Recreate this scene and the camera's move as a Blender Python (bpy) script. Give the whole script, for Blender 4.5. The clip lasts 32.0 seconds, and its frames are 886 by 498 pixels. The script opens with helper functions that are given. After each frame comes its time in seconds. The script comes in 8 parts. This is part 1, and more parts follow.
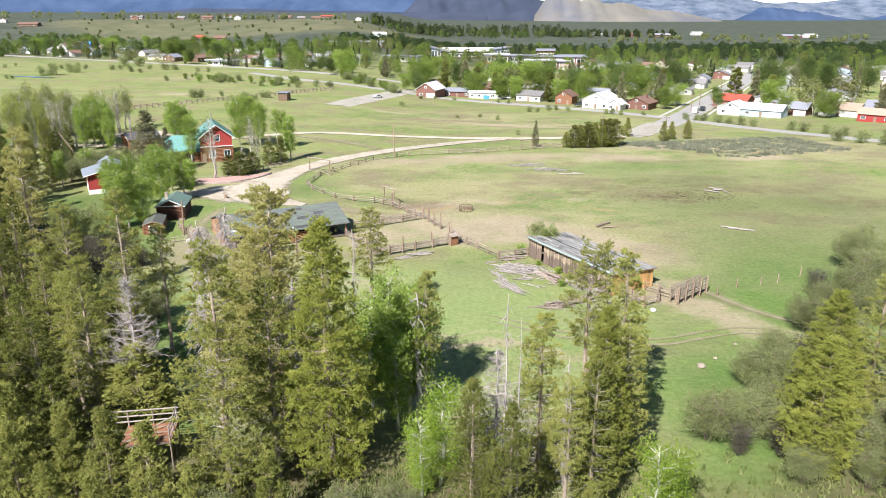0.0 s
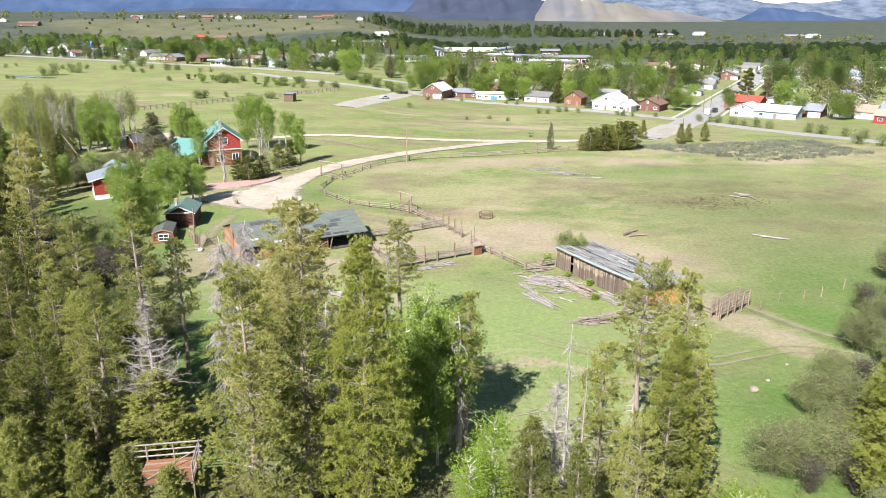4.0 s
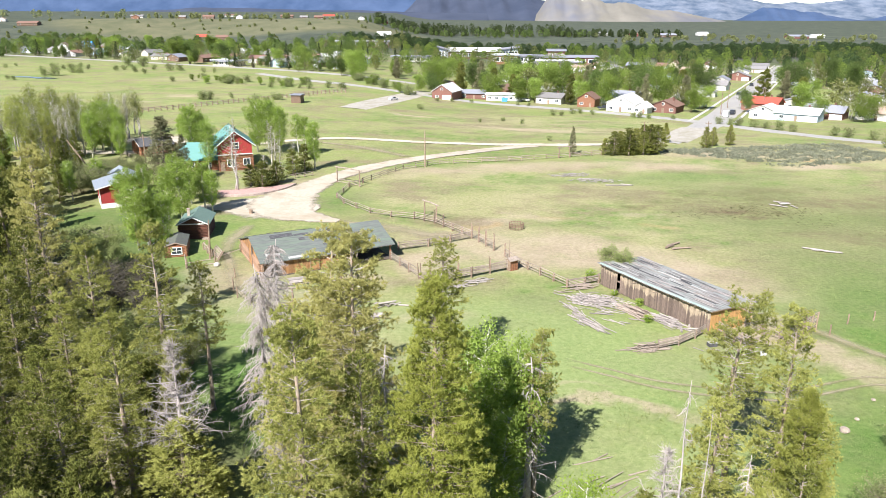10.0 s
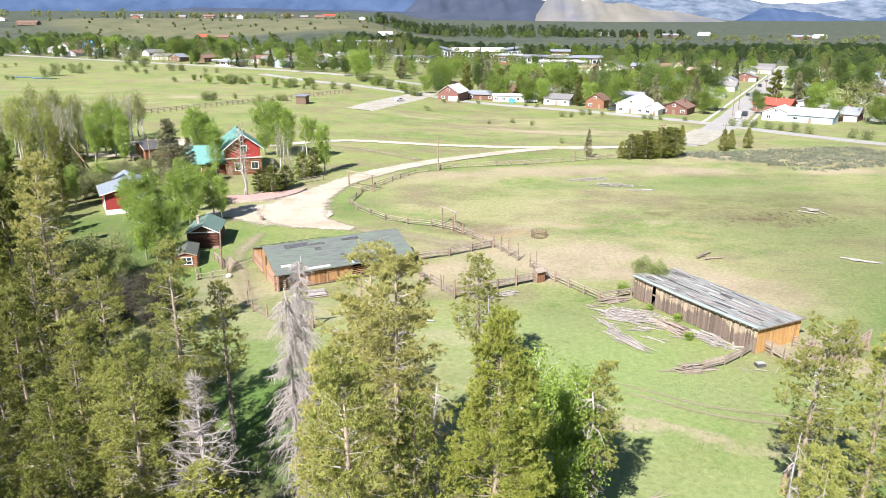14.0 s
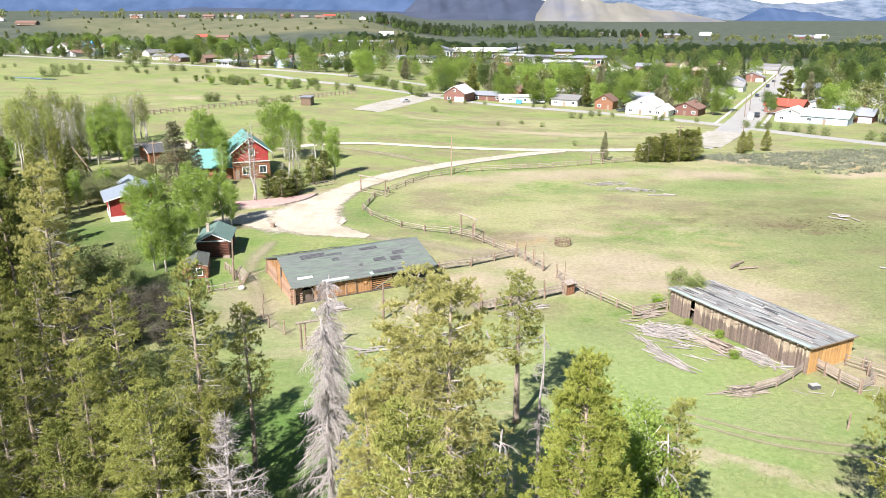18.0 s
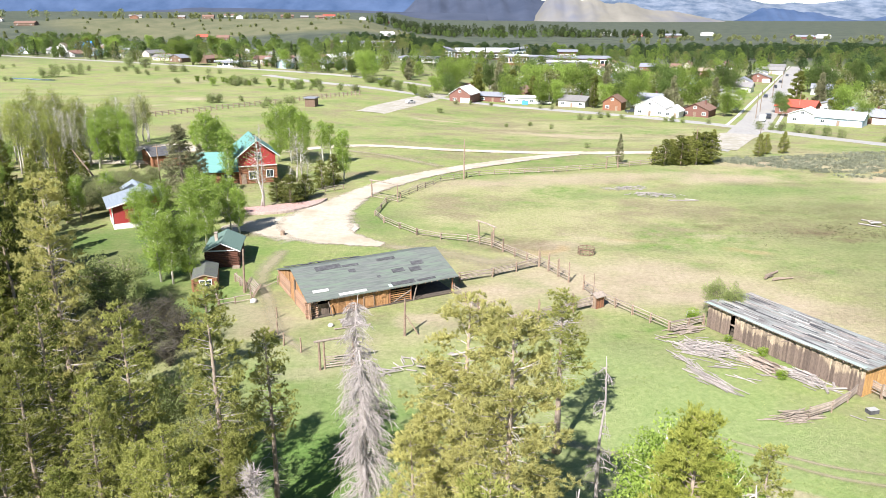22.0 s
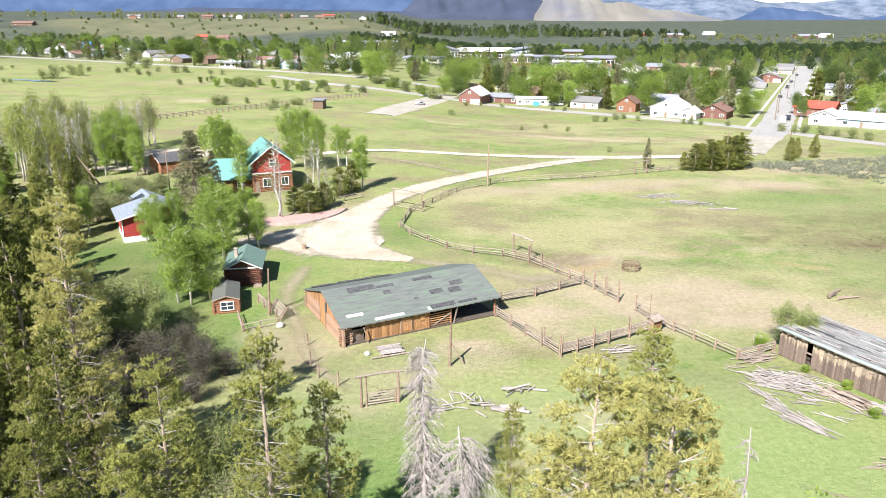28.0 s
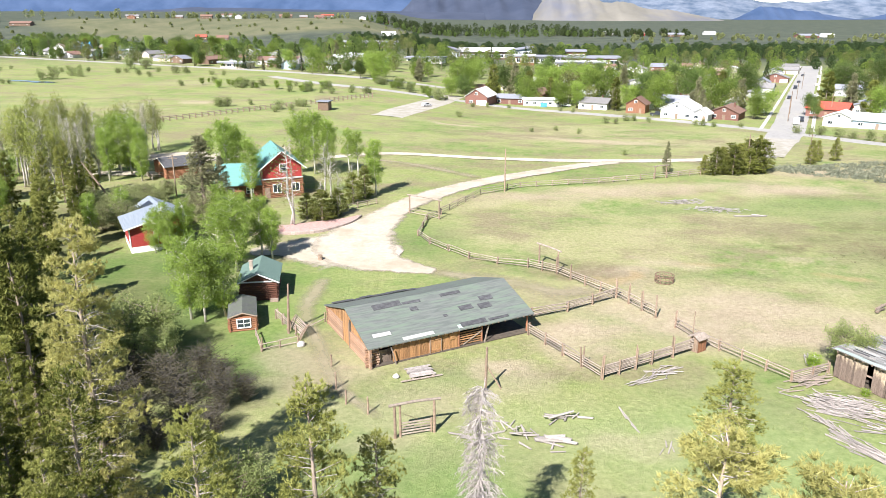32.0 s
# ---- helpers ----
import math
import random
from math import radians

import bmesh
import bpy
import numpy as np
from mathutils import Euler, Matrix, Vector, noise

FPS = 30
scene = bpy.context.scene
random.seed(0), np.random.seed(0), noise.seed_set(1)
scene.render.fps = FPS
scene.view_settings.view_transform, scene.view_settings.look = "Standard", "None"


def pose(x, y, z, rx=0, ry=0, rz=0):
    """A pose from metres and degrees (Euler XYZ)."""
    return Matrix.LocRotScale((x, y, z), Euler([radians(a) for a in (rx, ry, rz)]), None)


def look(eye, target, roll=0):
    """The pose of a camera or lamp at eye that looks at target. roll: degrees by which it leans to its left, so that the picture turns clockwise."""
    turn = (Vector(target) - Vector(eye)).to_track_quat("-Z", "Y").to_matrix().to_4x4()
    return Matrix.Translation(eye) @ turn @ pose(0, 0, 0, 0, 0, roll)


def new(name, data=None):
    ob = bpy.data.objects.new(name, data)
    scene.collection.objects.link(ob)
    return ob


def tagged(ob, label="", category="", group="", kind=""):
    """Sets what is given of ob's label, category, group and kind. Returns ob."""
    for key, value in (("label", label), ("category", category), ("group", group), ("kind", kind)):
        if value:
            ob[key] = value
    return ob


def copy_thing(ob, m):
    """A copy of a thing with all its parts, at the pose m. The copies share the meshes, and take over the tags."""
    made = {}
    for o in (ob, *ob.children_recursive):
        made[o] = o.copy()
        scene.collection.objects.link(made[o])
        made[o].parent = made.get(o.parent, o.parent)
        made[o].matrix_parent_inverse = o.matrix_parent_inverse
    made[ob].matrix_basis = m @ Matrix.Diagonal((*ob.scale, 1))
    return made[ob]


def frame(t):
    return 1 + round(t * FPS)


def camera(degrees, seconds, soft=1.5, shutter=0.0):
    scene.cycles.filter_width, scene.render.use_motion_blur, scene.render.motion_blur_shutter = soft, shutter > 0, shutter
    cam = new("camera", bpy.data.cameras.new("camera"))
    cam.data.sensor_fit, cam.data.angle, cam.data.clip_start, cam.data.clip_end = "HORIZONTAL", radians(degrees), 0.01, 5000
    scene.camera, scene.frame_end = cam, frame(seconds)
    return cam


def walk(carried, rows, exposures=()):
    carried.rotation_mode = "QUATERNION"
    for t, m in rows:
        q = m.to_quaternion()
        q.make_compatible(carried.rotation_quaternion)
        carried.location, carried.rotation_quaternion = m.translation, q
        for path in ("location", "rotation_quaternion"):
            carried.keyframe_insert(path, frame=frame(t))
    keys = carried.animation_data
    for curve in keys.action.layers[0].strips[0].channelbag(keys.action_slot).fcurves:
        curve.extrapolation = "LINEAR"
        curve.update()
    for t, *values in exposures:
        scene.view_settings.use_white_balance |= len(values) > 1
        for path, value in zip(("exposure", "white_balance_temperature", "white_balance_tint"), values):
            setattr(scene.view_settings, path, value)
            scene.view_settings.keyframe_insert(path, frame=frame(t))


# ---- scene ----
# ---- camera and its flight ----
cam = camera(62.58, 32.0, soft=0.75)
METRES, EYE, TILT = 40.0, 35.6, -17.91
ROWS = [
    (0.0, 0.0, 0.0, 0.0, 0.0, 0.0, -0.0),
    (0.5, -0.0119, 0.0157, 0.0043, -0.007, -0.0, -0.01),
    (1.0, -0.0238, 0.0311, 0.0089, -0.014, -0.0, -0.0),
    (1.5, -0.0354, 0.0467, 0.0136, -0.014, -0.007, -0.01),
    (2.0, -0.0466, 0.0615, 0.0187, -0.028, -0.014, 0.0),
    (2.5, -0.0577, 0.0765, 0.0237, -0.035, -0.014, -0.01),
    (3.0, -0.0684, 0.0915, 0.0286, -0.042, -0.014, -0.02),
    (3.5, -0.0791, 0.1066, 0.0336, -0.028, -0.014, -0.04),
    (5.5, -0.1212, 0.1682, 0.0528, -0.056, 0.0, -0.06),
    (6.0, -0.1317, 0.1837, 0.0574, -0.069, -0.007, -0.06),
    (6.5, -0.142, 0.1986, 0.0621, -0.069, 0.007, -0.07),
    (7.0, -0.1521, 0.2145, 0.0665, -0.076, 0.007, -0.07),
    (7.5, -0.1622, 0.2303, 0.0708, -0.083, 0.0, -0.06),
    (8.0, -0.1723, 0.2453, 0.0756, -0.09, -0.0, -0.08),
    (8.5, -0.1824, 0.2607, 0.0801, -0.083, -0.0, -0.08),
    (9.0, -0.1926, 0.2763, 0.0847, -0.083, -0.014, -0.07),
    (9.5, -0.2031, 0.2914, 0.0892, -0.09, -0.014, -0.08),
    (10.0, -0.2138, 0.307, 0.0936, -0.097, -0.021, -0.07),
    (10.5, -0.2244, 0.3222, 0.0983, -0.104, -0.028, -0.08),
    (11.0, -0.235, 0.3374, 0.1028, -0.118, -0.021, -0.09),
    (11.5, -0.2454, 0.3529, 0.1075, -0.118, -0.014, -0.09),
    (12.0, -0.2561, 0.3683, 0.1124, -0.125, -0.014, -0.09),
    (12.5, -0.2666, 0.3837, 0.1171, -0.139, -0.014, -0.09),
    (13.0, -0.277, 0.399, 0.1217, -0.139, -0.021, -0.1),
    (13.5, -0.2873, 0.4144, 0.1261, -0.146, -0.021, -0.1),
    (14.0, -0.2976, 0.4301, 0.1303, -0.16, -0.021, -0.1),
    (14.5, -0.3076, 0.446, 0.1345, -0.174, -0.021, -0.08),
    (16.5, -0.349, 0.5076, 0.1516, -0.201, -0.0, -0.08),
    (17.0, -0.3594, 0.5229, 0.1562, -0.208, -0.014, -0.06),
    (17.5, -0.3696, 0.5384, 0.1607, -0.222, -0.014, -0.08),
    (18.0, -0.3797, 0.5533, 0.1655, -0.236, -0.021, -0.06),
    (18.5, -0.3895, 0.5683, 0.1702, -0.257, -0.021, -0.07),
    (19.0, -0.3983, 0.5835, 0.1748, -0.257, -0.028, -0.09),
    (19.5, -0.4071, 0.5991, 0.1793, -0.264, -0.028, -0.09),
    (20.0, -0.4159, 0.6144, 0.1834, -0.278, -0.035, -0.09),
    (20.5, -0.4243, 0.6296, 0.1872, -0.292, -0.035, -0.09),
    (21.0, -0.4332, 0.6446, 0.191, -0.292, -0.007, -0.07),
    (21.5, -0.4423, 0.6602, 0.1949, -0.299, 0.007, -0.04),
    (22.0, -0.4524, 0.6753, 0.1991, -0.305, 0.0, -0.02),
    (22.5, -0.463, 0.6908, 0.2037, -0.305, -0.0, 0.0),
    (23.0, -0.474, 0.7063, 0.2084, -0.305, -0.0, 0.01),
    (23.5, -0.4851, 0.7217, 0.2132, -0.319, -0.007, 0.02),
    (24.0, -0.4962, 0.7369, 0.218, -0.333, -0.007, 0.03),
    (24.5, -0.5071, 0.7519, 0.2227, -0.347, -0.014, 0.04),
    (25.0, -0.5176, 0.767, 0.2274, -0.361, -0.014, 0.05),
    (25.5, -0.528, 0.7822, 0.2321, -0.361, -0.021, 0.05),
    (27.5, -0.5705, 0.8425, 0.252, -0.43, -0.028, 0.09),
    (28.0, -0.5816, 0.8578, 0.2568, -0.444, -0.035, 0.1),
    (28.5, -0.5926, 0.8731, 0.2615, -0.458, -0.028, 0.11),
    (29.0, -0.6036, 0.8883, 0.2663, -0.472, -0.035, 0.13),
    (29.5, -0.6146, 0.9036, 0.2712, -0.5, -0.035, 0.15),
    (30.0, -0.6255, 0.9187, 0.2761, -0.514, -0.035, 0.15),
    (30.5, -0.6364, 0.9341, 0.281, -0.528, -0.042, 0.16),
    (31.0, -0.6474, 0.9495, 0.286, -0.541, -0.056, 0.16),
    (31.5, -0.6584, 0.9645, 0.2914, -0.562, -0.056, 0.16),
    (32.0, -0.6694, 0.9796, 0.2967, -0.583, -0.049, 0.17),
]
walk(cam, [(t, pose(0, 0, EYE, TILT, 0, 0) @ pose(METRES * x, METRES * y, METRES * z, 90 + pitch, roll, yaw)) for t, x, y, z, yaw, pitch, roll in ROWS],
     [(0.0, 1.0), (8.0, 1.12), (16.0, 1.22), (32.0, 1.26)])

# ---- world, sun, exposure ----
SUN_ELEVATION, SUN_AZIMUTH = radians(43.0), radians(208.0)
world = bpy.data.worlds.new("sky")
scene.world = world
world.use_nodes = True
wn = world.node_tree.nodes
sky = wn.new("ShaderNodeTexSky")
sky.sky_type, sky.sun_disc = "NISHITA", False
sky.sun_elevation, sky.sun_rotation = SUN_ELEVATION, SUN_AZIMUTH
sky.dust_density, sky.altitude = 0.1, 2200
wn["Background"].inputs["Strength"].default_value = 0.061
world.node_tree.links.new(sky.outputs[0], wn["Background"].inputs["Color"])
sun_way = Vector((math.sin(SUN_AZIMUTH) * math.cos(SUN_ELEVATION), math.cos(SUN_AZIMUTH) * math.cos(SUN_ELEVATION), math.sin(SUN_ELEVATION)))
sun = new("sun", bpy.data.lights.new("sun", "SUN"))
sun.data.energy, sun.data.angle, sun.data.color = 5.0, radians(0.6), (1.0, 0.957, 0.93)
sun.matrix_world = look(sun_way * 500, (0, 0, 0))


# ---- materials ----
def nodes_of(name):
    m = bpy.data.materials.new(name)
    m.use_nodes = True
    n, l = m.node_tree.nodes, m.node_tree.links
    return m, n, l, n["Principled BSDF"]


def noise_fac(n, l, vec, scale, detail=4.0, lo=0.35, hi=0.65, rough=0.6):
    t = n.new("ShaderNodeTexNoise")
    t.inputs["Scale"].default_value, t.inputs["Detail"].default_value, t.inputs["Roughness"].default_value = scale, detail, rough
    l.new(vec, t.inputs["Vector"])
    r = n.new("ShaderNodeMapRange")
    r.inputs["From Min"].default_value, r.inputs["From Max"].default_value = lo, hi
    l.new(t.outputs["Fac"], r.inputs["Value"])
    return r.outputs["Result"]


def mixed(n, l, fac, a, b):
    x = n.new("ShaderNodeMix")
    x.data_type = "RGBA"
    if isinstance(fac, (int, float)):
        x.inputs["Factor"].default_value = fac
    else:
        l.new(fac, x.inputs["Factor"])
    for socket, value in ((x.inputs[6], a), (x.inputs[7], b)):
        if isinstance(value, tuple):
            socket.default_value = (*value, 1.0)
        else:
            l.new(value, socket)
    return x.outputs[2]


def times(n, l, a, b):
    m = n.new("ShaderNodeMath")
    m.operation = "MULTIPLY"
    for s, v in zip(m.inputs, (a, b)):
        if isinstance(v, (int, float)):
            s.default_value = v
        else:
            l.new(v, s)
    return m.outputs[0]


def varied(n, l, colour, amount, island=False):
    """Brightness that differs from object to object, or from piece to piece."""
    if island:
        src = n.new("ShaderNodeNewGeometry").outputs["Random Per Island"]
    else:
        src = n.new("ShaderNodeObjectInfo").outputs["Random"]
    r = n.new("ShaderNodeMapRange")
    r.inputs["To Min"].default_value, r.inputs["To Max"].default_value = 1 - amount, 1 + amount
    l.new(src, r.inputs["Value"])
    h = n.new("ShaderNodeHueSaturation")
    l.new(r.outputs["Result"], h.inputs["Value"])
    l.new(colour, h.inputs["Color"])
    return h.outputs["Color"]


def surface(name, a, b, scale=3.0, rough=0.85, bump=0.3, metal=0.0, stretch=(1, 1, 1), vary=0.12, c=None, big=0.25, island=False):
    """Two tones in fine grain, a third in large stains, with relief."""
    m, n, l, p = nodes_of(name)
    tc = n.new("ShaderNodeTexCoord")
    mp = n.new("ShaderNodeMapping")
    mp.inputs["Scale"].default_value = stretch
    l.new(tc.outputs["Object"], mp.inputs["Vector"])
    fine = noise_fac(n, l, mp.outputs["Vector"], scale)
    col = mixed(n, l, fine, a, b)
    if c:
        col = mixed(n, l, noise_fac(n, l, mp.outputs["Vector"], scale * big, 3.0, 0.45, 0.7), col, c)
    if vary:
        col = varied(n, l, col, vary, island)
    l.new(col, p.inputs["Base Color"])
    p.inputs["Roughness"].default_value, p.inputs["Metallic"].default_value = rough, metal
    if bump:
        bp = n.new("ShaderNodeBump")
        bp.inputs["Strength"].default_value, bp.inputs["Distance"].default_value = bump, 0.05
        l.new(fine, bp.inputs["Height"])
        l.new(bp.outputs["Normal"], p.inputs["Normal"])
    return m


def foliage(name, a, b, glow=0.3, vary=0.18, rough=0.6, patchy=0.6):
    """Leaves: two greens from clump to clump, light passing through."""
    m, n, l, p = nodes_of(name)
    geo = n.new("ShaderNodeNewGeometry")
    # tips and inner shoots differ clump by clump, and leaf by leaf within a clump
    tips = n.new("ShaderNodeMath")
    tips.operation = "ADD"
    l.new(times(n, l, noise_fac(n, l, geo.outputs["Position"], 1.1, 2.0, 0.4, 0.62), 0.65), tips.inputs[0])
    l.new(times(n, l, geo.outputs["Random Per Island"], 0.35), tips.inputs[1])
    col = mixed(n, l, tips.outputs[0], tuple(0.8 * v for v in a), b)
    col = varied(n, l, col, vary)
    # some crowns are greyer or yellower than their neighbours
    pos = geo.outputs["Position"]
    col = mixed(n, l, times(n, l, noise_fac(n, l, pos, 0.11, 1.0, 0.45, 0.7), patchy), col, tuple(0.55 * v for v in a))
    p.inputs["Roughness"].default_value = rough
    p.inputs["Specular IOR Level"].default_value = 0.08
    l.new(col, p.inputs["Base Color"])
    tr = n.new("ShaderNodeBsdfTranslucent")
    l.new(col, tr.inputs["Color"])
    mx = n.new("ShaderNodeMixShader")
    mx.inputs["Fac"].default_value = glow
    l.new(p.outputs[0], mx.inputs[1])
    l.new(tr.outputs[0], mx.inputs[2])
    l.new(mx.outputs[0], n["Material Output"].inputs["Surface"])
    return m


NEEDLES = foliage("pine_needles", (0.30, 0.322, 0.082), (0.43, 0.437, 0.14), 0.36, 0.16, 0.6, 0.2)
NEEDLES_PALE = foliage("pale_pine_needles", (0.48, 0.465, 0.165), (0.63, 0.595, 0.24), 0.48, 0.12, 0.6, 0.1)
NEEDLES_YELLOW = foliage("yellow_pine_needles", (0.31, 0.345, 0.07), (0.41, 0.43, 0.11), 0.42, 0.12, 0.6, 0.1)
NEEDLES_DARK = foliage("dark_needles", (0.145, 0.17, 0.04), (0.265, 0.28, 0.075), 0.28, 0.25, 0.6, 0.35)
SPRUCE = foliage("spruce_needles", (0.22, 0.222, 0.12), (0.37, 0.365, 0.205), 0.36)
ASPEN = foliage("aspen_leaves", (0.26, 0.37, 0.07), (0.41, 0.53, 0.13), 0.48, 0.14, 0.6, 0.4)
ASPEN_FRESH = foliage("fresh_leaves", (0.25, 0.385, 0.045), (0.38, 0.51, 0.085), 0.5, 0.12, 0.6, 0.2)
WILLOW = foliage("willow_leaves", (0.24, 0.275, 0.118), (0.36, 0.39, 0.18), 0.48, 0.2, 0.6, 0.2)
WILLOW_PALE = foliage("pale_willow_leaves", (0.27, 0.325, 0.115), (0.38, 0.43, 0.175), 0.5, 0.12, 0.6, 0.1)
SAGE = foliage("sage_leaves", (0.25, 0.275, 0.19), (0.40, 0.41, 0.30), 0.35)
TOWN_LIGHT = foliage("light_town_leaves", (0.23, 0.335, 0.065), (0.35, 0.45, 0.11), 0.5, 0.3)
SHRUB = foliage("shrub_leaves", (0.20, 0.25, 0.095), (0.31, 0.35, 0.145), 0.33, 0.25, 0.6, 0.2)
TOWN_LEAF = foliage("town_leaves", (0.115, 0.175, 0.052), (0.20, 0.27, 0.08), 0.5, 0.35)
BELT_LEAF = foliage("cottonwood_leaves", (0.062, 0.105, 0.045), (0.115, 0.165, 0.065), 0.5, 0.3)
BUD_LEAF = foliage("budding_leaves", (0.17, 0.2, 0.06), (0.30, 0.31, 0.12), 0.35)
BUDS = foliage("yellow_buds", (0.25, 0.29, 0.07), (0.38, 0.41, 0.12), 0.4)
WOOD_FAR = foliage("far_conifer_needles", (0.05, 0.075, 0.03), (0.10, 0.13, 0.05), 0.2)
WEED = foliage("dry_weeds", (0.07, 0.065, 0.035), (0.13, 0.115, 0.06), 0.2)
GRASS_BLADE = foliage("grass_blades", (0.19, 0.25, 0.08), (0.36, 0.38, 0.16), 0.4)
PINE_BARK = surface("pine_bark", (0.25, 0.19, 0.14), (0.40, 0.33, 0.265), 5, 0.95, 0.6, stretch=(3, 3, 0.6))
DEAD_WOOD = surface("dead_wood", (0.29, 0.255, 0.24), (0.46, 0.415, 0.39), 4, 0.95, 0.4, stretch=(3, 3, 0.8))
ASPEN_BARK = surface("aspen_bark", (0.55, 0.52, 0.44), (0.72, 0.70, 0.62), 3, 0.85, 0.3, c=(0.18, 0.16, 0.14))
TWIG = surface("twigs", (0.17, 0.13, 0.10), (0.27, 0.22, 0.18), 4, 0.9, 0.2)
OLD_TWIG = surface("bare_willow_twigs", (0.052, 0.047, 0.038), (0.11, 0.098, 0.08), 4, 0.95, 0.2)
BARN_WOOD = surface("barn_wood", (0.31, 0.15, 0.06), (0.52, 0.30, 0.135), 4, 0.85, 0.5, stretch=(6, 6, 0.7), vary=0.25, c=(0.24, 0.13, 0.07))
DARK_LOG = surface("dark_stained_logs", (0.085, 0.032, 0.02), (0.15, 0.06, 0.036), 4, 0.85, 0.5, stretch=(0.8, 4, 4), vary=0.2)
BARN_LOG = surface("weathered_barn_logs", (0.24, 0.125, 0.07), (0.40, 0.24, 0.15), 4, 0.85, 0.5, stretch=(0.8, 4, 4), vary=0.25, c=(0.34, 0.26, 0.2))
RED_LOG = surface("red_brown_logs", (0.21, 0.085, 0.045), (0.33, 0.16, 0.085), 4, 0.85, 0.5, stretch=(0.8, 4, 4), vary=0.2)
GREY_WOOD = surface("weathered_boards", (0.14, 0.103, 0.079), (0.32, 0.255, 0.205), 4, 0.95, 0.5, stretch=(7, 7, 0.8), vary=0.45, c=(0.25, 0.19, 0.145))
ORANGE_WOOD = surface("orange_boards", (0.48, 0.26, 0.09), (0.66, 0.42, 0.17), 4, 0.85, 0.4, stretch=(6, 6, 0.7), vary=0.2, c=(0.33, 0.16, 0.06))
RAIL_WOOD = surface("rail_wood", (0.23, 0.185, 0.15), (0.38, 0.32, 0.27), 3, 0.95, 0.4, vary=0.25)
POST_WOOD = surface("post_wood", (0.20, 0.14, 0.10), (0.32, 0.24, 0.18), 3, 0.95, 0.4, vary=0.2)
PALE_WOOD = surface("bleached_wood", (0.255, 0.228, 0.21), (0.41, 0.37, 0.345), 3, 0.95, 0.4, vary=0.3)
BARN_ROOF = surface("roll_roofing", (0.095, 0.108, 0.10), (0.14, 0.15, 0.14), 1.6, 0.9, 0.25, stretch=(0.35, 2.5, 1), c=(0.125, 0.165, 0.125), big=0.5)
TAR_PAPER = surface("tar_paper", (0.05, 0.05, 0.055), (0.10, 0.10, 0.105), 2, 0.8, 0.3)
PATCH_WHITE = surface("bare_roof_sheet", (0.34, 0.34, 0.325), (0.46, 0.46, 0.44), 2, 0.6, 0.1)
SHED_ROOF = surface("worn_shed_roof", (0.10, 0.09, 0.085), (0.34, 0.33, 0.32), 0.75, 0.75, 0.3, stretch=(0.55, 4.0, 1), c=(0.29, 0.32, 0.30), big=0.6)
SHED_EDGE = surface("green_roof_edge", (0.30, 0.40, 0.36), (0.45, 0.53, 0.49), 2, 0.8, 0.2)
OLD_ROOF = surface("mossy_tar_shingles", (0.07, 0.072, 0.068), (0.125, 0.13, 0.12), 5, 0.9, 0.4, c=(0.10, 0.12, 0.085))
GREEN_ROOF = surface("green_shingles", (0.09, 0.15, 0.125), (0.14, 0.21, 0.18), 5, 0.9, 0.4)
TEAL_ROOF = surface("teal_metal_roof", (0.115, 0.27, 0.245), (0.145, 0.31, 0.285), 1.5, 0.6, 0.1, stretch=(0.2, 6, 1), vary=0.0)
TIN_ROOF = surface("galvanised_roof", (0.24, 0.28, 0.33), (0.32, 0.36, 0.41), 1.5, 0.55, 0.1, metal=0.2, stretch=(6, 0.2, 1), vary=0.0)
RED_PAINT = surface("red_paint", (0.28, 0.028, 0.026), (0.36, 0.045, 0.04), 2, 0.7, 0.2, stretch=(6, 6, 0.5), vary=0.0)
WHITE_PAINT = surface("white_paint", (0.74, 0.74, 0.72), (0.82, 0.82, 0.80), 2, 0.6, 0.1, vary=0.05)
CONCRETE = surface("concrete", (0.46, 0.44, 0.41), (0.58, 0.56, 0.52), 2, 0.9, 0.2)
ASPHALT = surface("asphalt", (0.28, 0.27, 0.26), (0.35, 0.34, 0.325), 0.8, 0.9, 0.1, vary=0.0, c=(0.35, 0.335, 0.31), big=0.1)
LOT_GRAVEL = surface("pale_gravel", (0.33, 0.305, 0.265), (0.42, 0.39, 0.34), 0.8, 0.95, 0.2, vary=0.0, c=(0.29, 0.27, 0.20), big=0.3)
OLD_BRANCH = surface("grey_branches", (0.25, 0.225, 0.21), (0.36, 0.33, 0.31), 3, 0.95, 0.4, vary=0.25)
GREY_BARK = surface("grey_aspen_bark", (0.34, 0.31, 0.28), (0.50, 0.47, 0.43), 3, 0.9, 0.3)
WATER = surface("pond_water", (0.03, 0.04, 0.045), (0.045, 0.055, 0.06), 0.5, 0.06, 0.05, vary=0.0)
RED_GRAVEL = surface("red_gravel", (0.34, 0.205, 0.18), (0.44, 0.285, 0.255), 3, 0.95, 0.3)
# near-black tone standing in for the shaded insides of barn and shed
DARK_INSIDE = surface("dark_interior", (0.06, 0.048, 0.038), (0.10, 0.08, 0.06), 2, 0.95, 0.2)
KERB_STONE = surface("pinkish_kerb_stone", (0.33, 0.25, 0.22), (0.45, 0.37, 0.33), 3, 0.9, 0.4, vary=0.2)
RUST = surface("rusty_steel", (0.14, 0.085, 0.06), (0.22, 0.14, 0.10), 6, 0.8, 0.2)
STONE = surface("field_stone", (0.28, 0.23, 0.185), (0.40, 0.34, 0.28), 4, 0.9, 0.4)
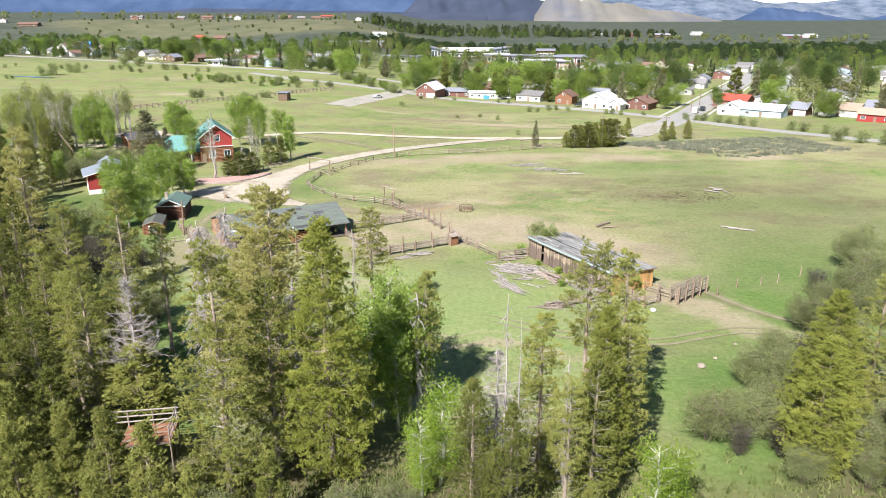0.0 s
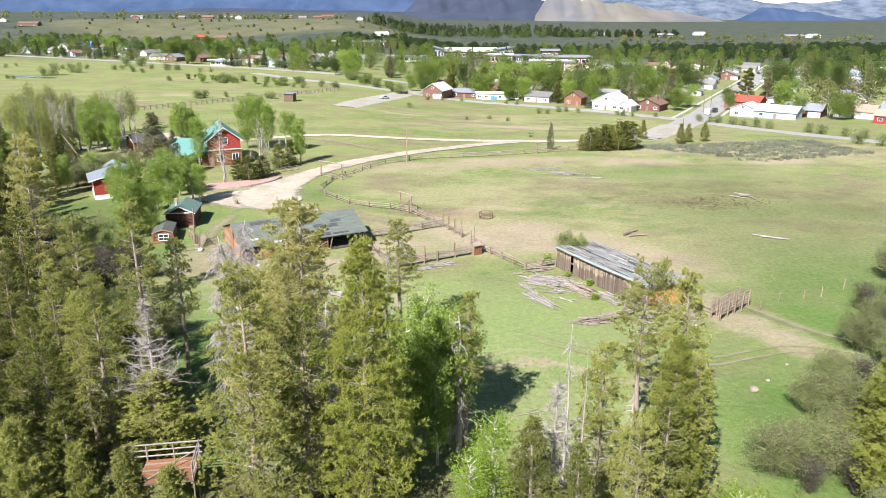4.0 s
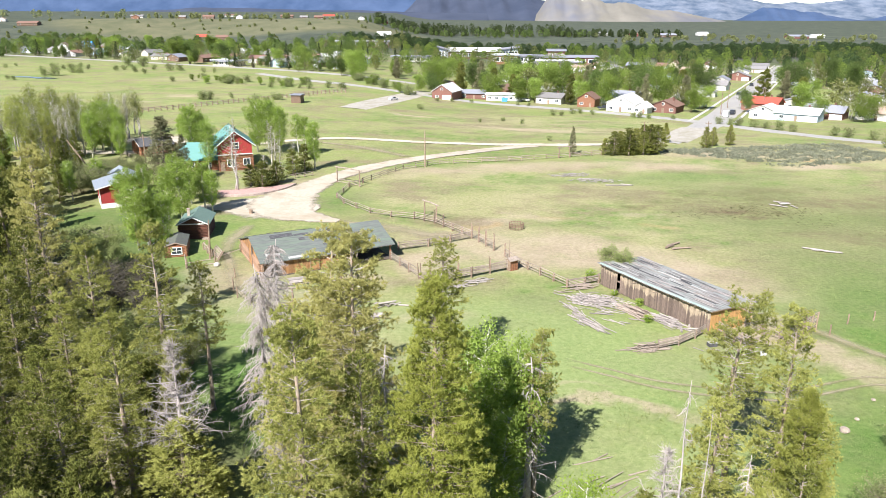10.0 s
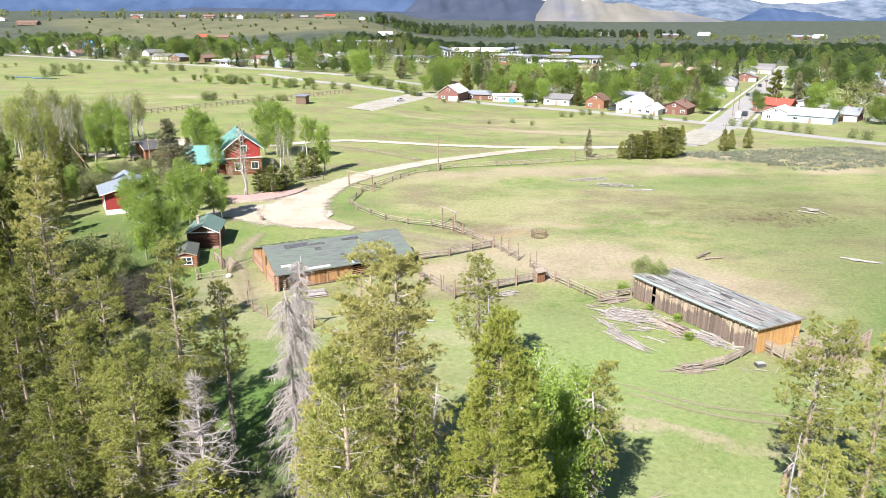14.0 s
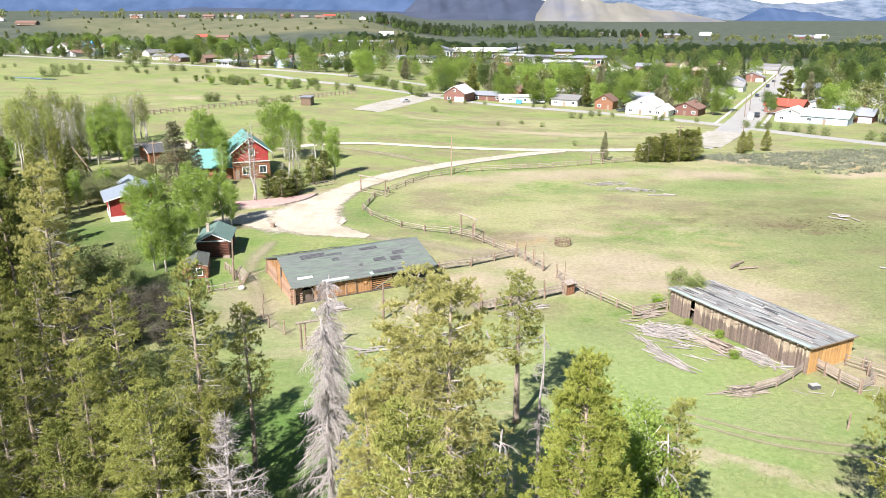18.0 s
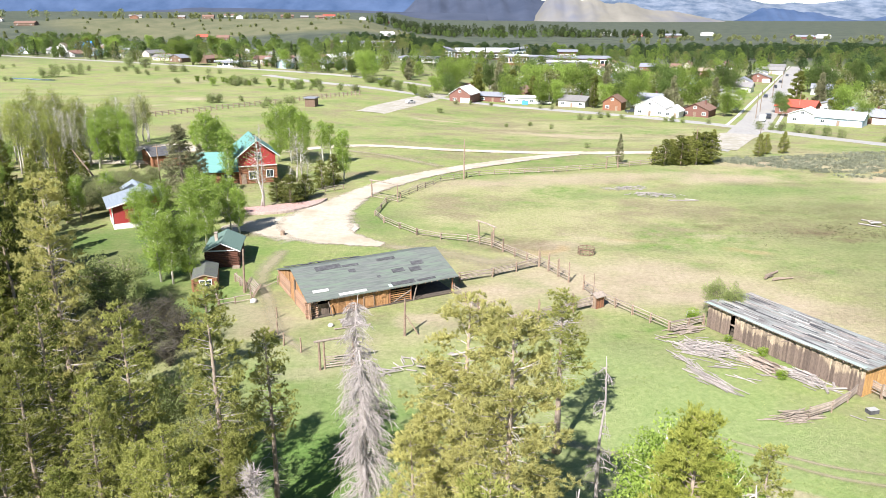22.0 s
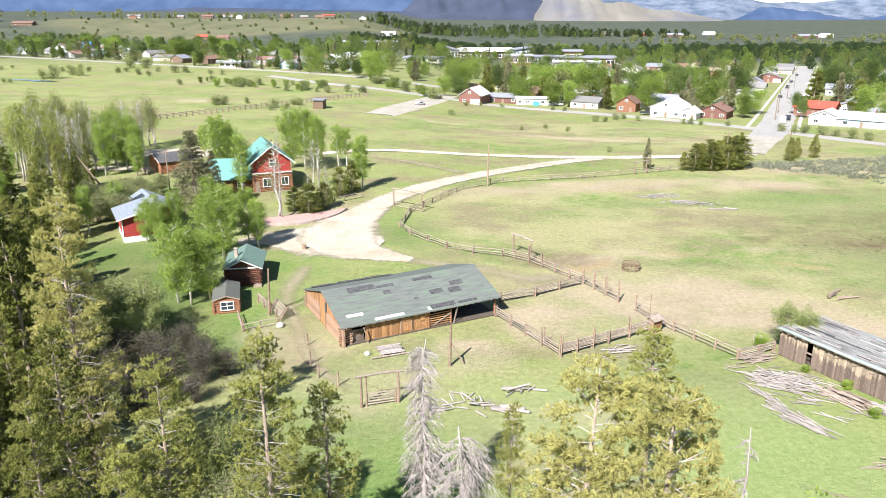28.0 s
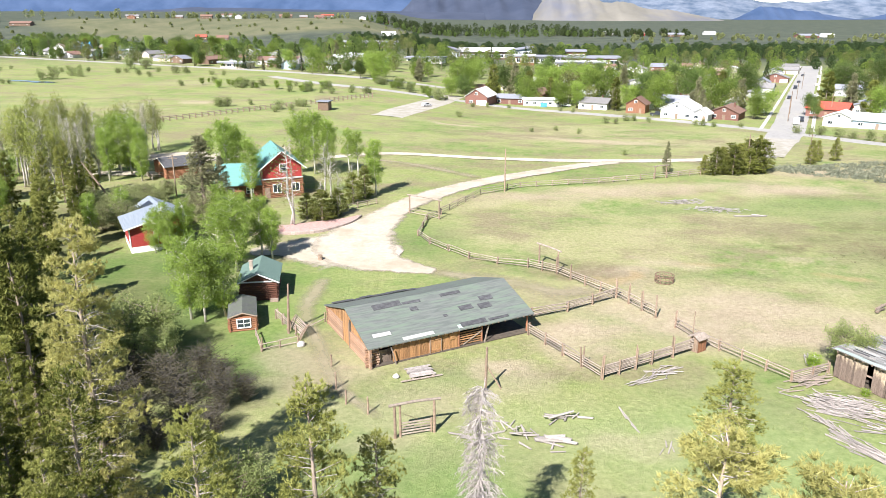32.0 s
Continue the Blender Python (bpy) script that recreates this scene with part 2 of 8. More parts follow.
BRICK = surface("brick_wall", (0.155, 0.072, 0.058), (0.22, 0.11, 0.085), 6, 0.9, 0.2)
RUBBER = surface("tyre_rubber", (0.02, 0.02, 0.02), (0.035, 0.035, 0.035), 5, 0.9, 0.1)


def shed_boards():
    """Old boards, dark brown below and bleached tan above, each changing at its own height."""
    m, n, l, p = nodes_of("two_tone_boards")
    pos = n.new("ShaderNodeNewGeometry").outputs["Position"]
    mp = n.new("ShaderNodeMapping")
    mp.inputs["Scale"].default_value = (7, 7, 0.8)
    l.new(pos, mp.inputs["Vector"])
    grain = noise_fac(n, l, mp.outputs[0], 4.0, 6.0, 0.3, 0.7)
    low = mixed(n, l, grain, (0.105, 0.075, 0.06), (0.235, 0.18, 0.145))
    high = mixed(n, l, grain, (0.22, 0.165, 0.115), (0.52, 0.43, 0.31))
    sep = n.new("ShaderNodeSeparateXYZ")
    l.new(pos, sep.inputs[0])
    edge = n.new("ShaderNodeMath")
    edge.operation = "MULTIPLY_ADD"
    l.new(n.new("ShaderNodeObjectInfo").outputs["Random"], edge.inputs[0])
    edge.inputs[1].default_value = 0.7
    l.new(sep.outputs["Z"], edge.inputs[2])
    drift = n.new("ShaderNodeMath")
    drift.operation = "MULTIPLY_ADD"
    l.new(noise_fac(n, l, pos, 0.22, 1.0, 0.35, 0.65), drift.inputs[0])
    drift.inputs[1].default_value = 1.1
    l.new(edge.outputs[0], drift.inputs[2])
    ramp = n.new("ShaderNodeMapRange")
    ramp.inputs["From Min"].default_value, ramp.inputs["From Max"].default_value = 2.75, 3.1
    l.new(drift.outputs[0], ramp.inputs["Value"])
    col = varied(n, l, mixed(n, l, times(n, l, ramp.outputs["Result"], 0.85), low, high), 0.3)
    l.new(col, p.inputs["Base Color"])
    p.inputs["Roughness"].default_value = 0.95
    bp = n.new("ShaderNodeBump")
    bp.inputs["Strength"].default_value, bp.inputs["Distance"].default_value = 0.5, 0.05
    l.new(grain, bp.inputs["Height"])
    l.new(bp.outputs["Normal"], p.inputs["Normal"])
    return m


SHED_BOARDS = shed_boards()


def track(name, a, b, c, bite=0.3, fade=0.4, cover=1.0):
    """Trodden dirt that frays into the grass along its sides."""
    m, n, l, p = nodes_of(name)
    pos = n.new("ShaderNodeNewGeometry").outputs["Position"]
    fine = noise_fac(n, l, pos, 1.4, 8.0, 0.34, 0.66, 0.75)
    col = mixed(n, l, fine, a, b)
    col = mixed(n, l, noise_fac(n, l, pos, 0.16, 5.0, 0.45, 0.68), col, c)
    at = n.new("ShaderNodeAttribute")
    at.attribute_name = "inward"
    sum_ = n.new("ShaderNodeMath")
    sum_.operation = "ADD"
    l.new(at.outputs["Fac"], sum_.inputs[0])
    l.new(times(n, l, noise_fac(n, l, pos, 0.55, 8.0, 0.25, 0.75, 0.7), -bite), sum_.inputs[1])
    r = n.new("ShaderNodeMapRange")
    r.inputs["From Min"].default_value, r.inputs["From Max"].default_value = 0.0, fade * 0.6
    l.new(sum_.outputs[0], r.inputs["Value"])
    l.new(col, p.inputs["Base Color"])
    l.new(times(n, l, r.outputs["Result"], cover), p.inputs["Alpha"])
    p.inputs["Roughness"].default_value = 0.95
    p.inputs["Specular IOR Level"].default_value = 0.1
    bp = n.new("ShaderNodeBump")
    bp.inputs["Strength"].default_value, bp.inputs["Distance"].default_value = 0.4, 0.06
    l.new(fine, bp.inputs["Height"])
    l.new(bp.outputs["Normal"], p.inputs["Normal"])
    return m


YARD_TRACK = track("drive_dirt", (0.40, 0.355, 0.285), (0.52, 0.465, 0.385), (0.35, 0.30, 0.225))
ROAD_TRACK = track("gravel_road", (0.47, 0.415, 0.33), (0.60, 0.54, 0.44), (0.42, 0.36, 0.275), 0.35, 0.35)
FAINT_TRACK = track("faint_track", (0.30, 0.26, 0.175), (0.42, 0.365, 0.26), (0.27, 0.255, 0.14), 0.45, 1.1, 0.65)


def glass():
    m, n, l, p = nodes_of("window_glass")
    p.inputs["Base Color"].default_value = (0.03, 0.04, 0.05, 1)
    p.inputs["Roughness"].default_value = 0.08
    p.inputs["Specular IOR Level"].default_value = 0.8
    return m


GLASS = glass()
WALLS = {name: surface("wall_" + name, a, b, 3, 0.8, 0.15) for name, a, b in (
    ("white", (0.58, 0.57, 0.54), (0.68, 0.67, 0.64)), ("cream", (0.55, 0.49, 0.38), (0.64, 0.58, 0.47)), ("brown", (0.13, 0.085, 0.058), (0.19, 0.125, 0.085)),
    ("blue", (0.30, 0.38, 0.46), (0.38, 0.46, 0.54)), ("grey", (0.34, 0.34, 0.33), (0.44, 0.44, 0.42)), ("rust", (0.18, 0.08, 0.045), (0.26, 0.125, 0.07)))}
WALLS["brick"], WALLS["red"] = BRICK, RED_PAINT
ROOFS = {name: surface("roof_" + name, a, b, 4, 0.85, 0.2) for name, a, b in (
    ("grey", (0.17, 0.165, 0.165), (0.25, 0.24, 0.24)), ("brown", (0.16, 0.09, 0.065), (0.23, 0.14, 0.11)), ("red", (0.36, 0.06, 0.04), (0.44, 0.09, 0.06)),
    ("white", (0.60, 0.61, 0.62), (0.70, 0.71, 0.72)), ("slate", (0.20, 0.21, 0.25), (0.27, 0.28, 0.32)), ("blue", (0.06, 0.28, 0.62), (0.09, 0.34, 0.70)), ("tan", (0.33, 0.25, 0.19), (0.42, 0.33, 0.26)))}
CARS = {name: surface("paint_" + name, a, a, 1, 0.3, 0.0, vary=0.0) for name, a in (("white", (0.8, 0.8, 0.8)), ("dark", (0.03, 0.035, 0.045)), ("red", (0.4, 0.03, 0.03)), ("silver", (0.5, 0.5, 0.52)))}


# ---- mesh tools ----
class Geo:
    """Vertices and faces, gathered piece by piece."""

    def __init__(self):
        self.v, self.f = [], []

    def add(self, verts, faces):
        k = len(self.v)
        self.v.extend(verts)
        self.f.extend([tuple(k + i for i in f) for f in faces])

    def box(self, c, s, rz=0.0, m=None):
        x, y, z = (a / 2 for a in s)
        m = m or Matrix.Rotation(rz, 3, "Z")
        c = Vector(c)
        self.add([tuple(c + m @ Vector(p)) for p in ((-x, -y, -z), (x, -y, -z), (x, y, -z), (-x, y, -z), (-x, -y, z), (x, -y, z), (x, y, z), (-x, y, z))],
                 [(3, 2, 1, 0), (4, 5, 6, 7), (0, 1, 5, 4), (1, 2, 6, 5), (2, 3, 7, 6), (3, 0, 4, 7)])
        return self

    def tube(self, a, b, r0, r1=None, n=6):
        a, b = Vector(a), Vector(b)
        r1 = r0 if r1 is None else r1
        d = (b - a).normalized()
        u = d.orthogonal().normalized()
        w = d.cross(u)
        vs = []
        for p, r in ((a, r0), (b, r1)):
            vs += [tuple(p + r * (math.cos(6.2832 * i / n) * u + math.sin(6.2832 * i / n) * w)) for i in range(n)]
        self.add(vs, [(i, (i + 1) % n, n + (i + 1) % n, n + i) for i in range(n)] + [tuple(range(n))[::-1], tuple(range(n, 2 * n))])
        return self

    def chain(self, pts, radii, n=6):
        """A bent, tapering limb."""
        vs, fs = [], []
        for k, (p, r) in enumerate(zip(pts, radii)):
            p = Vector(p)
            d = (Vector(pts[min(k + 1, len(pts) - 1)]) - Vector(pts[max(k - 1, 0)])).normalized()
            u = Vector((1, 0, 0)) if abs(d.x) < 0.8 else Vector((0, 1, 0))
            u = (u - d * u.dot(d)).normalized()
            w = d.cross(u)
            vs += [tuple(p + r * (math.cos(6.2832 * i / n) * u + math.sin(6.2832 * i / n) * w)) for i in range(n)]
        for k in range(len(pts) - 1):
            fs += [(k * n + i, k * n + (i + 1) % n, (k + 1) * n + (i + 1) % n, (k + 1) * n + i) for i in range(n)]
        fs += [tuple(range(n))[::-1], tuple(range((len(pts) - 1) * n, len(pts) * n))]
        self.add(vs, fs)
        return self

    def prism(self, poly, y0, y1):
        """A polygon in x and z, drawn out along y."""
        n = len(poly)
        self.add([(x, y0, z) for x, z in poly] + [(x, y1, z) for x, z in poly],
                 [tuple(range(n)), tuple(range(2 * n - 1, n - 1, -1))] + [(i + 1 if i + 1 < n else 0, i, n + i, n + (i + 1) % n) for i in range(n)])
        return self

    def arrays(self, v, f):
        self.add([tuple(p) for p in v.tolist()], [tuple(q) for q in f.tolist()])
        return self

    def mesh(self, name, material, smooth=False):
        me = bpy.data.meshes.new(name)
        me.from_pydata(self.v, [], self.f)
        me.materials.append(material)
        if smooth:
            me.shade_smooth()
        return me


def part(name, geo, material, parent=None, label="", smooth=False):
    ob = new(name, geo.mesh(name, material, smooth))
    ob.parent = parent
    if label:
        ob["label"] = label
    return ob


def shared(name, mesh, parent, m):
    ob = new(name, mesh)
    ob.parent = parent
    ob.matrix_basis = m
    return ob


def thing(name, x, y, z=0.0, rz=0.0, label="", category="", group="", kind=""):
    ob = new(name)
    ob.matrix_basis = pose(x, y, z, 0, 0, rz)
    ob.empty_display_size = 0.3
    return tagged(ob, label, category, group, kind)


def placed(x, y, z=0.0, rz=0.0, sx=1.0, sz=None):
    return pose(x, y, z, 0, 0, rz) @ Matrix.Diagonal((sx, sx, sx if sz is None else sz, 1))


def soft_step(a, b, v):
    t = max(0.0, min(1.0, (v - a) / (b - a)))
    return t * t * (3 - 2 * t)


def ground_z(x, y):
    """Flat near the ranch, falling gently to the town, a bench of hills to the north-west, a gentle rise far away."""
    fall = float(np.interp(y, (200, 255, 306, 330, 680, 900, 1000, 1500, 2500), (0, -2.4, -4.2, -4.7, -9.6, -10, -10, -3, 0))) * soft_step(-70, 20, x)
    if y < 850:
        return fall
    side = soft_step(-40, -170, x + 0.02 * (y - 1200))
    bench = 25.0 * side * soft_step(980 + 60 * math.sin(x * 0.011), 1290 + 40 * math.sin(x * 0.017 + 1), y)
    rough = 2.2 * noise.noise(Vector((x * 0.012, y * 0.012, 0.3))) * soft_step(900, 1100, y)
    far = 14.0 * soft_step(1500, 3200, y) * soft_step(0.25, -0.25, x / y)
    return fall + bench + rough * (0.3 + side) + far


rng = np.random.default_rng(7)


# ---- ground ----
def patch(n, l, vec, x, y, rx, ry, rz=0.0, lo=0.6, hi=1.15):
    """A soft-edged oval on the ground, broken up by the noise in vec."""
    mp = n.new("ShaderNodeMapping")
    mp.vector_type = "TEXTURE"
    mp.inputs["Location"].default_value = (x, y, 0)
    mp.inputs["Rotation"].default_value = (0, 0, radians(rz))
    mp.inputs["Scale"].default_value = (rx, ry, 1e6)
    l.new(vec, mp.inputs["Vector"])
    ln = n.new("ShaderNodeVectorMath")
    ln.operation = "LENGTH"
    l.new(mp.outputs["Vector"], ln.inputs[0])
    r = n.new("ShaderNodeMapRange")
    r.interpolation_type = "SMOOTHSTEP"
    r.inputs["From Min"].default_value, r.inputs["From Max"].default_value = lo, hi
    r.inputs["To Min"].default_value, r.inputs["To Max"].default_value = 1, 0
    l.new(ln.outputs["Value"], r.inputs["Value"])
    return r.outputs["Result"]


def patches(n, l, vec, spots, lo, hi):
    """Several ovals as one mask: at each place the strongest counts."""
    total = None
    for x, y, rx, ry, rz, k in spots:
        p = times(n, l, patch(n, l, vec, x, y, rx, ry, rz, lo, hi), k)
        if total is not None:
            m = n.new("ShaderNodeMath")
            m.operation = "MAXIMUM"
            l.new(total, m.inputs[0])
            l.new(p, m.inputs[1])
            p = m.outputs[0]
        total = p
    return total


# broad stretches of the ground: x, y, half-lengths, turn, strength
STRETCHES = {}
STRETCHES["dry"] = (((38, 150, 75, 48, 0, 0.95), (-8, 160, 26, 30, 20, 0.8), (30, 118, 40, 22, -30, 0.6), (-2, 250, 90, 40, 0, 0.3), (-150, 330, 120, 70, 0, 0.3), (20, 70, 20, 6, 10, 0.4), (-16, 88, 26, 18, 10, 0.6), (-4, 72, 14, 12, 0, 0.6), (-34, 104, 18, 14, 30, 0.5), (2, 100, 14, 12, 0, 0.5), (-16, 66, 10, 12, 0, 0.5), (85, 205, 60, 36, 0, 1.0), (30, 275, 80, 36, -20, 0.9), (20, 178, 40, 12, 5, 0.6)), 0.4, 1.2)
# the eastern spots are strong, darkening the ground in place of dimmer light
STRETCHES["damp"] = (((52, 92, 22, 30, -30, 0.95), (36, 70, 13, 20, -20, 0.8), (24, 62, 8, 14, -20, 0.6), (48, 176, 30, 7, 5, 0.7), (0, 95, 16, 16, 0, 0.35), (-50, 112, 14, 14, 0, 0.7), (-62, 130, 20, 16, 0, 0.6), (-30, 80, 8, 22, 12, 1.0), (32, 60, 12, 14, 0, 1.0), (26, 51, 10, 7, 0, 0.8), (-60, 122, 16, 20, 10, 1.0), (-47, 108, 9, 10, 0, 1.0), (-70, 140, 12, 12, 0, 0.9), (48, 84, 9, 16, -35, 1.0), (-46, 136, 12, 4, 0, 0.6), (-28, 157, 5, 14, 0, 0.8), (-22, 104, 12, 4, 20, 0.5), (30, 170, 26, 5, -8, 0.7), (14, 133, 24, 3, -12, 0.5), (60, 138, 30, 4, 8, 0.6), (-2, 192, 20, 3, 10, 0.5)), 0.2, 1.2)
STRETCHES["mint"] = (((6, 82, 26, 14, 8, 0.9), (-8, 92, 20, 10, 0, 0.8), (2, 66, 22, 12, 0, 0.8), (-24, 92, 14, 10, 0, 0.5)), 0.3, 1.2)
STRETCHES["olive"] = (((72, 128, 34, 42, 0, 0.95), (58, 160, 34, 18, 0, 0.65), (52, 112, 20, 14, -30, 0.7), (54, 132, 24, 40, 0, 0.9)), 0.3, 1.2)
STRETCHES["straw"] = (((12, 44, 26, 9, 0, 0.6), (44, 52, 20, 16, 0, 0.5), (0, 26, 60, 18, 0, 0.6)), 0.4, 1.15)
# the last spot paints undergrowth shade onto the eastern ground
STRETCHES["litter"] = (((-22, 46, 28, 15, 10, 0.85), (-45, 62, 22, 26, 0, 0.85), (-72, 98, 24, 50, 0, 0.8), (-88, 158, 12, 30, 10, 0.6), (33, 49, 10, 7, 0, 0.75)), 0.4, 1.15)


def stretch_masks(points):
    """How far each point lies in the stretches of each kind, with wavering edges."""
    p = np.array(points)[:, :2]
    wave = np.array([(noise.noise(Vector((x * 0.06, y * 0.06, 1.7))), noise.noise(Vector((x * 0.06, y * 0.06, 8.3)))) for x, y in p])
    p = p + 7.0 * wave
    out = {}
    for kind, (spots, lo, hi) in STRETCHES.items():
        best = np.zeros(len(p))
        for x, y, rx, ry, rz, k in spots:
            c, s = math.cos(radians(rz)), math.sin(radians(rz))
            dx, dy = p[:, 0] - x, p[:, 1] - y
            d = np.hypot((c * dx + s * dy) / rx, (c * dy - s * dx) / ry)
            u = np.clip((hi - d) / (hi - lo), 0, 1)
            best = np.maximum(best, k * u * u * (3 - 2 * u))
        out[kind] = best
    return out


def spread(n, kind):
    a = n.new("ShaderNodeAttribute")
    a.attribute_name = kind
    return a.outputs["Fac"]


def ground_material():
    m, n, l, p = nodes_of("meadow")
    pos = n.new("ShaderNodeNewGeometry").outputs["Position"]
    # noise that bends the edges of the patches
    nt = n.new("ShaderNodeTexNoise")
    nt.inputs["Scale"].default_value, nt.inputs["Detail"].default_value = 0.12, 6.0
    l.new(pos, nt.inputs["Vector"])
    sc = n.new("ShaderNodeVectorMath")
    sc.operation = "MULTIPLY_ADD"
    l.new(nt.outputs["Color"], sc.inputs[0])
    sc.inputs[1].default_value, sc.inputs[2].default_value = (14, 14, 0), (-7, -7, 0)
    ad = n.new("ShaderNodeVectorMath")
    l.new(pos, ad.inputs[0])
    l.new(sc.outputs[0], ad.inputs[1])
    bent = ad.outputs[0]
    fine = noise_fac(n, l, pos, 1.6, 10.0, 0.34, 0.66, 0.8)
    mid = noise_fac(n, l, pos, 0.3, 7.0, 0.36, 0.64, 0.7)
    wide = noise_fac(n, l, pos, 0.035, 4.0, 0.38, 0.64)
    half = n.new("ShaderNodeMapRange")
    half.inputs["To Min"].default_value, half.inputs["To Max"].default_value = 0.5, 1.0
    l.new(noise_fac(n, l, pos, 0.09, 8.0, 0.38, 0.62, 0.68), half.inputs["Value"])
    broken = half.outputs["Result"]
    lush = mixed(n, l, fine, (0.14, 0.19, 0.052), (0.29, 0.325, 0.118))
    dry = mixed(n, l, fine, (0.25, 0.235, 0.12), (0.43, 0.395, 0.235))
    dirt = mixed(n, l, fine, (0.31, 0.25, 0.175), (0.49, 0.405, 0.30))
    col = mixed(n, l, times(n, l, mid, 0.45), lush, dry)
    # browner and greener mottles over the whole pasture
    sx = n.new("ShaderNodeMapping")
    sx.inputs["Scale"].default_value, sx.inputs["Rotation"].default_value = (0.85, 1.2, 1), (0, 0, 0.2)
    l.new(pos, sx.inputs["Vector"])
    brown = times(n, l, noise_fac(n, l, sx.outputs[0], 0.07, 9.0, 0.46, 0.6, 0.72), 0.85)
    green = times(n, l, noise_fac(n, l, sx.outputs[0], 0.04, 8.0, 0.48, 0.6, 0.68), times(n, l, mid, 0.95))
    # drier pasture beyond the sheds
    col = mixed(n, l, times(n, l, spread(n, "dry"), broken), col, dry)
    col = mixed(n, l, brown, col, mixed(n, l, fine, (0.165, 0.14, 0.082), (0.29, 0.245, 0.16)))
    col = mixed(n, l, green, col, mixed(n, l, fine, (0.085, 0.165, 0.034), (0.18, 0.265, 0.07)))
    # rich damp grass; in the east its dark tone stands in for dimmer light
    col = mixed(n, l, times(n, l, spread(n, "damp"), broken), col, mixed(n, l, fine, (0.058, 0.142, 0.025), (0.124, 0.228, 0.05)))
    # duller, browner grass towards the east, deepened to paint the cloud-like shade there
    col = mixed(n, l, times(n, l, spread(n, "olive"), broken), col, mixed(n, l, fine, (0.115, 0.145, 0.055), (0.225, 0.24, 0.11)))
    # pale mint grass, its colour lightened for the brighter light on the near meadow
    col = mixed(n, l, times(n, l, spread(n, "mint"), 0.8), col, mixed(n, l, fine, (0.18, 0.258, 0.085), (0.31, 0.375, 0.16)))
    # bare, trodden earth
    mask = times(n, l, patches(n, l, bent, (((3, 122, 21, 12, -25, 1.0), (20, 116, 25, 10, -42, 0.95), (-8, 115, 8, 8, 30, 0.6), (33, 86, 18, 4, -55, 0.85), (-30, 101, 10, 5, 20, 0.4), (8, 74, 15, 1.1, -12, 0.9), (-2, 80, 12, 0.8, -20, 0.6), (8, 141, 5, 3, 0, 0.7), (28, 143, 5, 3, 0, 0.7), (10, 186, 46, 7, 12, 0.8))
    + ((46, 187, 16, 7, 0, 0.85), (82, 186, 12, 5, 0, 0.95), (78, 203, 40, 9, -6, 0.75), (-20, 104, 8, 4, 25, 0.5), (-10, 116, 7, 9, -20, 1.0), (-42, 112, 4, 9, 10, 0.6), (-37, 106.5, 6, 3, 10, 0.7), (-21, 107, 6, 2.5, 10, 0.8), (-21.5, 130.3, 5, 2.5, 0, 0.7), (0, 138, 7, 4, -20, 0.8), (-138, 322, 18, 5, 10, 0.6), (-126, 345, 11, 7, -30, 0.8))
    + ((-31, 95, 6, 3, 0, 0.5), (-10, 96, 6, 3, 0, 0.5), (-39, 106, 4, 9, -30, 0.5), (-48, 162, 18, 9, 30, 0.5), (-150, 430, 40, 16, 0, 0.3), (-22, 297, 16, 3, -25, 0.7), (25.5, 262.3, 28, 4, -22, 0.8), (-92, 226, 40, 10, 25, 0.6))), 0.3, 1.15), broken)
    col = mixed(n, l, mask, col, dirt)
    # old trampled hay, and a bare reddish bank
    hay = times(n, l, patches(n, l, bent, ((-1.5, 134.5, 4, 2.2, 10, 0.6), (12.5, 142.5, 3, 1.8, 0, 0.4), (30, 134, 4, 2.2, 0, 0.5), (85, 194.5, 5, 2.4, 0, 0.9)), 0.3, 1.15), broken)
    col = mixed(n, l, hay, col, mixed(n, l, fine, (0.28, 0.19, 0.095), (0.46, 0.34, 0.19)))
    # dung-dark earth in the paddock
    mask = times(n, l, patches(n, l, bent, ((-6, 139, 9, 5, 0, 0.75), (44, 146, 13, 4, -14, 0.95), (40, 152, 22, 6, -10, 0.5), (66, 152, 22, 8, 0, 0.7), (60, 128, 18, 4, -6, 0.5), (52, 160, 26, 4, 4, 0.6), (82, 140, 16, 8, 0, 0.6), (30, 150, 6, 3, 0, 0.7)), 0.3, 1.15), mid)
    col = mixed(n, l, mask, col, (0.155, 0.115, 0.075))
    # needle litter and tall dead grass under the pines
    col = mixed(n, l, spread(n, "straw"), col, mixed(n, l, mid, (0.13, 0.105, 0.055), (0.225, 0.195, 0.10)))
    # in the east this dark tone is painted shade between the bushes
    col = mixed(n, l, spread(n, "litter"), col, mixed(n, l, mid, (0.07, 0.06, 0.035), (0.15, 0.13, 0.07)))
    # town floor: lawns and bare lots; sage plain beyond, its colour darkened for cloud shade
    sep = n.new("ShaderNodeSeparateXYZ")
    l.new(pos, sep.inputs[0])
    far = n.new("ShaderNodeMapRange")
    far.inputs["From Min"].default_value, far.inputs["From Max"].default_value = 560, 800
    l.new(sep.outputs["Y"], far.inputs["Value"])
    plain = mixed(n, l, wide, (0.058, 0.072, 0.055), (0.095, 0.105, 0.076))
    col = mixed(n, l, far.outputs["Result"], col, plain)
    hill = patch(n, l, bent, -330, 1230, 330, 190, 0, 0.75, 1.05)
    col = mixed(n, l, times(n, l, hill, 0.9), col, mixed(n, l, noise_fac(n, l, pos, 0.03, 5.0), (0.11, 0.118, 0.066), (0.165, 0.16, 0.095)))
    l.new(col, p.inputs["Base Color"])
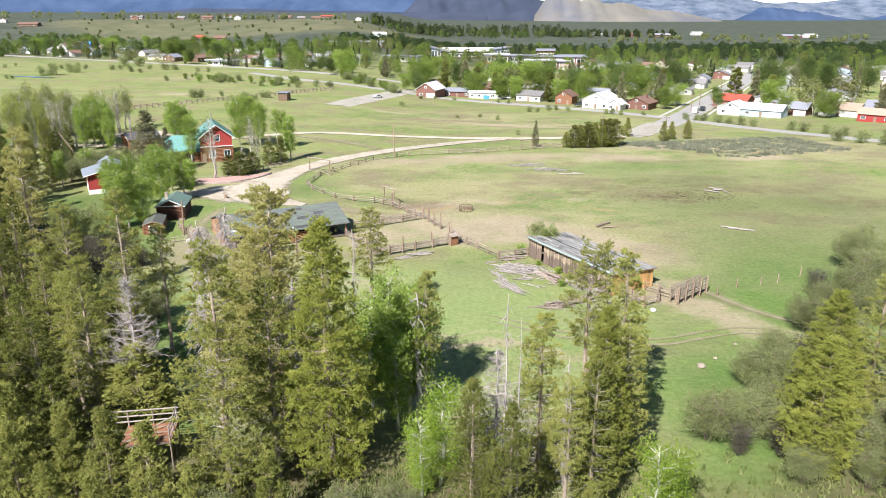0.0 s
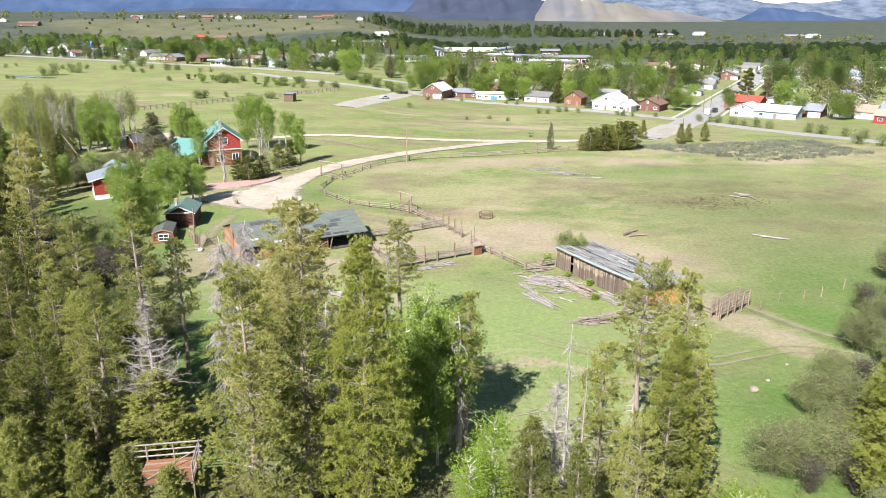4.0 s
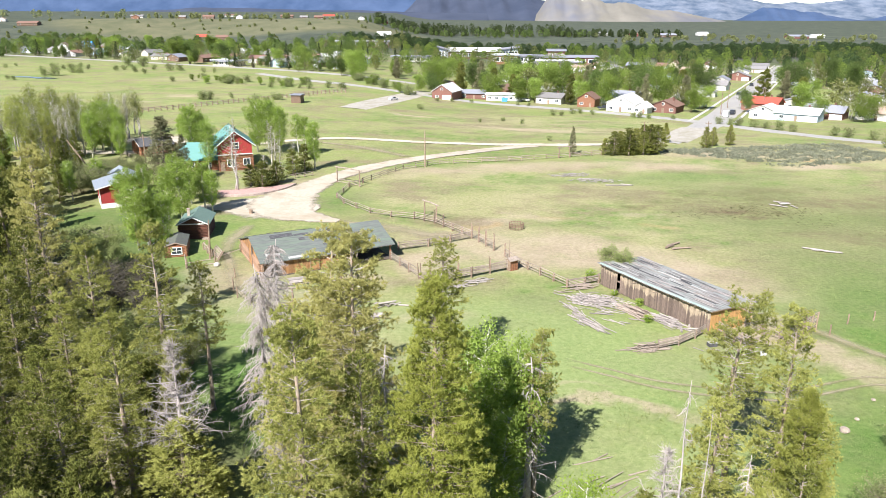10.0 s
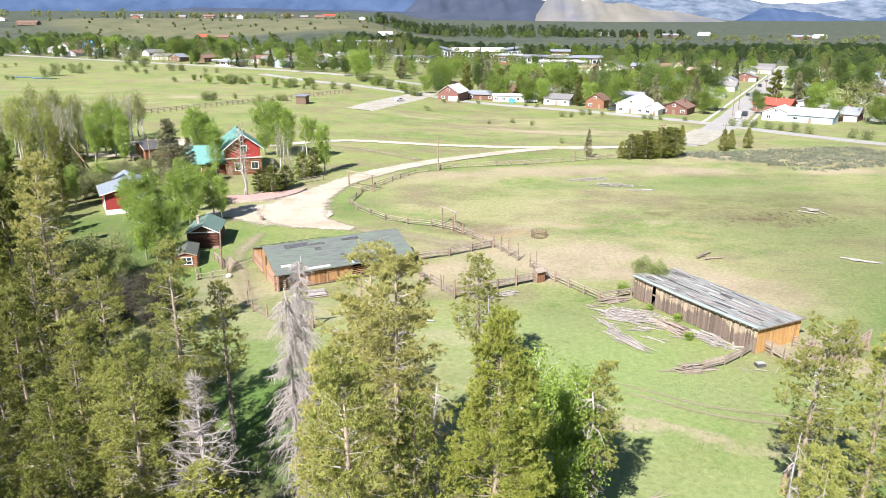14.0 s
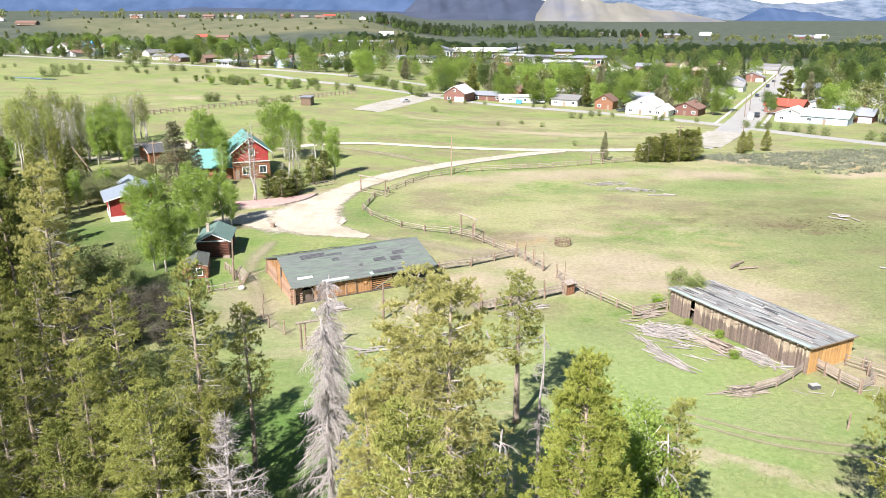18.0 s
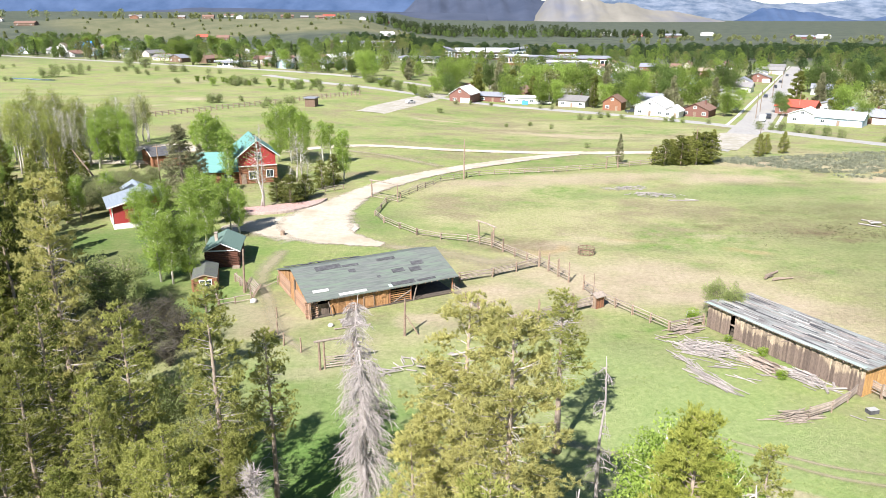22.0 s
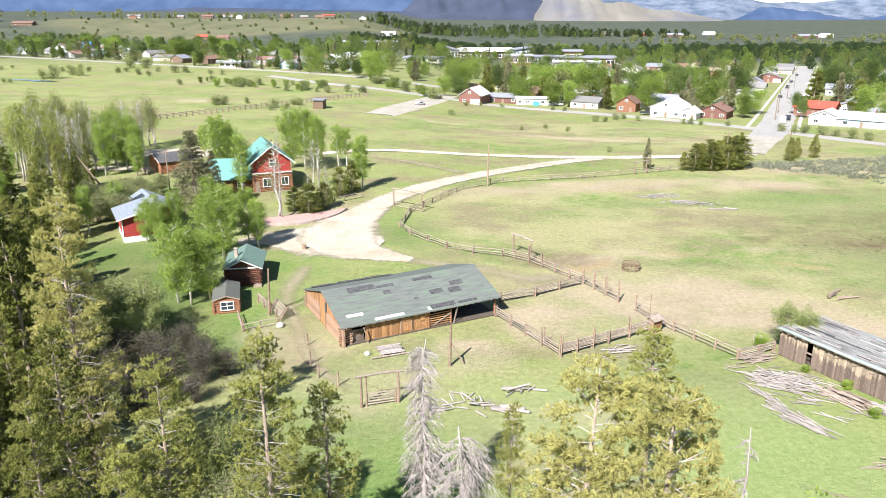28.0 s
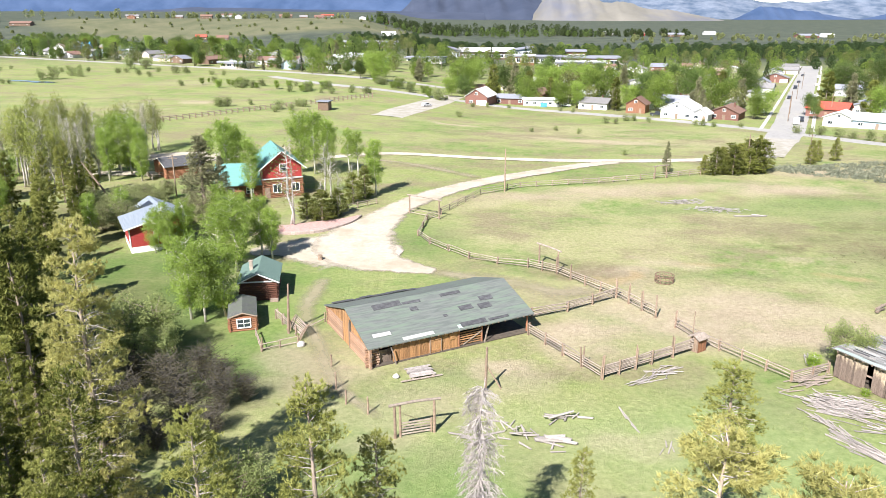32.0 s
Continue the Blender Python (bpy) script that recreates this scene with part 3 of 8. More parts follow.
    p.inputs["Roughness"].default_value = 0.95
    p.inputs["Specular IOR Level"].default_value = 0.1
    bp = n.new("ShaderNodeBump")
    bp.inputs["Strength"].default_value, bp.inputs["Distance"].default_value = 0.6, 0.12
    l.new(fine, bp.inputs["Height"])
    l.new(bp.outputs["Normal"], p.inputs["Normal"])
    return m


def build_ground():
    ys = list(range(-400, -60, 20)) + list(range(-60, 20, 4)) + list(range(20, 260, 2)) + list(range(260, 480, 6)) + list(range(480, 900, 15)) + list(range(900, 1600, 20)) + list(range(1600, 4800, 100))
    us = [-2.0 + 4.0 * i / 200 for i in range(201)]
    g = Geo()
    for y in ys:
        for u in us:
            x = u * (90 + max(y, 0))
            z = ground_z(x, y)
            if y < 900:
                z += 0.10 * noise.noise(Vector((x * 0.09, y * 0.09, 0)))
            g.v.append((x, y, z))
    w = len(us)
    for j in range(len(ys) - 1):
        for i in range(w - 1):
            g.f.append((j * w + i, j * w + i + 1, (j + 1) * w + i + 1, (j + 1) * w + i))
    ob = part("ground", g, ground_material(), smooth=True)
    for kind, values in stretch_masks(g.v).items():
        ob.data.attributes.new(kind, "FLOAT", "POINT").data.foreach_set("value", values.astype(np.float32))
    tagged(ob, "green and straw-coloured meadow with bare earth patches", "ground", kind="structure")


build_ground()


def spline(points, step=2.0):
    """Catmull-Rom through the points, in even steps."""
    p = [np.array(q, float) for q in points]
    p = [2 * p[0] - p[1]] + p + [2 * p[-1] - p[-2]]
    out = []
    for a, b, c, d in zip(p, p[1:], p[2:], p[3:]):
        k = max(2, int(np.linalg.norm(c - b) / step))
        for i in range(k):
            t = i / k
            out.append(0.5 * (2 * b + (c - a) * t + (2 * a - 5 * b + 4 * c - d) * t * t + (3 * b - a - 3 * c + d) * t ** 3))
    out.append(p[-2])
    return out


def strip(name, points, material, label, category, z=0.14, ragged=0.3, step=2.0):
    """A road: points of x, y, width."""
    pts = spline(points, step)
    g = Geo()
    cols, inward = 9, []
    for k, q in enumerate(pts):
        d = pts[min(k + 1, len(pts) - 1)][:2] - pts[max(k - 1, 0)][:2]
        nrm = np.array((-d[1], d[0])) / np.linalg.norm(d)
        end = min(1.0, 0.35 * step * min(k, len(pts) - 1 - k))
        for i in range(cols):
            s = i / (cols - 1) - 0.5
            edge = ragged * noise.noise(Vector((q[0] * 0.25, q[1] * 0.25, 7.0 if s > 0 else 0.0))) * (2 * abs(s)) ** 3
            w = q[2] * s + math.copysign(edge, s)
            px, py = q[0] + nrm[0] * w, q[1] + nrm[1] * w
            g.v.append((px, py, z - (0.16 if i in (0, cols - 1) else 0.0) + ground_z(px, py)))
            inward.append(min(1 - 2 * abs(s), end))
    for k in range(len(pts) - 1):
        for i in range(cols - 1):
            a = k * cols + i
            g.f.append((a + cols, a + cols + 1, a + 1, a))
    ob = part(name, g, material, smooth=True)
    ob.data.attributes.new("inward", "FLOAT", "POINT").data.foreach_set("value", np.array(inward, np.float32))
    return tagged(ob, label, category, kind="structure")


strip("road_1", [(-110, 205, 7), (-80, 206, 6), (-56.1, 222.3, 5), (-38.2, 230.7, 5.1), (-9.7, 225.5, 5.6), (15.1, 223.4, 7.2), (39.9, 224.8, 7.2), (59.2, 231.6, 9.4)], ROAD_TRACK, "pale gravel county road across the meadow", "road", 0.15, 0.6)
strip("road_2", [(-26.5, 137.4, 2), (-31.5, 140.0, 7), (-36.8, 143.4, 13), (-39.6, 150.0, 17), (-38.9, 158.0, 13.4), (-36.2, 165.5, 9.4), (-33.4, 173.5, 7.4), (-28.6, 181.5, 7.4), (-21.2, 190.6, 6.8), (-12.6, 198.2, 6.6), (-3.0, 206.0, 6.6), (8.5, 215.5, 6.6), (19, 221.6, 5)], YARD_TRACK, "pale dirt ranch drive, rutted, curving to a yard", "road", 0.18, 1.2, 1.2)
strip("road_3", [(-16.0, 198.5, 4), (-21.1, 204.0, 6), (-25.5, 209.0, 6.4), (-31.0, 214.6, 6), (-38.0, 219.6, 5), (-46, 223.5, 3)], FAINT_TRACK, "faint dirt cut-off between drive and road", "road", 0.13, 0.7)
strip("yard", [(-55.5, 146.5, 3), (-51, 148, 9), (-46, 148.4, 17), (-41, 147.5, 20), (-35, 146.0, 14), (-32, 145, 5)], YARD_TRACK, "bare dirt yard in front of the cabin", "yard", 0.16, 1.4, 1.2)
strip("track_1", [(-42.0, 136.5, 3), (-42.5, 130.5, 4.5), (-42.9, 125.0, 4), (-41.5, 119.0, 3.5), (-39.0, 112.0, 3), (-36.0, 104.0, 2.4), (-31.0, 98.0, 2)], FAINT_TRACK, "worn dirt path past the barn's gable", "path", 0.12, 0.6)
strip("track_2", [(-29, 138.6, 3), (-22, 135.5, 6), (-16, 133.0, 7), (-10, 129.5, 6), (-5.0, 131.5, 5)], FAINT_TRACK, "worn dirt behind the barn", "path", 0.12, 0.8)
for k, side in enumerate((-0.8, 0.8)):
    strip("track_%d" % (3 + 2 * k), [(3.9, 83.4 + side, 0.4), (9.0, 80.4 + side, 0.8), (14.4, 77.5 + side, 0.9), (24.0, 75.6 + side, 0.9), (29.8, 77.3 + side, 0.9), (34.9, 78.8 + side, 0.8), (39.1, 78.0 + side, 0.7), (43.5, 75.4 + side, 0.4)], FAINT_TRACK, "faint wheel rut through the meadow", "path", 0.11, 0.25, 1.5)
strip("track_4", [(31, 94.5, 1.6), (34.5, 92.0, 2.4), (37.5, 87.0, 2.8), (41, 82.5, 2.2), (47, 78.0, 1.2)], FAINT_TRACK, "trodden dirt path round the pen", "path", 0.12, 0.8)
strip("road_4", [(57.8, 228.8, 8), (73.3, 255.5, 9.5), (88.8, 280.4, 11.2), (155.8, 410.2, 12.3), (301.7, 692.2, 14.1)], ASPHALT, "grey asphalt street running into the town", "street", 0.16, 0.1, 8)
strip("road_5", [(-120, 470, 7), (-71, 413, 7), (-14.1, 378.9, 7.7), (49.8, 334.3, 7.4), (83.9, 297.8, 7.8), (110.7, 248.3, 7.4), (150, 190, 7)], ASPHALT, "grey asphalt road along the edge of town", "street", 0.13, 0.2, 8)
strip("road_6", [(-420, 690, 8), (-250, 586, 8), (-120, 505, 8), (-60.2, 457.6, 8), (-19.7, 438.8, 8.8)], ASPHALT, "grey road past the far houses", "street", 0.12, 0.2, 12)
strip("parking_lot", [(-44.5, 307, 12), (-37.5, 331, 13), (-27.6, 362, 12.4), (-17.5, 397.6, 9.9)], LOT_GRAVEL, "pale gravel lot at the meadow's edge", "parking lot", 0.15, 0.2, 6)
strip("farmyard", [(-104, 222, 5), (-92, 226, 14), (-80, 224, 14), (-68, 226, 6)], YARD_TRACK, "wide bare dirt yard behind the house", "yard", 0.14, 1.0)
strip("apron", [(60.6, 231, 9), (66.5, 243, 10.5), (74.5, 257.5, 11.5), (81, 268, 12)], LOT_GRAVEL, "pale gravel apron where street and road meet", "road", 0.2, 0.3, 4)
strip("water", [(-257, 446, 3), (-252, 444, 7), (-243, 441, 5), (-234, 436, 8), (-225, 433, 3)], WATER, "small still pond in the meadow", "pond", 0.16, 0.5)
for k, (dx, dy) in enumerate(((-7.2, 3.8), (7.2, -3.8))):
    strip("pavement_%d" % (k + 1), [(93 + dx, 289 + dy, 1.3), (155.8 + dx, 410.2 + dy, 1.3), (301.7 + dx, 692.2 + dy, 1.3)], CONCRETE, "pale concrete pavement beside the street", "pavement", 0.22, 0.02, 8)


# ---- far mountains ----
def ridge(name, y, x0, x1, height, material, label, seed, depth=500.0):
    """A far range: its height comes from noise, shaped by a function of the way along it."""
    g = Geo()
    k, rows = 90, 7
    for j in range(rows):
        t = j / (rows - 1)
        for i in range(k + 1):
            s = i / k
            x = x0 + (x1 - x0) * s
            top = height(s) * (1 + 0.25 * noise.fractal(Vector((s * 9, seed, 0)), 1.0, 2.0, 4))
            z = top * t + 0.12 * top * noise.noise(Vector((s * 22, t * 3, seed))) * t * (1 - t) * 4
            g.v.append((x, y + depth * t, z - 12 * (1 - t)))
    w = k + 1
    for j in range(rows - 1):
        for i in range(k):
            g.f.append((j * w + i, j * w + i + 1, (j + 1) * w + i + 1, (j + 1) * w + i))
    return tagged(part(name, g, material, smooth=True), label, "mountains", kind="structure")


# distance haze, cloud shade and sunlight are painted into these slope colours
BLUE_RANGE = surface("haze_blue_slope", (0.027, 0.055, 0.12), (0.05, 0.084, 0.165), 0.006, 1.0, 0, vary=0.0)
MESA = surface("cloud_shade_slope", (0.028, 0.04, 0.072), (0.045, 0.058, 0.095), 0.006, 1.0, 0, vary=0.0)
# the third tone paints cloud-shade blotches onto the tan
TAN_RANGE = surface("cloud_blotched_tan_slope", (0.15, 0.142, 0.122), (0.20, 0.188, 0.163), 0.006, 1.0, 0, vary=0.0, c=(0.12, 0.125, 0.15), big=0.7)
SNOW_RANGE = surface("hazy_snow_peaks", (0.055, 0.085, 0.135), (0.15, 0.18, 0.235), 0.012, 1.0, 0, vary=0.0, stretch=(1, 1, 3))
ridge("backdrop_1", 4350, -3600, 500, lambda s: 175 - 40 * s + 22 * math.sin(9 * s), BLUE_RANGE, "mountain range with haze and cloud shade put into its blue colour", 3.1, 250)
ridge("backdrop_2", 4250, 900, 3600, lambda s: 118 + 24 * math.sin(11 * s), SNOW_RANGE, "distant mountains with snow, haze put into their pale colour", 8.7, 350)
ridge("backdrop_3", 3500, -330, 640, lambda s: 22 + 88 * soft_step(0.08, 0.26, s) * soft_step(1.6, 0.7, s), MESA, "mesa with cloud shade painted into its dark colour", 5.5, 350)
ridge("backdrop_4", 3420, 400, 1330, lambda s: 128 * soft_step(0, 0.12, s) * (1 - s) ** 0.8, TAN_RANGE, "bare tan hill, sunlight and cloud-shade blotches painted into its colour", 2.2, 200)
ridge("backdrop_5", 4000, 1560, 2330, lambda s: 66 * soft_step(0, 0.2, s) * soft_step(1, 0.25, s), BLUE_RANGE, "far mountain with haze put into its dark blue colour", 6.3, 150)
ridge("backdrop_6", 4100, 2300, 3200, lambda s: 44 * soft_step(0, 0.3, s) * soft_step(1, 0.5, s), BLUE_RANGE, "skyline hill with haze put into its dark blue colour", 4.4, 150)
ridge("backdrop_7", 3300, -3000, 200, lambda s: 33 + 18 * soft_step(0.2, 0.6, s) * soft_step(1, 0.7, s), MESA, "low ridge before the mountains, cloud shade painted into its dark colour", 9.4, 300)


# ---- trees ----
def blades(centres, ways, length, width, count, spread, seed):
    """Tufts of narrow needles or leaves: count triangles round each centre, leaning along ways."""
    r = np.random.default_rng(seed)
    c = np.repeat(np.asarray(centres, float), count, axis=0)
    d = np.repeat(np.asarray(ways, float), count, axis=0) + spread * r.normal(size=(len(c), 3))
    d /= np.linalg.norm(d, axis=1, keepdims=True) + 1e-9
    s = np.cross(d, r.normal(size=(len(c), 3)))
    s /= np.linalg.norm(s, axis=1, keepdims=True) + 1e-9
    ln = length * r.uniform(0.7, 1.4, (len(c), 1))
    wd = width * r.uniform(0.8, 1.4, (len(c), 1))
    v = np.stack((c - 0.4 * ln * d - 0.5 * wd * s, c - 0.3 * ln * d + 0.5 * wd * s, c + 0.65 * ln * d), axis=1).reshape(-1, 3)
    return v, np.arange(len(v)).reshape(-1, 3)


def needles(centres, ways, length, width, count, spread, seed):
    """Puffs of needle sprays: count slim triangles round each centre."""
    r = np.random.default_rng(seed)
    c = np.repeat(np.asarray(centres, float), count, axis=0)
    d = np.repeat(np.asarray(ways, float), count, axis=0) + spread * r.normal(size=(len(c), 3))
    d /= np.linalg.norm(d, axis=1, keepdims=True) + 1e-9
    s = np.cross(d, r.normal(size=(len(c), 3)))
    s /= np.linalg.norm(s, axis=1, keepdims=True) + 1e-9
    ln = length * r.uniform(0.6, 1.25, (len(c), 1))
    base = c + 0.03 * r.normal(size=c.shape)
    v = np.stack((base - 0.5 * width * s, base + 0.5 * width * s, base + ln * d), axis=1).reshape(-1, 3)
    return v, np.arange(len(v)).reshape(-1, 3)


def pine(seed, h, reach, bare, per_m, shape, droop=0.1, clump=0.2, leaf=NEEDLES, dead=0.25, lean=0.0, wide=0.06, category="pine tree", puff=11, tuft=4, dead_top=0.35):
    """Lodgepole pine: trunk with a slight bend, whorls of limbs, tufts of needles along them. bare: height at which the green begins."""
    r = np.random.default_rng(seed)
    root = thing("pine_tree", 0, -400, label="", category=category)
    rad = 0.012 * h + 0.06
    bx, by = r.normal(0, 0.012 * h, 2)
    def axis(z):
        t = z / h
        return np.array((bx * math.sin(3 * t) + lean * z, by * math.sin(2.4 * t + 0.5) - by * 0.48, z))
    g = Geo()
    zs = [0, 0.04 * h, 0.25 * h, 0.5 * h, 0.75 * h, h * 0.99]
    g.chain([tuple(axis(z)) for z in zs], [rad * k for k in (1.5, 1.05, 0.85, 0.62, 0.34, 0.06)], 7)
    part("trunk", g, PINE_BARK, root, smooth=True)
    limbs, cs, ws, inner, sizes = Geo(), [], [], [], []
    z = bare * h
    while z < h * 0.985:
        t = (z - bare * h) / (h * (1 - bare))
        top = reach * shape(t) * r.uniform(0.86, 1.08)
        a = r.uniform(0, 6.2832)
        up = 0.45 * t - droop + r.normal(0, 0.08)
        o = axis(z)
        way = np.array((math.cos(a), math.sin(a), up))
        way /= np.linalg.norm(way)
        side = np.array((-math.sin(a), math.cos(a), 0))
        tip = o + way * top + np.array((0, 0, 0.18 * top))
        limbs.tube(tuple(o), tuple(o + 0.8 * (tip - o)), 0.016 + 0.006 * top, 0.007, 3)
        if top > 1.0:
            inner += [o + way * top * k + r.normal(0, 0.16, 3) for k in (0.1, 0.18, 0.27, 0.36, 0.44)]
            sizes += [top] * 5
        for k in range(2 + int(top * 1.5)):
            u = r.uniform(0.38, 1.03) if top > 1.0 else r.uniform(0.2, 1.02)
            fan = 0.40 * top * (0.3 + 0.7 * math.sin(math.pi * min(1, u * 0.88)))
            shoot = side * r.uniform(-fan, fan)
            q = o + way * top * u + np.array((0, 0, 0.18 * top * u * u)) + shoot
            # a shoot carries a rounded clump of needle tufts, turned up at its end
            for _ in range(tuft):
                cs.append(q + r.normal(0, 0.13, 3) * np.array((1.25, 1.25, 0.8)))
                ws.append(way * 0.45 + shoot * 0.25 + np.array((0, 0, 0.55)))
        z += 1.0 / per_m * r.uniform(0.5, 1.5)
    for k in range(14):
        cs.append(axis(h * 0.985) + r.normal(0, 0.16, 3) - np.array((0, 0, 0.09 * k)))
        ws.append(np.array((0, 0, 1.0)) + r.normal(0, 0.4, 3))
    v, f = needles(cs, ws, clump, wide, puff, 0.62, seed + 1)
    fill = np.repeat(np.array(sizes), 3)[:, None]
    v2, f2 = needles(inner, np.tile((0, 0, 0.2), (len(inner), 1)), 0.09 * fill, 0.035 * fill, 3, 0.9, seed + 2)
    part("crown", Geo().arrays(np.concatenate((v, v2)), np.concatenate((f, f2 + len(v)))), leaf, root)
    for k in range(int(dead * 34)):
        z = r.uniform(0.12, max(0.2, bare + dead_top)) * h
        a = r.uniform(0, 6.2832)
        o = axis(z)
        e = o + np.array((math.cos(a), math.sin(a), r.uniform(-0.25, 0.35))) * r.uniform(0.4, 0.55) * reach * (1.0 if dead_top < 0.5 else 1.5 - 0.8 * z / h)
        mid = 0.5 * (o + e) + np.array((0, 0, r.uniform(0.0, 0.25)))
        limbs.tube(tuple(o), tuple(mid), 0.022, 0.015, 3)
        limbs.tube(tuple(mid), tuple(e), 0.015, 0.005, 3)
    part("branchwork", limbs, DEAD_WOOD if dead > 0.3 else TWIG, root)["kind"] = "stuff"
    return root


def snag(seed, h, reach, count, droop, twigs, start=0.1, up=0.0, stop=0.97, thick=0.05, taper=0.6, low=1.0):
    """A dead, bleached conifer: bare trunk, crooked limbs, fine twigs."""
    r = np.random.default_rng(seed)
    root = thing("dead_tree", 0, -400, category="dead tree")
    g = Geo()
    zs = [h * k / 6 for k in range(7)]
    pts = [(r.normal(0, 0.09), r.normal(0, 0.09), z) for z in zs]
    g.chain(pts, [0.24 - 0.036 * k for k in range(7)], 6)
    part("trunk", g, DEAD_WOOD, root, smooth=True)
    b = Geo()
    for _ in range(count):
        z = h * (start + (stop - start) * r.random() ** low)
        ln = reach * (1 - taper * z / h) * r.uniform(0.6, 1.25)
        a = r.uniform(0, 6.2832)
        p = np.array((0, 0, z))
        d = np.array((math.cos(a), math.sin(a), up - droop * 0.3))
        rad = thick
        for k in range(3):
            q = p + d / np.linalg.norm(d) * ln / 3
            b.tube(tuple(p), tuple(q), rad, rad * 0.62, 3)
            for _ in range(twigs):
                e = p + (q - p) * r.uniform(0.2, 1) 
                w = d * 0.5 + r.normal(0, 0.55, 3) - np.array((0, 0, droop))
                e2 = e + w / np.linalg.norm(w) * r.uniform(0.2, 0.7) * (0.4 + 0.2 * min(reach, 3.0))
                b.tube(tuple(e), tuple(e2), 0.012, 0.004, 3)
            p, rad = q, rad * 0.62
            d = d + r.normal(0, 0.28, 3) + np.array((0, 0, up * 0.5 - droop * 0.5))
    part("branchwork", b, DEAD_WOOD, root)["kind"] = "stuff"
    return root


def broadleaf(seed, h, reach, low, clusters, leaf, size=0.24, bark=None, per=26, stems=1, tall=1.0, kind_name="aspen_tree", category="aspen tree", spread=0.62):
    """Aspen, cottonwood or willow: forked stems, limbs, and leaves in many small clusters."""
    bark = bark or ASPEN_BARK
    r = np.random.default_rng(seed)
    root = thing(kind_name, 0, -400, category=category)
    g, b, cs = Geo(), Geo(), []
    for s in range(stems):
        a = 6.2832 * s / max(stems, 1) + r.uniform(0, 1)
        off = 0.0 if stems == 1 else 0.10 * reach
        lean = r.uniform(0.05, 0.28) if stems > 1 else r.uniform(0.0, 0.05)
        hh = h * r.uniform(0.75, 1.0) if s else h * 0.96
        pts = [np.array((math.cos(a) * (off + lean * z * (1 if stems > 1 else 1)), math.sin(a) * (off + lean * z), z)) + r.normal(0, 0.012 * h, 3) * (1 if z else 0) for z in np.linspace(0, hh, 6)]
        rad = (0.011 * h + 0.03) / math.sqrt(stems)
        g.chain([tuple(p) for p in pts], [rad * k for k in (1.4, 1, 0.8, 0.6, 0.35, 0.1)], 6)
        for _ in range(int(clusters / stems)):
            t = r.uniform(low, 1.0)
            k = min(4, int(t * 5))
            o = pts[k] + (pts[k + 1] - pts[k]) * (t * 5 - k)
            w = (math.sin(math.pi * min(1, (1.0 - t) * 0.9 + 0.12)) ** 0.7) * reach * r.uniform(0.35, 1.05)
            aa = r.uniform(0, 6.2832)
            e = o + np.array((math.cos(aa) * w, math.sin(aa) * w, w * r.uniform(0.1, 0.9) * tall))
            b.tube(tuple(o), tuple(e), 0.02 + 0.006 * w, 0.008, 3)
            cs.append(e)
            if w > 0.9:
                cs.append(o + (e - o) * 0.6)
    part("trunk", g, bark, root, smooth=True)
    part("branchwork", b, bark, root)["kind"] = "stuff"
    cs = np.repeat(np.array(cs), per, axis=0)
    cs = cs + r.normal(0, spread * (0.5 + 0.09 * reach), cs.shape)
    cs[:, 2] = np.maximum(cs[:, 2], 0.15)
    ws = r.normal(size=cs.shape) + np.array((0, 0, 0.3))
    v, f = blades(cs, ws, size, size * 0.85, 1, 0.2, seed + 3)
    part("crown", Geo().arrays(v, f), leaf, root)
    return root


cone = lambda t: (1 - t) ** 0.8 * min(1.0, 0.45 + 2.2 * t) + 0.08
column = lambda t: (1 - t) ** 0.55 * min(1.0, 0.55 + 2.5 * t) * 0.9 + 0.1
flat_top = lambda t: min(1.0, 0.35 + 1.6 * t) * (1 - t) ** 0.3 + 0.1
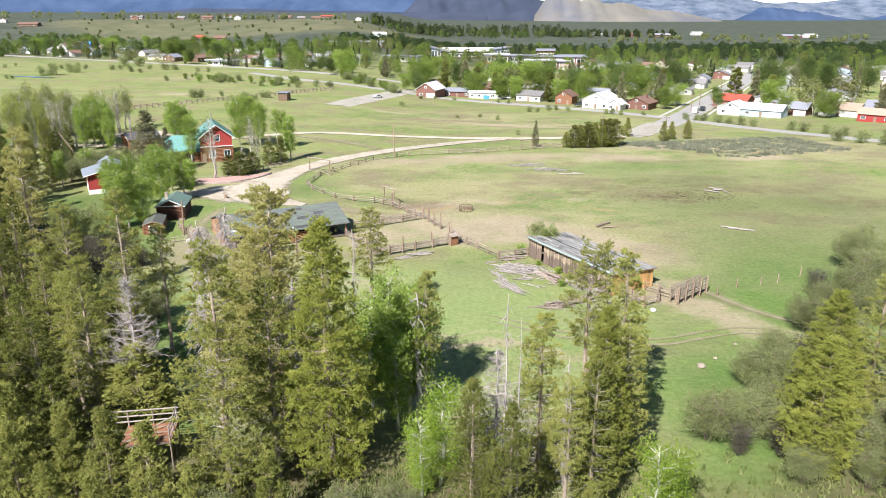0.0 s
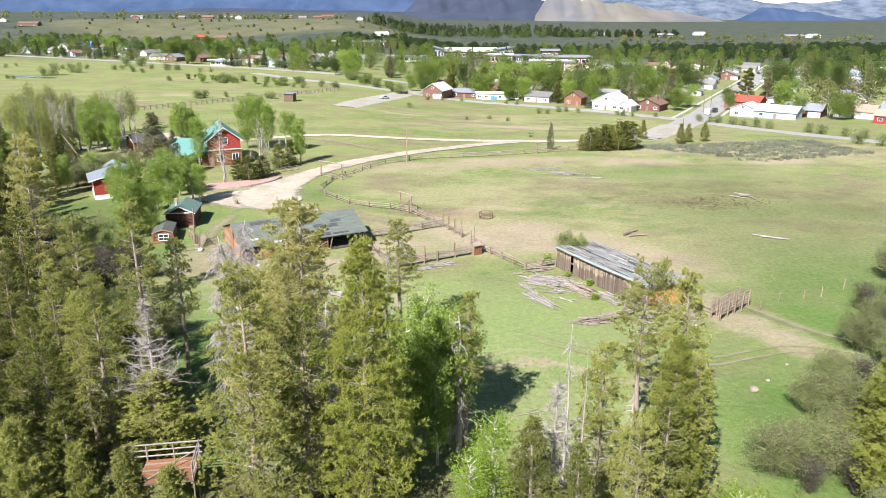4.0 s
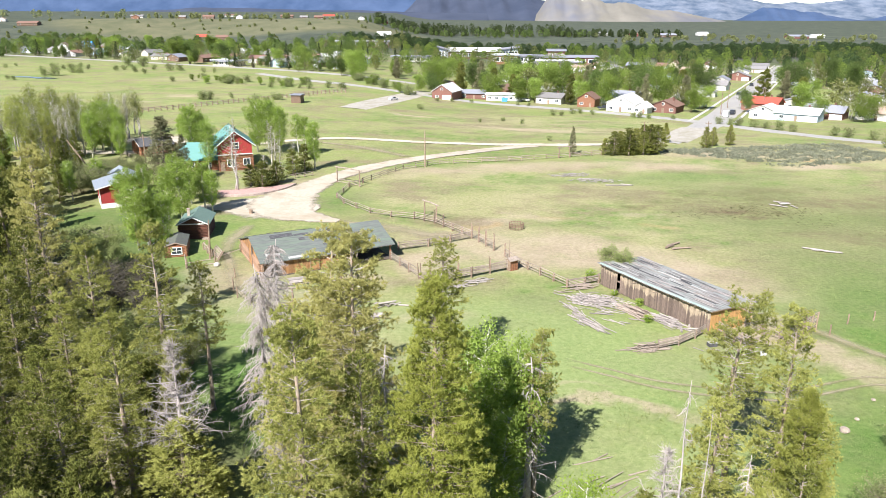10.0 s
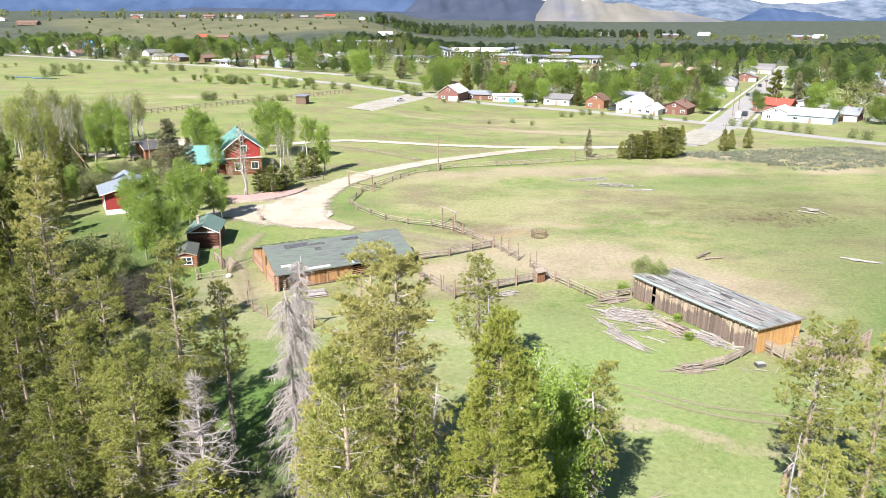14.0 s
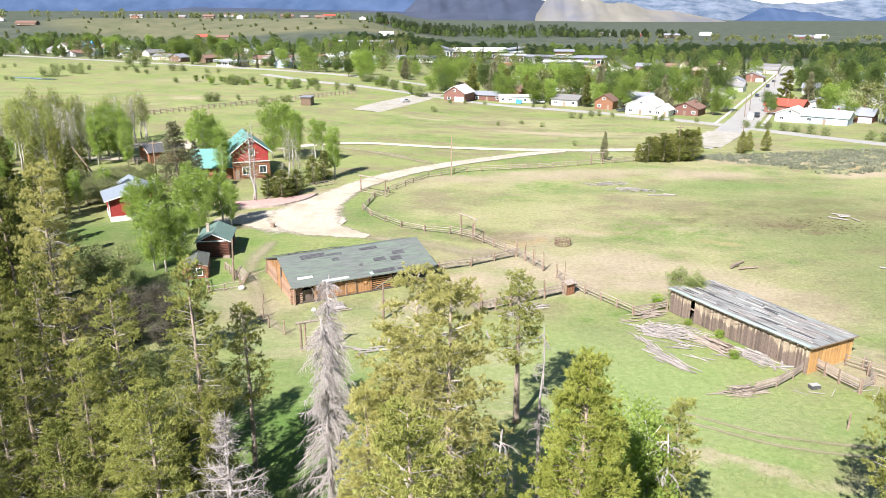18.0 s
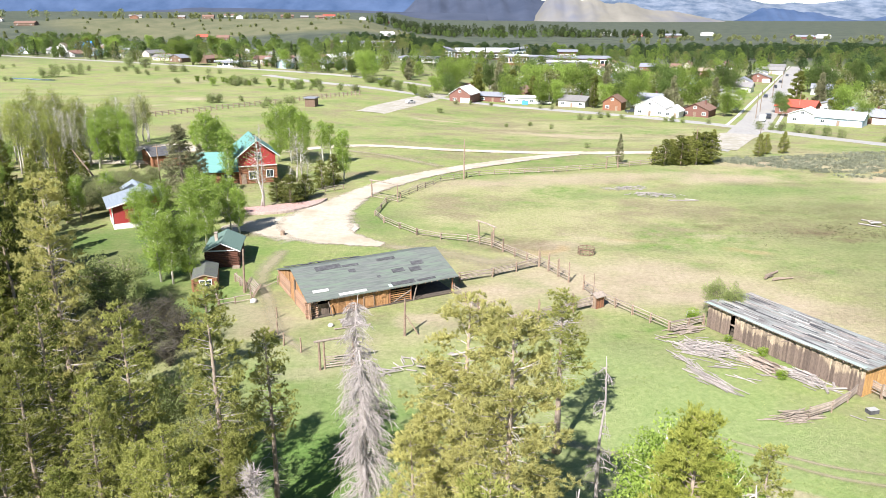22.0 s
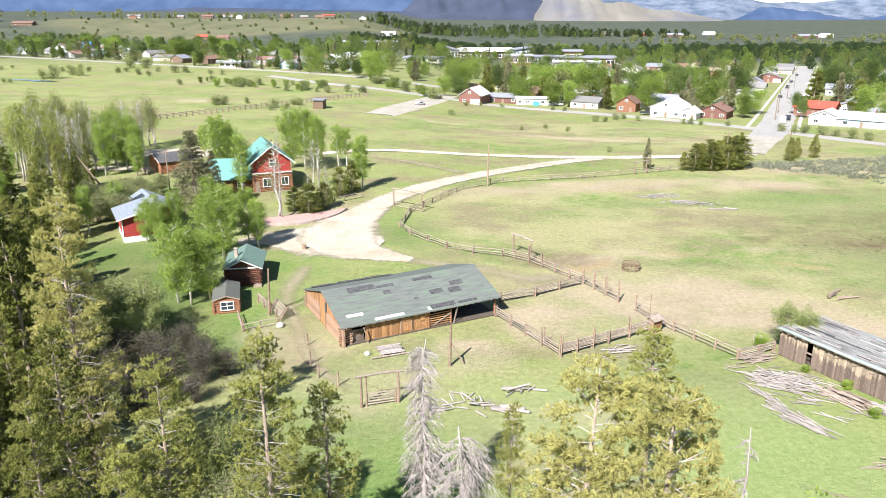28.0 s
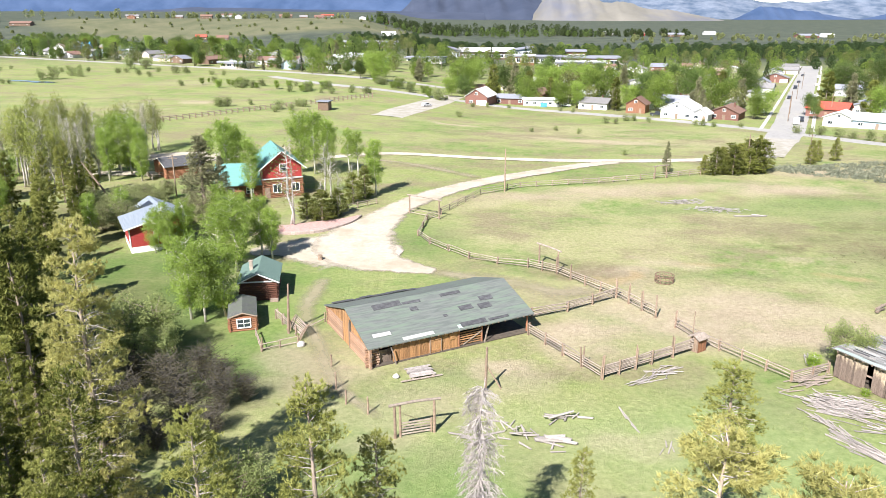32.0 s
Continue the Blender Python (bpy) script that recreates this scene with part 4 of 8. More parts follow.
PINES = {
    "cone": pine(11, 20.0, 4.6, 0.03, 16.0, cone, leaf=NEEDLES_YELLOW, dead=0.1, puff=15, clump=0.18, wide=0.04, tuft=7),
    "cone2": pine(12, 20.0, 3.7, 0.04, 10.0, column, leaf=NEEDLES, dead=0.9, puff=10, clump=0.19, wide=0.058, tuft=6),
    "open": pine(28, 20.0, 4.0, 0.05, 9.0, column, leaf=NEEDLES_PALE, dead=3.0, puff=16, clump=0.19, wide=0.042, tuft=7, dead_top=0.72),
    "tall": pine(13, 18.0, 3.1, 0.40, 9.0, flat_top, leaf=NEEDLES, dead=1.6, puff=10, clump=0.19, wide=0.058, tuft=6),
    "tall2": pine(14, 18.0, 2.7, 0.30, 8.0, column, leaf=NEEDLES, dead=1.6, lean=0.01, puff=10, clump=0.19, wide=0.058, tuft=6),
    "sparse": pine(20, 18.0, 2.6, 0.44, 8.0, column, leaf=NEEDLES, dead=2.6, lean=0.012, puff=10, clump=0.19, wide=0.058, tuft=6),
    "dark": pine(15, 18.0, 4.1, 0.04, 11.0, cone, leaf=NEEDLES_DARK, dead=0.3, puff=8, clump=0.22, wide=0.075, tuft=5),
    "dark2": pine(16, 18.0, 3.3, 0.08, 8.5, column, leaf=NEEDLES_DARK, dead=0.7, puff=8, clump=0.22, wide=0.075, tuft=5),
    "wood": pine(26, 18.0, 4.0, 0.05, 6.0, cone, leaf=NEEDLES_DARK, dead=0.3, clump=0.5, wide=0.17, puff=6),
    "wood2": pine(27, 18.0, 3.4, 0.08, 6.0, column, leaf=NEEDLES, dead=0.5, clump=0.5, wide=0.17, puff=6),
    "young": pine(17, 9.0, 2.1, 0.02, 17.0, cone, leaf=NEEDLES, dead=0.03, clump=0.2, wide=0.05, puff=11, tuft=5),
    "young2": pine(18, 9.0, 2.0, 0.03, 11.0, column, leaf=NEEDLES_DARK, dead=0.03, clump=0.27),
    "spruce": pine(19, 12.0, 2.6, 0.02, 17.0, cone, droop=0.3, leaf=SPRUCE, dead=0.03, category="spruce tree", puff=13),
}
SNAGS = {
    "droop": snag(21, 16.0, 2.6, 300, 0.8, 9, 0.06, 0.0, 0.97, 0.032),
    "crooked": snag(22, 13.0, 5.6, 95, 0.0, 8, 0.46, 0.2, 0.98, 0.05, 0.99, 1.5),
    "spire": snag(23, 15.0, 1.3, 34, 0.3, 2, 0.2),
    "thin": snag(24, 14.0, 1.8, 50, 0.5, 4, 0.1),
}
BROAD = {
    "aspen": broadleaf(31, 10.0, 1.8, 0.2, 150, ASPEN, 0.16, per=32, spread=0.36),
    "aspen2": broadleaf(32, 10.0, 2.3, 0.14, 170, ASPEN, 0.16, per=32, spread=0.38),
    "fresh": broadleaf(33, 8.0, 1.7, 0.12, 90, ASPEN_FRESH, 0.115, per=46, spread=0.46),
    "thin": broadleaf(34, 10.0, 1.7, 0.4, 60, ASPEN, 0.2, per=28, spread=0.45),
    "willow": broadleaf(35, 4.0, 1.8, 0.25, 200, WILLOW, 0.095, TWIG, 36, 12, 0.8, "willow_bush", "bush", 0.33),
    "willow2": broadleaf(36, 3.2, 2.0, 0.22, 200, WILLOW, 0.095, TWIG, 34, 14, 0.7, "willow_bush", "bush", 0.33),
    "pale": broadleaf(38, 4.0, 1.9, 0.1, 190, WILLOW_PALE, 0.11, TWIG, 44, 14, 0.8, "willow_bush", "bush", 0.3),
    "twiggy": broadleaf(39, 4.0, 1.8, 0.12, 420, WEED, 0.12, OLD_TWIG, 2, 24, 0.9, "willow_bush", "bush", 0.3),
    "budding": broadleaf(40, 7.0, 1.1, 0.45, 90, BUDS, 0.14, GREY_BARK, 16),
    "bare": broadleaf(37, 7.0, 1.0, 0.3, 90, BUD_LEAF, 0.12, GREY_BARK, 6),
}
PROTOTYPES = [*PINES.values(), *SNAGS.values(), *BROAD.values()]
HEIGHTS = {"cone": 20, "cone2": 20, "open": 20, "tall": 18, "tall2": 18, "sparse": 18, "dark": 18, "dark2": 18, "young": 9, "young2": 9, "spruce": 12, "wood": 18, "wood2": 18}


def plant(proto, x, y, h, base_h, turn, label, fat=1.0, group=""):
    k = h / base_h
    ob = copy_thing(proto, placed(x, y, ground_z(x, y) - 0.05, turn, k * fat, k))
    return tagged(ob, label, group=group)


def grow_pine(kind, x, y, h, turn=0.0, fat=1.0, label="tall lodgepole pine with yellow-green needles in the grove"):
    plant(PINES[kind], x, y, h, HEIGHTS[kind], turn, label, fat, "pines of the grove")


# the grove in front of the barn
grow_pine("open", -16.4, 63.2, 20.8, 20, 1.25, "broad lodgepole pine with pale yellow-green needles")
grow_pine("open", -14.6, 59.3, 21.9, 80, 1.1, "broad lodgepole pine with pale yellow-green needles")
grow_pine("sparse", -18.5, 76.3, 11.5, 60, 0.8, "small thin pine on the grass")
grow_pine("open", -19.6, 60.8, 14.5, 150, 1.0, "lower pine beside the tall pair")
grow_pine("cone", -8.9, 50.6, 21.7, 30, 0.95, "dense conical lodgepole pine, yellow-green, tallest of the grove")
grow_pine("sparse", -8.3, 80.9, 14.4, 140, 1.35, "slender pine with a bare pale trunk and a small crown")
grow_pine("tall", 13.6, 61.4, 16.3, 200, 1.0, "flat-topped pine with a long bare trunk")
grow_pine("cone2", 15.8, 58.6, 16.6, 250, 0.95)
grow_pine("cone2", 7.5, 49.8, 14.6, 10, 1.05)
grow_pine("cone", 12.1, 48.9, 15.5, 100, 0.85)
grow_pine("cone2", 14.6, 52.0, 12.5, 170, 1.1)
grow_pine("dark", 2.0, 45.0, 11.8, 220, 1.0)
grow_pine("dark", 4.8, 43.2, 11.0, 20, 0.9)
grow_pine("dark2", 11.0, 46.5, 12.5, 140, 1.0)
grow_pine("tall", 8.8, 45.0, 11.5, 320, 0.9)
grow_pine("young", 9.8, 41.0, 6.2, 0, 1.0, "young yellow-green pine at the grove's edge")
grow_pine("tall2", -32.7, 70.0, 19.1, 60, 1.0, "tall pine with a bare pale trunk and dead lower limbs")
grow_pine("sparse", -29.9, 73.2, 14.9, 300, 0.95, "pine with a bare pale trunk and dead lower limbs")
grow_pine("cone2", -37.9, 69.9, 17.7, 200, 0.95)
grow_pine("dark", -37.4, 60.1, 13.0, 90, 1.15, "dark green dense pine in the grove")
grow_pine("open", -48.2, 82.3, 23.3, 40, 0.85, "large yellow-green pine with dead limbs at the wood's edge")
grow_pine("cone2", -39.1, 66.9, 14.4, 130, 0.9)
grow_pine("cone2", -31.7, 59.5, 15.7, 20, 1.0)
grow_pine("tall2", -33.8, 60.9, 14.0, 260, 0.9)
grow_pine("young", -30.9, 67.8, 10.0, 110, 0.9, "young bushy pine between taller trees")
grow_pine("young2", -33.6, 67.2, 8.5, 10, 1.1, "young bushy pine between taller trees")
grow_pine("cone2", -16.4, 48.0, 20.6, 240, 1.1)
grow_pine("dark2", -13.2, 50.5, 17.0, 330, 0.9)
grow_pine("young", -26.8, 45.1, 9.8, 70, 0.95, "young pine with a pointed top")
grow_pine("young", -23.5, 44.4, 9.8, 200, 1.0, "young pine with a pointed top")
grow_pine("young", -20.2, 42.8, 9.7, 300, 1.0, "young pine with a pointed top")
grow_pine("young", -29.4, 42.8, 9.6, 30, 1.0, "young pine with a pointed top")
grow_pine("young", -31.5, 46.5, 10.5, 120, 1.1, "young pine with a pointed top")
grow_pine("young", -9.5, 38.5, 6.0, 150, 1.0, "small young pine in the undergrowth")
grow_pine("young", -16.5, 40.1, 8.0, 15, 1.0, "young pine with a pointed top")
grow_pine("young", -22.6, 40.0, 7.6, 95, 1.0, "young pine with a pointed top")
grow_pine("young", -25.8, 40.6, 8.0, 165, 1.0, "young pine with a pointed top")
grow_pine("young", -32.8, 44.0, 9.0, 215, 1.1, "young pine with a pointed top")
grow_pine("dark", -36.0, 50.5, 13.0, 275, 1.1, "dark green dense pine in the grove")
grow_pine("dark2", -33.5, 54.5, 12.0, 335, 1.2, "dark green dense pine in the grove")
grow_pine("young", -27.2, 58.0, 8.2, 310, 1.9, "dark lower pine grown round a dead leader")
for x, y, h, turn in ((-34.5, 41.0, 8.5, 10), (-37.5, 45.5, 10.5, 70), (-30.5, 50.5, 9.5, 130), (-12.2, 44.0, 6.5, 310), (-39.5, 53.0, 12.0, 20)):
    grow_pine("young2", x, y, h, turn, 1.1, "dark young pine in the undergrowth")
for x, y, h, turn, kind in ((-46.5, 76.0, 17.0, 30, "dark2"), (-45.0, 70.0, 15.5, 80, "cone2"), (-43.8, 65.0, 13.0, 130, "dark2"), (-50.0, 72.0, 17.0, 180, "dark2"), (-42.5, 60.5, 12.0, 230, "dark2"), (-49.0, 66.0, 15.0, 280, "dark2"), (-53.5, 79.5, 17.0, 330, "dark2"), (-56.5, 85.0, 17.0, 20, "dark2"), (-47.0, 60.0, 13.0, 70, "dark2")):
    grow_pine(kind, x, y, h, turn, 0.9, "dark pine at the front of the dense wood")
# the dark wood to the west
for k in range(64):
    x, y = (-44 - 42 * rng.random() ** 1.1 - 0.02 * k, 62 + 66 * rng.random())
    if x > -29 - 0.56 * (y - 41):
        continue
    near = x > -57 and y < 90
    grow_pine(("dark", "dark2")[k % 2] if near else ("wood", "wood2", "wood")[k % 3], x, y, rng.uniform(13, 19), rng.uniform(0, 360), rng.uniform(0.7, 0.95), "dark pine in the dense wood")
for k in range(9):
    y = 50 + 26 * rng.random()
    grow_pine(("dark2", "cone2")[k % 2], -36 - 0.5 * (y - 41) - 8 * rng.random(), y, rng.uniform(9, 14), rng.uniform(0, 360), 0.9, "dark pine in the dense wood")
# pines and willows along the east side
grow_pine("cone", 30.2, 51.2, 12.0, 0, 1.35, "broad olive pine at the meadow's edge")
grow_pine("cone", 32.6, 55.4, 14.2, 60, 1.3, "broad olive pine at the meadow's edge")
grow_pine("dark", 36.2, 46.5, 12.0, 120, 1.4, "broad olive pine at the meadow's edge")
grow_pine("cone2", 40.5, 62.0, 13.0, 180, 1.2, "broad pine at the meadow's edge")
grow_pine("dark", 45.0, 57.0, 13.0, 240, 1.2, "broad pine at the meadow's edge")
grow_pine("dark", 38.5, 49.5, 14.0, 280, 1.2, "broad pine at the meadow's edge")

DEAD_LABEL = "dead bleached conifer with bare drooping grey twigs"
plant(SNAGS["droop"], -22.2, 63.5, 17.9, 16, 0, DEAD_LABEL, 1.0, "dead trees")
plant(SNAGS["droop"], -24.2, 77.6, 15.4, 16, 140, DEAD_LABEL, 1.0, "dead trees")
plant(SNAGS["crooked"], -27.1, 58.4, 14.2, 13, 60, "dead bleached tree with crooked spreading limbs", 0.95, "dead trees")
plant(SNAGS["thin"], 4.5, 47.0, 17.2, 14, 0, "dead bare spire of a conifer", 0.5, "dead trees")
plant(SNAGS["spire"], 5.4, 45.8, 16.0, 15, 120, "dead bare spire of a conifer", 0.4, "dead trees")
plant(SNAGS["crooked"], 4.0, 48.0, 12.5, 13, 200, "dead bleached tree with crooked limbs", 0.95, "dead trees")
plant(SNAGS["thin"], -12.2, 54.6, 15.6, 14, 30, "dead leaning conifer with white bare limbs", 1.1, "dead trees")
plant(SNAGS["thin"], -8.5, 65.6, 16.4, 14, 210, "dead slender conifer with bare limbs", 0.8, "dead trees")
plant(SNAGS["thin"], -2.2, 59.0, 12.6, 14, 250, "dead grey conifer with bare limbs", 1.5, "dead trees")
grow_pine("sparse", -1.6, 59.6, 14.5, 10, 0.95, "thin half-dead pine with a pale trunk and small crown")
plant(SNAGS["thin"], 9.5, 49.5, 11.0, 14, 300, "dead grey conifer with bare limbs", 0.9, "dead trees")

ASPEN_LABEL = "leafy green aspen with a white trunk"
for x, y, h, kind, turn in ((-5.4, 64.5, 12.0, "aspen2", 0), (-2.4, 63.4, 11.4, "aspen2", 220), (-3.0, 60.0, 12.2, "aspen", 60), (-6.5, 60.5, 11.0, "aspen2", 130), (-4.0, 57.0, 9.5, "aspen", 200), (-17.5, 72.5, 5.0, "aspen", 30), (-19.0, 68.0, 4.2, "aspen2", 90)):
    plant(BROAD[kind], x, y, h, 10, turn, ASPEN_LABEL, 0.9, "aspens of the grove")
for x, y, h, turn in ((-0.2, 49.2, 9.6, 0), (-1.6, 47.5, 7.5, 90), (14.8, 42.8, 8.4, 200), (16.4, 44.0, 7.0, 20)):
    plant(BROAD["fresh"], x, y, h, 8, turn, "young aspen with fresh bright green leaves", 0.95, "young aspens")

WILLOW_LABEL = "rounded grey-green willow bush in the damp meadow"
for x, y, h, kind, turn in (((59.5, 100.5, 6.0, "willow2", 0), (63.5, 105, 6.5, "willow", 40), (62.5, 96, 6.4, "willow2", 80), (66.5, 100, 6.5, "willow", 120), (35.6, 71.2, 4.0, "willow2", 120), (38.2, 70.0, 4.2, "twiggy", 10), (30.6, 65.2, 5.2, "willow", 160), (33.6, 64.0, 5.0, "willow2", 20), (23.2, 55.6, 5.6, "willow2", 200), (25.6, 57.4, 5.4, "willow", 240), (28.2, 56.0, 5.4, "willow2", 280), (25.0, 53.4, 4.4, "twiggy", 15), (28.4, 53.2, 4.4, "twiggy", 75), (30.0, 60.0, 4.6, "willow2", 130), (33.5, 49.0, 4.4, "willow", 10), (35.6, 52.8, 4.6, "willow2", 210), (38.2, 55.8, 4.8, "willow", 70), (36.0, 59.5, 4.4, "willow2", 330), (28.6, 49.6, 4.2, "willow2", 100), (31.0, 57.6, 5.2, "willow", 45), (45.6, 81.6, 6.0, "willow", 320), (42.6, 78.4, 5.0, "willow2", 20), (49.0, 89.4, 5.0, "twiggy", 60), (51.5, 86.0, 6.0, "willow2", 100), (55.5, 88.0, 6.6, "willow", 10), (58.0, 92.5, 6.4, "willow2", 210), (48.0, 79.0, 6.0, "willow", 260), (53.0, 80.5, 6.4, "willow2", 310), (44.0, 73.5, 5.0, "willow2", 30), (39.5, 66.0, 5.0, "willow", 75), (15.6, 108.3, 5.6, "pale", 0))
    + ((-37.2, 79.0, 5.0, "willow2", 80), (-35.0, 82.5, 4.0, "willow2", 300), (-38.4, 75.4, 5.5, "willow", 10), (-14, 41.5, 4.0, "willow", 30), (-11, 42.5, 3.2, "willow2", 80), (-16.5, 43.6, 3.6, "willow2", 140), (-6, 42, 3.4, "willow", 200), (-3.5, 44.5, 3.6, "willow2", 250), (-7.4, 44.8, 3.2, "willow2", 20))):
    plant(BROAD[kind], x, y, h * (0.7 if x > 20 and y < 62 else 0.8), {"willow": 4.0, "willow2": 3.2, "twiggy": 4.0, "pale": 4.0}[kind], turn, WILLOW_LABEL, 0.95, "willow bushes")

for x, y, h in ((16.5, 98.8, 1.1), (16.2, 93.6, 1.1), (12.2, 108.2, 1.6), (14.2, 102.4, 0.9)):
    plant(BROAD["fresh"], x, y, h, 8, 40 * x, "bright green weeds growing among the stacked wood", 2.6, "weeds by the shed")

# trees round the cabin and the house
for x, y, h, kind, turn in (((-55.9, 121.5, 10.2, "aspen2", 0), (-54.0, 120.7, 9.8, "aspen", 50), (-52.1, 122.4, 8.6, "aspen2", 100), (-54.9, 138.6, 11.0, "aspen2", 150), (-52.7, 144.8, 9.4, "aspen", 200), (-57.4, 139, 9.5, "aspen2", 20), (-50.9, 143.4, 8.0, "aspen", 70), (-67.6, 146.6, 7.8, "aspen2", 250), (-65.2, 148.2, 8.0, "aspen2", 300), (-69.4, 147.0, 6.4, "aspen2", 30), (-66.4, 145.4, 6.6, "aspen2", 120), (-71.5, 195.0, 13.4, "aspen", 10), (-69.5, 196.0, 12.0, "aspen", 40), (-62.6, 180.0, 11.8, "aspen", 60), (-57.5, 206, 13.5, "aspen2", 110), (-54, 204, 14.0, "aspen", 160), (-51, 203, 12.5, "aspen", 80), (-46.0, 202.0, 10.4, "thin", 210))
    + ((-44, 201.5, 10.0, "thin", 130), (-38.8, 184, 11.0, "aspen", 260), (-95, 203, 13.5, "aspen2", 0), (-98.5, 206, 13.0, "aspen2", 50), (-92, 201, 11, "aspen", 100), (-102, 208, 12.5, "aspen2", 150), (-90.5, 197, 8.5, "aspen2", 200), (-97.5, 197, 11.5, "aspen", 20), (-60.6, 152, 9.5, "aspen", 40), (-57, 150, 8.5, "aspen2", 140), (-82, 219, 8, "aspen", 250), (-81, 152, 8, "aspen", 300), (-79.5, 160, 7, "aspen2", 30))):
    plant(BROAD[kind], x, y, h, 10, turn, "leafy green aspen with a pale trunk beside the buildings", 1.0, "aspens of the yard")
for x, y, h, turn in ((-49.0, 184.0, 11.0, 0), (-51.5, 161.5, 14.5, 80), (-47.0, 180.0, 10.0, 200)):
    plant(BROAD["bare"], x, y, h, 7, turn, "half-bare tree with forked white limbs beside the house", 1.1)
plant(SNAGS["thin"], -50.8, 160.5, 16.0, 14, 80, "dead bleached trunk standing before the house", 0.5, "dead trees")
plant(PINES["spruce"], -67.2, 165.3, 15.0, 12, 0, "tall grey-green spruce beside the house", 1.5)
plant(PINES["spruce"], -67.0, 176.0, 9.5, 12, 60, "grey-green spruce beside the house", 1.1)
for x, y, h, turn, fat in ((-46.6, 164.6, 5.6, 0, 2.3), (-49.6, 166.4, 4.6, 50, 2.0), (-44.4, 168.0, 5.0, 100, 2.0), (-40.6, 181, 6.5, 10, 1.4), (-42.6, 177.0, 6.0, 70, 1.6)):
    plant(PINES["young2"], x, y, h, 9, turn, "small bushy olive pine on the bank by the house", fat, "pines on the bank")
for x, y, h, turn in ((-43.0, 180.5, 7.5, 40), (-45.0, 176.0, 7.0, 160), (-48.0, 172.0, 6.0, 280)):
    plant(BROAD["bare"], x, y, h, 7, turn, "half-bare grey tree on the bank by the house", 1.2)
for k in range(150):
    x, y = -99 - 56 * rng.random(), 184 + 52 * rng.random()
    plant(BROAD[("bare", "bare", "budding")[k % 3]], x, y, rng.uniform(9.5, 14.5), 7, rng.uniform(0, 360), ("bare grey aspen just coming into bud", "bare grey aspen just coming into bud", "pale-stemmed aspen in yellow-green bud")[k % 3], 0.9, "aspen thicket")
for k in range(46):
    y = 108 + 88 * rng.random()
    x = -26.8 - (0.57 + 0.2 * rng.random()) * (y - 41) - 3
    if k % 4 == 3:
        plant(BROAD["aspen2"], x, y, rng.uniform(7, 10), 10, rng.uniform(0, 360), "leafy aspen at the edge of the wood", 1.0, "aspens of the wood")
    else:
        grow_pine(("wood", "wood2")[k % 2], x, y, rng.uniform(10, 15), rng.uniform(0, 360), 0.95, "dark pine in the dense wood")
for k in range(16):
    plant(BROAD["willow"], -88 + 11 * rng.random(), 156 + 26 * rng.random(), rng.uniform(3, 5.5), 4.0, rng.uniform(0, 360), "brown-green brush beside the red shed", 1.0, "brush")
for k in range(26):
    x, y = -62 - 36 * rng.random(), 122 + 50 * rng.random()
    if x > -38 - 0.52 * (y - 41):
        continue
    grow_pine(("wood", "wood2", "wood")[k % 3], x, y, rng.uniform(8, 14), rng.uniform(0, 360), 1.1, "dark pine in the dense wood")
for k, (x, y, h, turn) in enumerate(((-81, 139, 11, 0), (-84, 144, 12.5, 40), (-80.5, 133, 10, 80), (-87, 150, 11, 120), (-83, 151, 9, 160), (-91, 157, 12, 200), (-88, 163, 10, 240), (-95, 166, 12, 280), (-92, 173, 10, 320), (-98, 178, 11, 20), (-96, 186, 9, 60), (-103, 190, 10, 100),
                      (-60.5, 88, 11, 140), (-65, 94, 11.5, 180), (-68, 101.5, 11, 220), (-71, 108, 12, 260), (-70, 114, 13, 300), (-55, 84.5, 15, 340), (-52.5, 79, 13, 30), (-74, 122, 13, 70), (-78, 130, 12, 110))):
    grow_pine(("dark2", "cone2")[k % 2] if y < 90 else ("wood", "wood2")[k % 2], x, y, h, turn, 0.85, "dark pine in the dense wood")
for x, y, h, turn in ((-46.5, 100.5, 4.6, 0), (-49.0, 97.6, 4.4, 50), (-50.5, 101.5, 5.0, 100), (-47.5, 104.2, 4.2, 150), (-52.5, 97.0, 4.2, 200), (-53.0, 104.0, 4.8, 250), (-50.0, 106.4, 4.4, 300), (-55.0, 100.2, 4.6, 20), (-46.0, 96.6, 3.4, 70), (-53.5, 93.5, 4.4, 120), (-56.5, 106.0, 4.2, 170), (-44.6, 102.0, 3.4, 220), (-50.2, 94.0, 3.8, 270)):
    plant(BROAD["twiggy"], x, y, 0.85 * h, 4.0, turn, "bare twiggy willow brush, grey-brown, in the hollow", 1.1, "willow thicket")
plant(BROAD["pale"], -58.0, 111.5, 6.2, 4.0, 35, "large light green willow beside the thicket", 1.2, "willow thicket")
plant(BROAD["pale"], -55.4, 108.6, 4.6, 4.0, 135, "light green willow beside the thicket", 1.1, "willow thicket")
plant(BROAD["pale"], -41.2, 84.9, 4.8, 4.0, 235, "round grey-green willow among the pines", 1.0, "willow thicket")
plant(BROAD["pale"], -61.8, 116.0, 3.6, 4.0, 300, "light green willow beside the thicket", 1.1, "willow thicket")
fallen = thing("fallen_tree", -88.7, 177.5, 0, 0, "dead brown trunk leaning against the brush", "dead tree")
part("trunk", Geo().chain([(0, 0, 0), (-1.6, 0.2, 2.7), (-3.4, 0.3, 5.4), (-5.2, 0.5, 8.0)], [0.24, 0.21, 0.16, 0.08], 6), POST_WOOD, fallen, smooth=True)
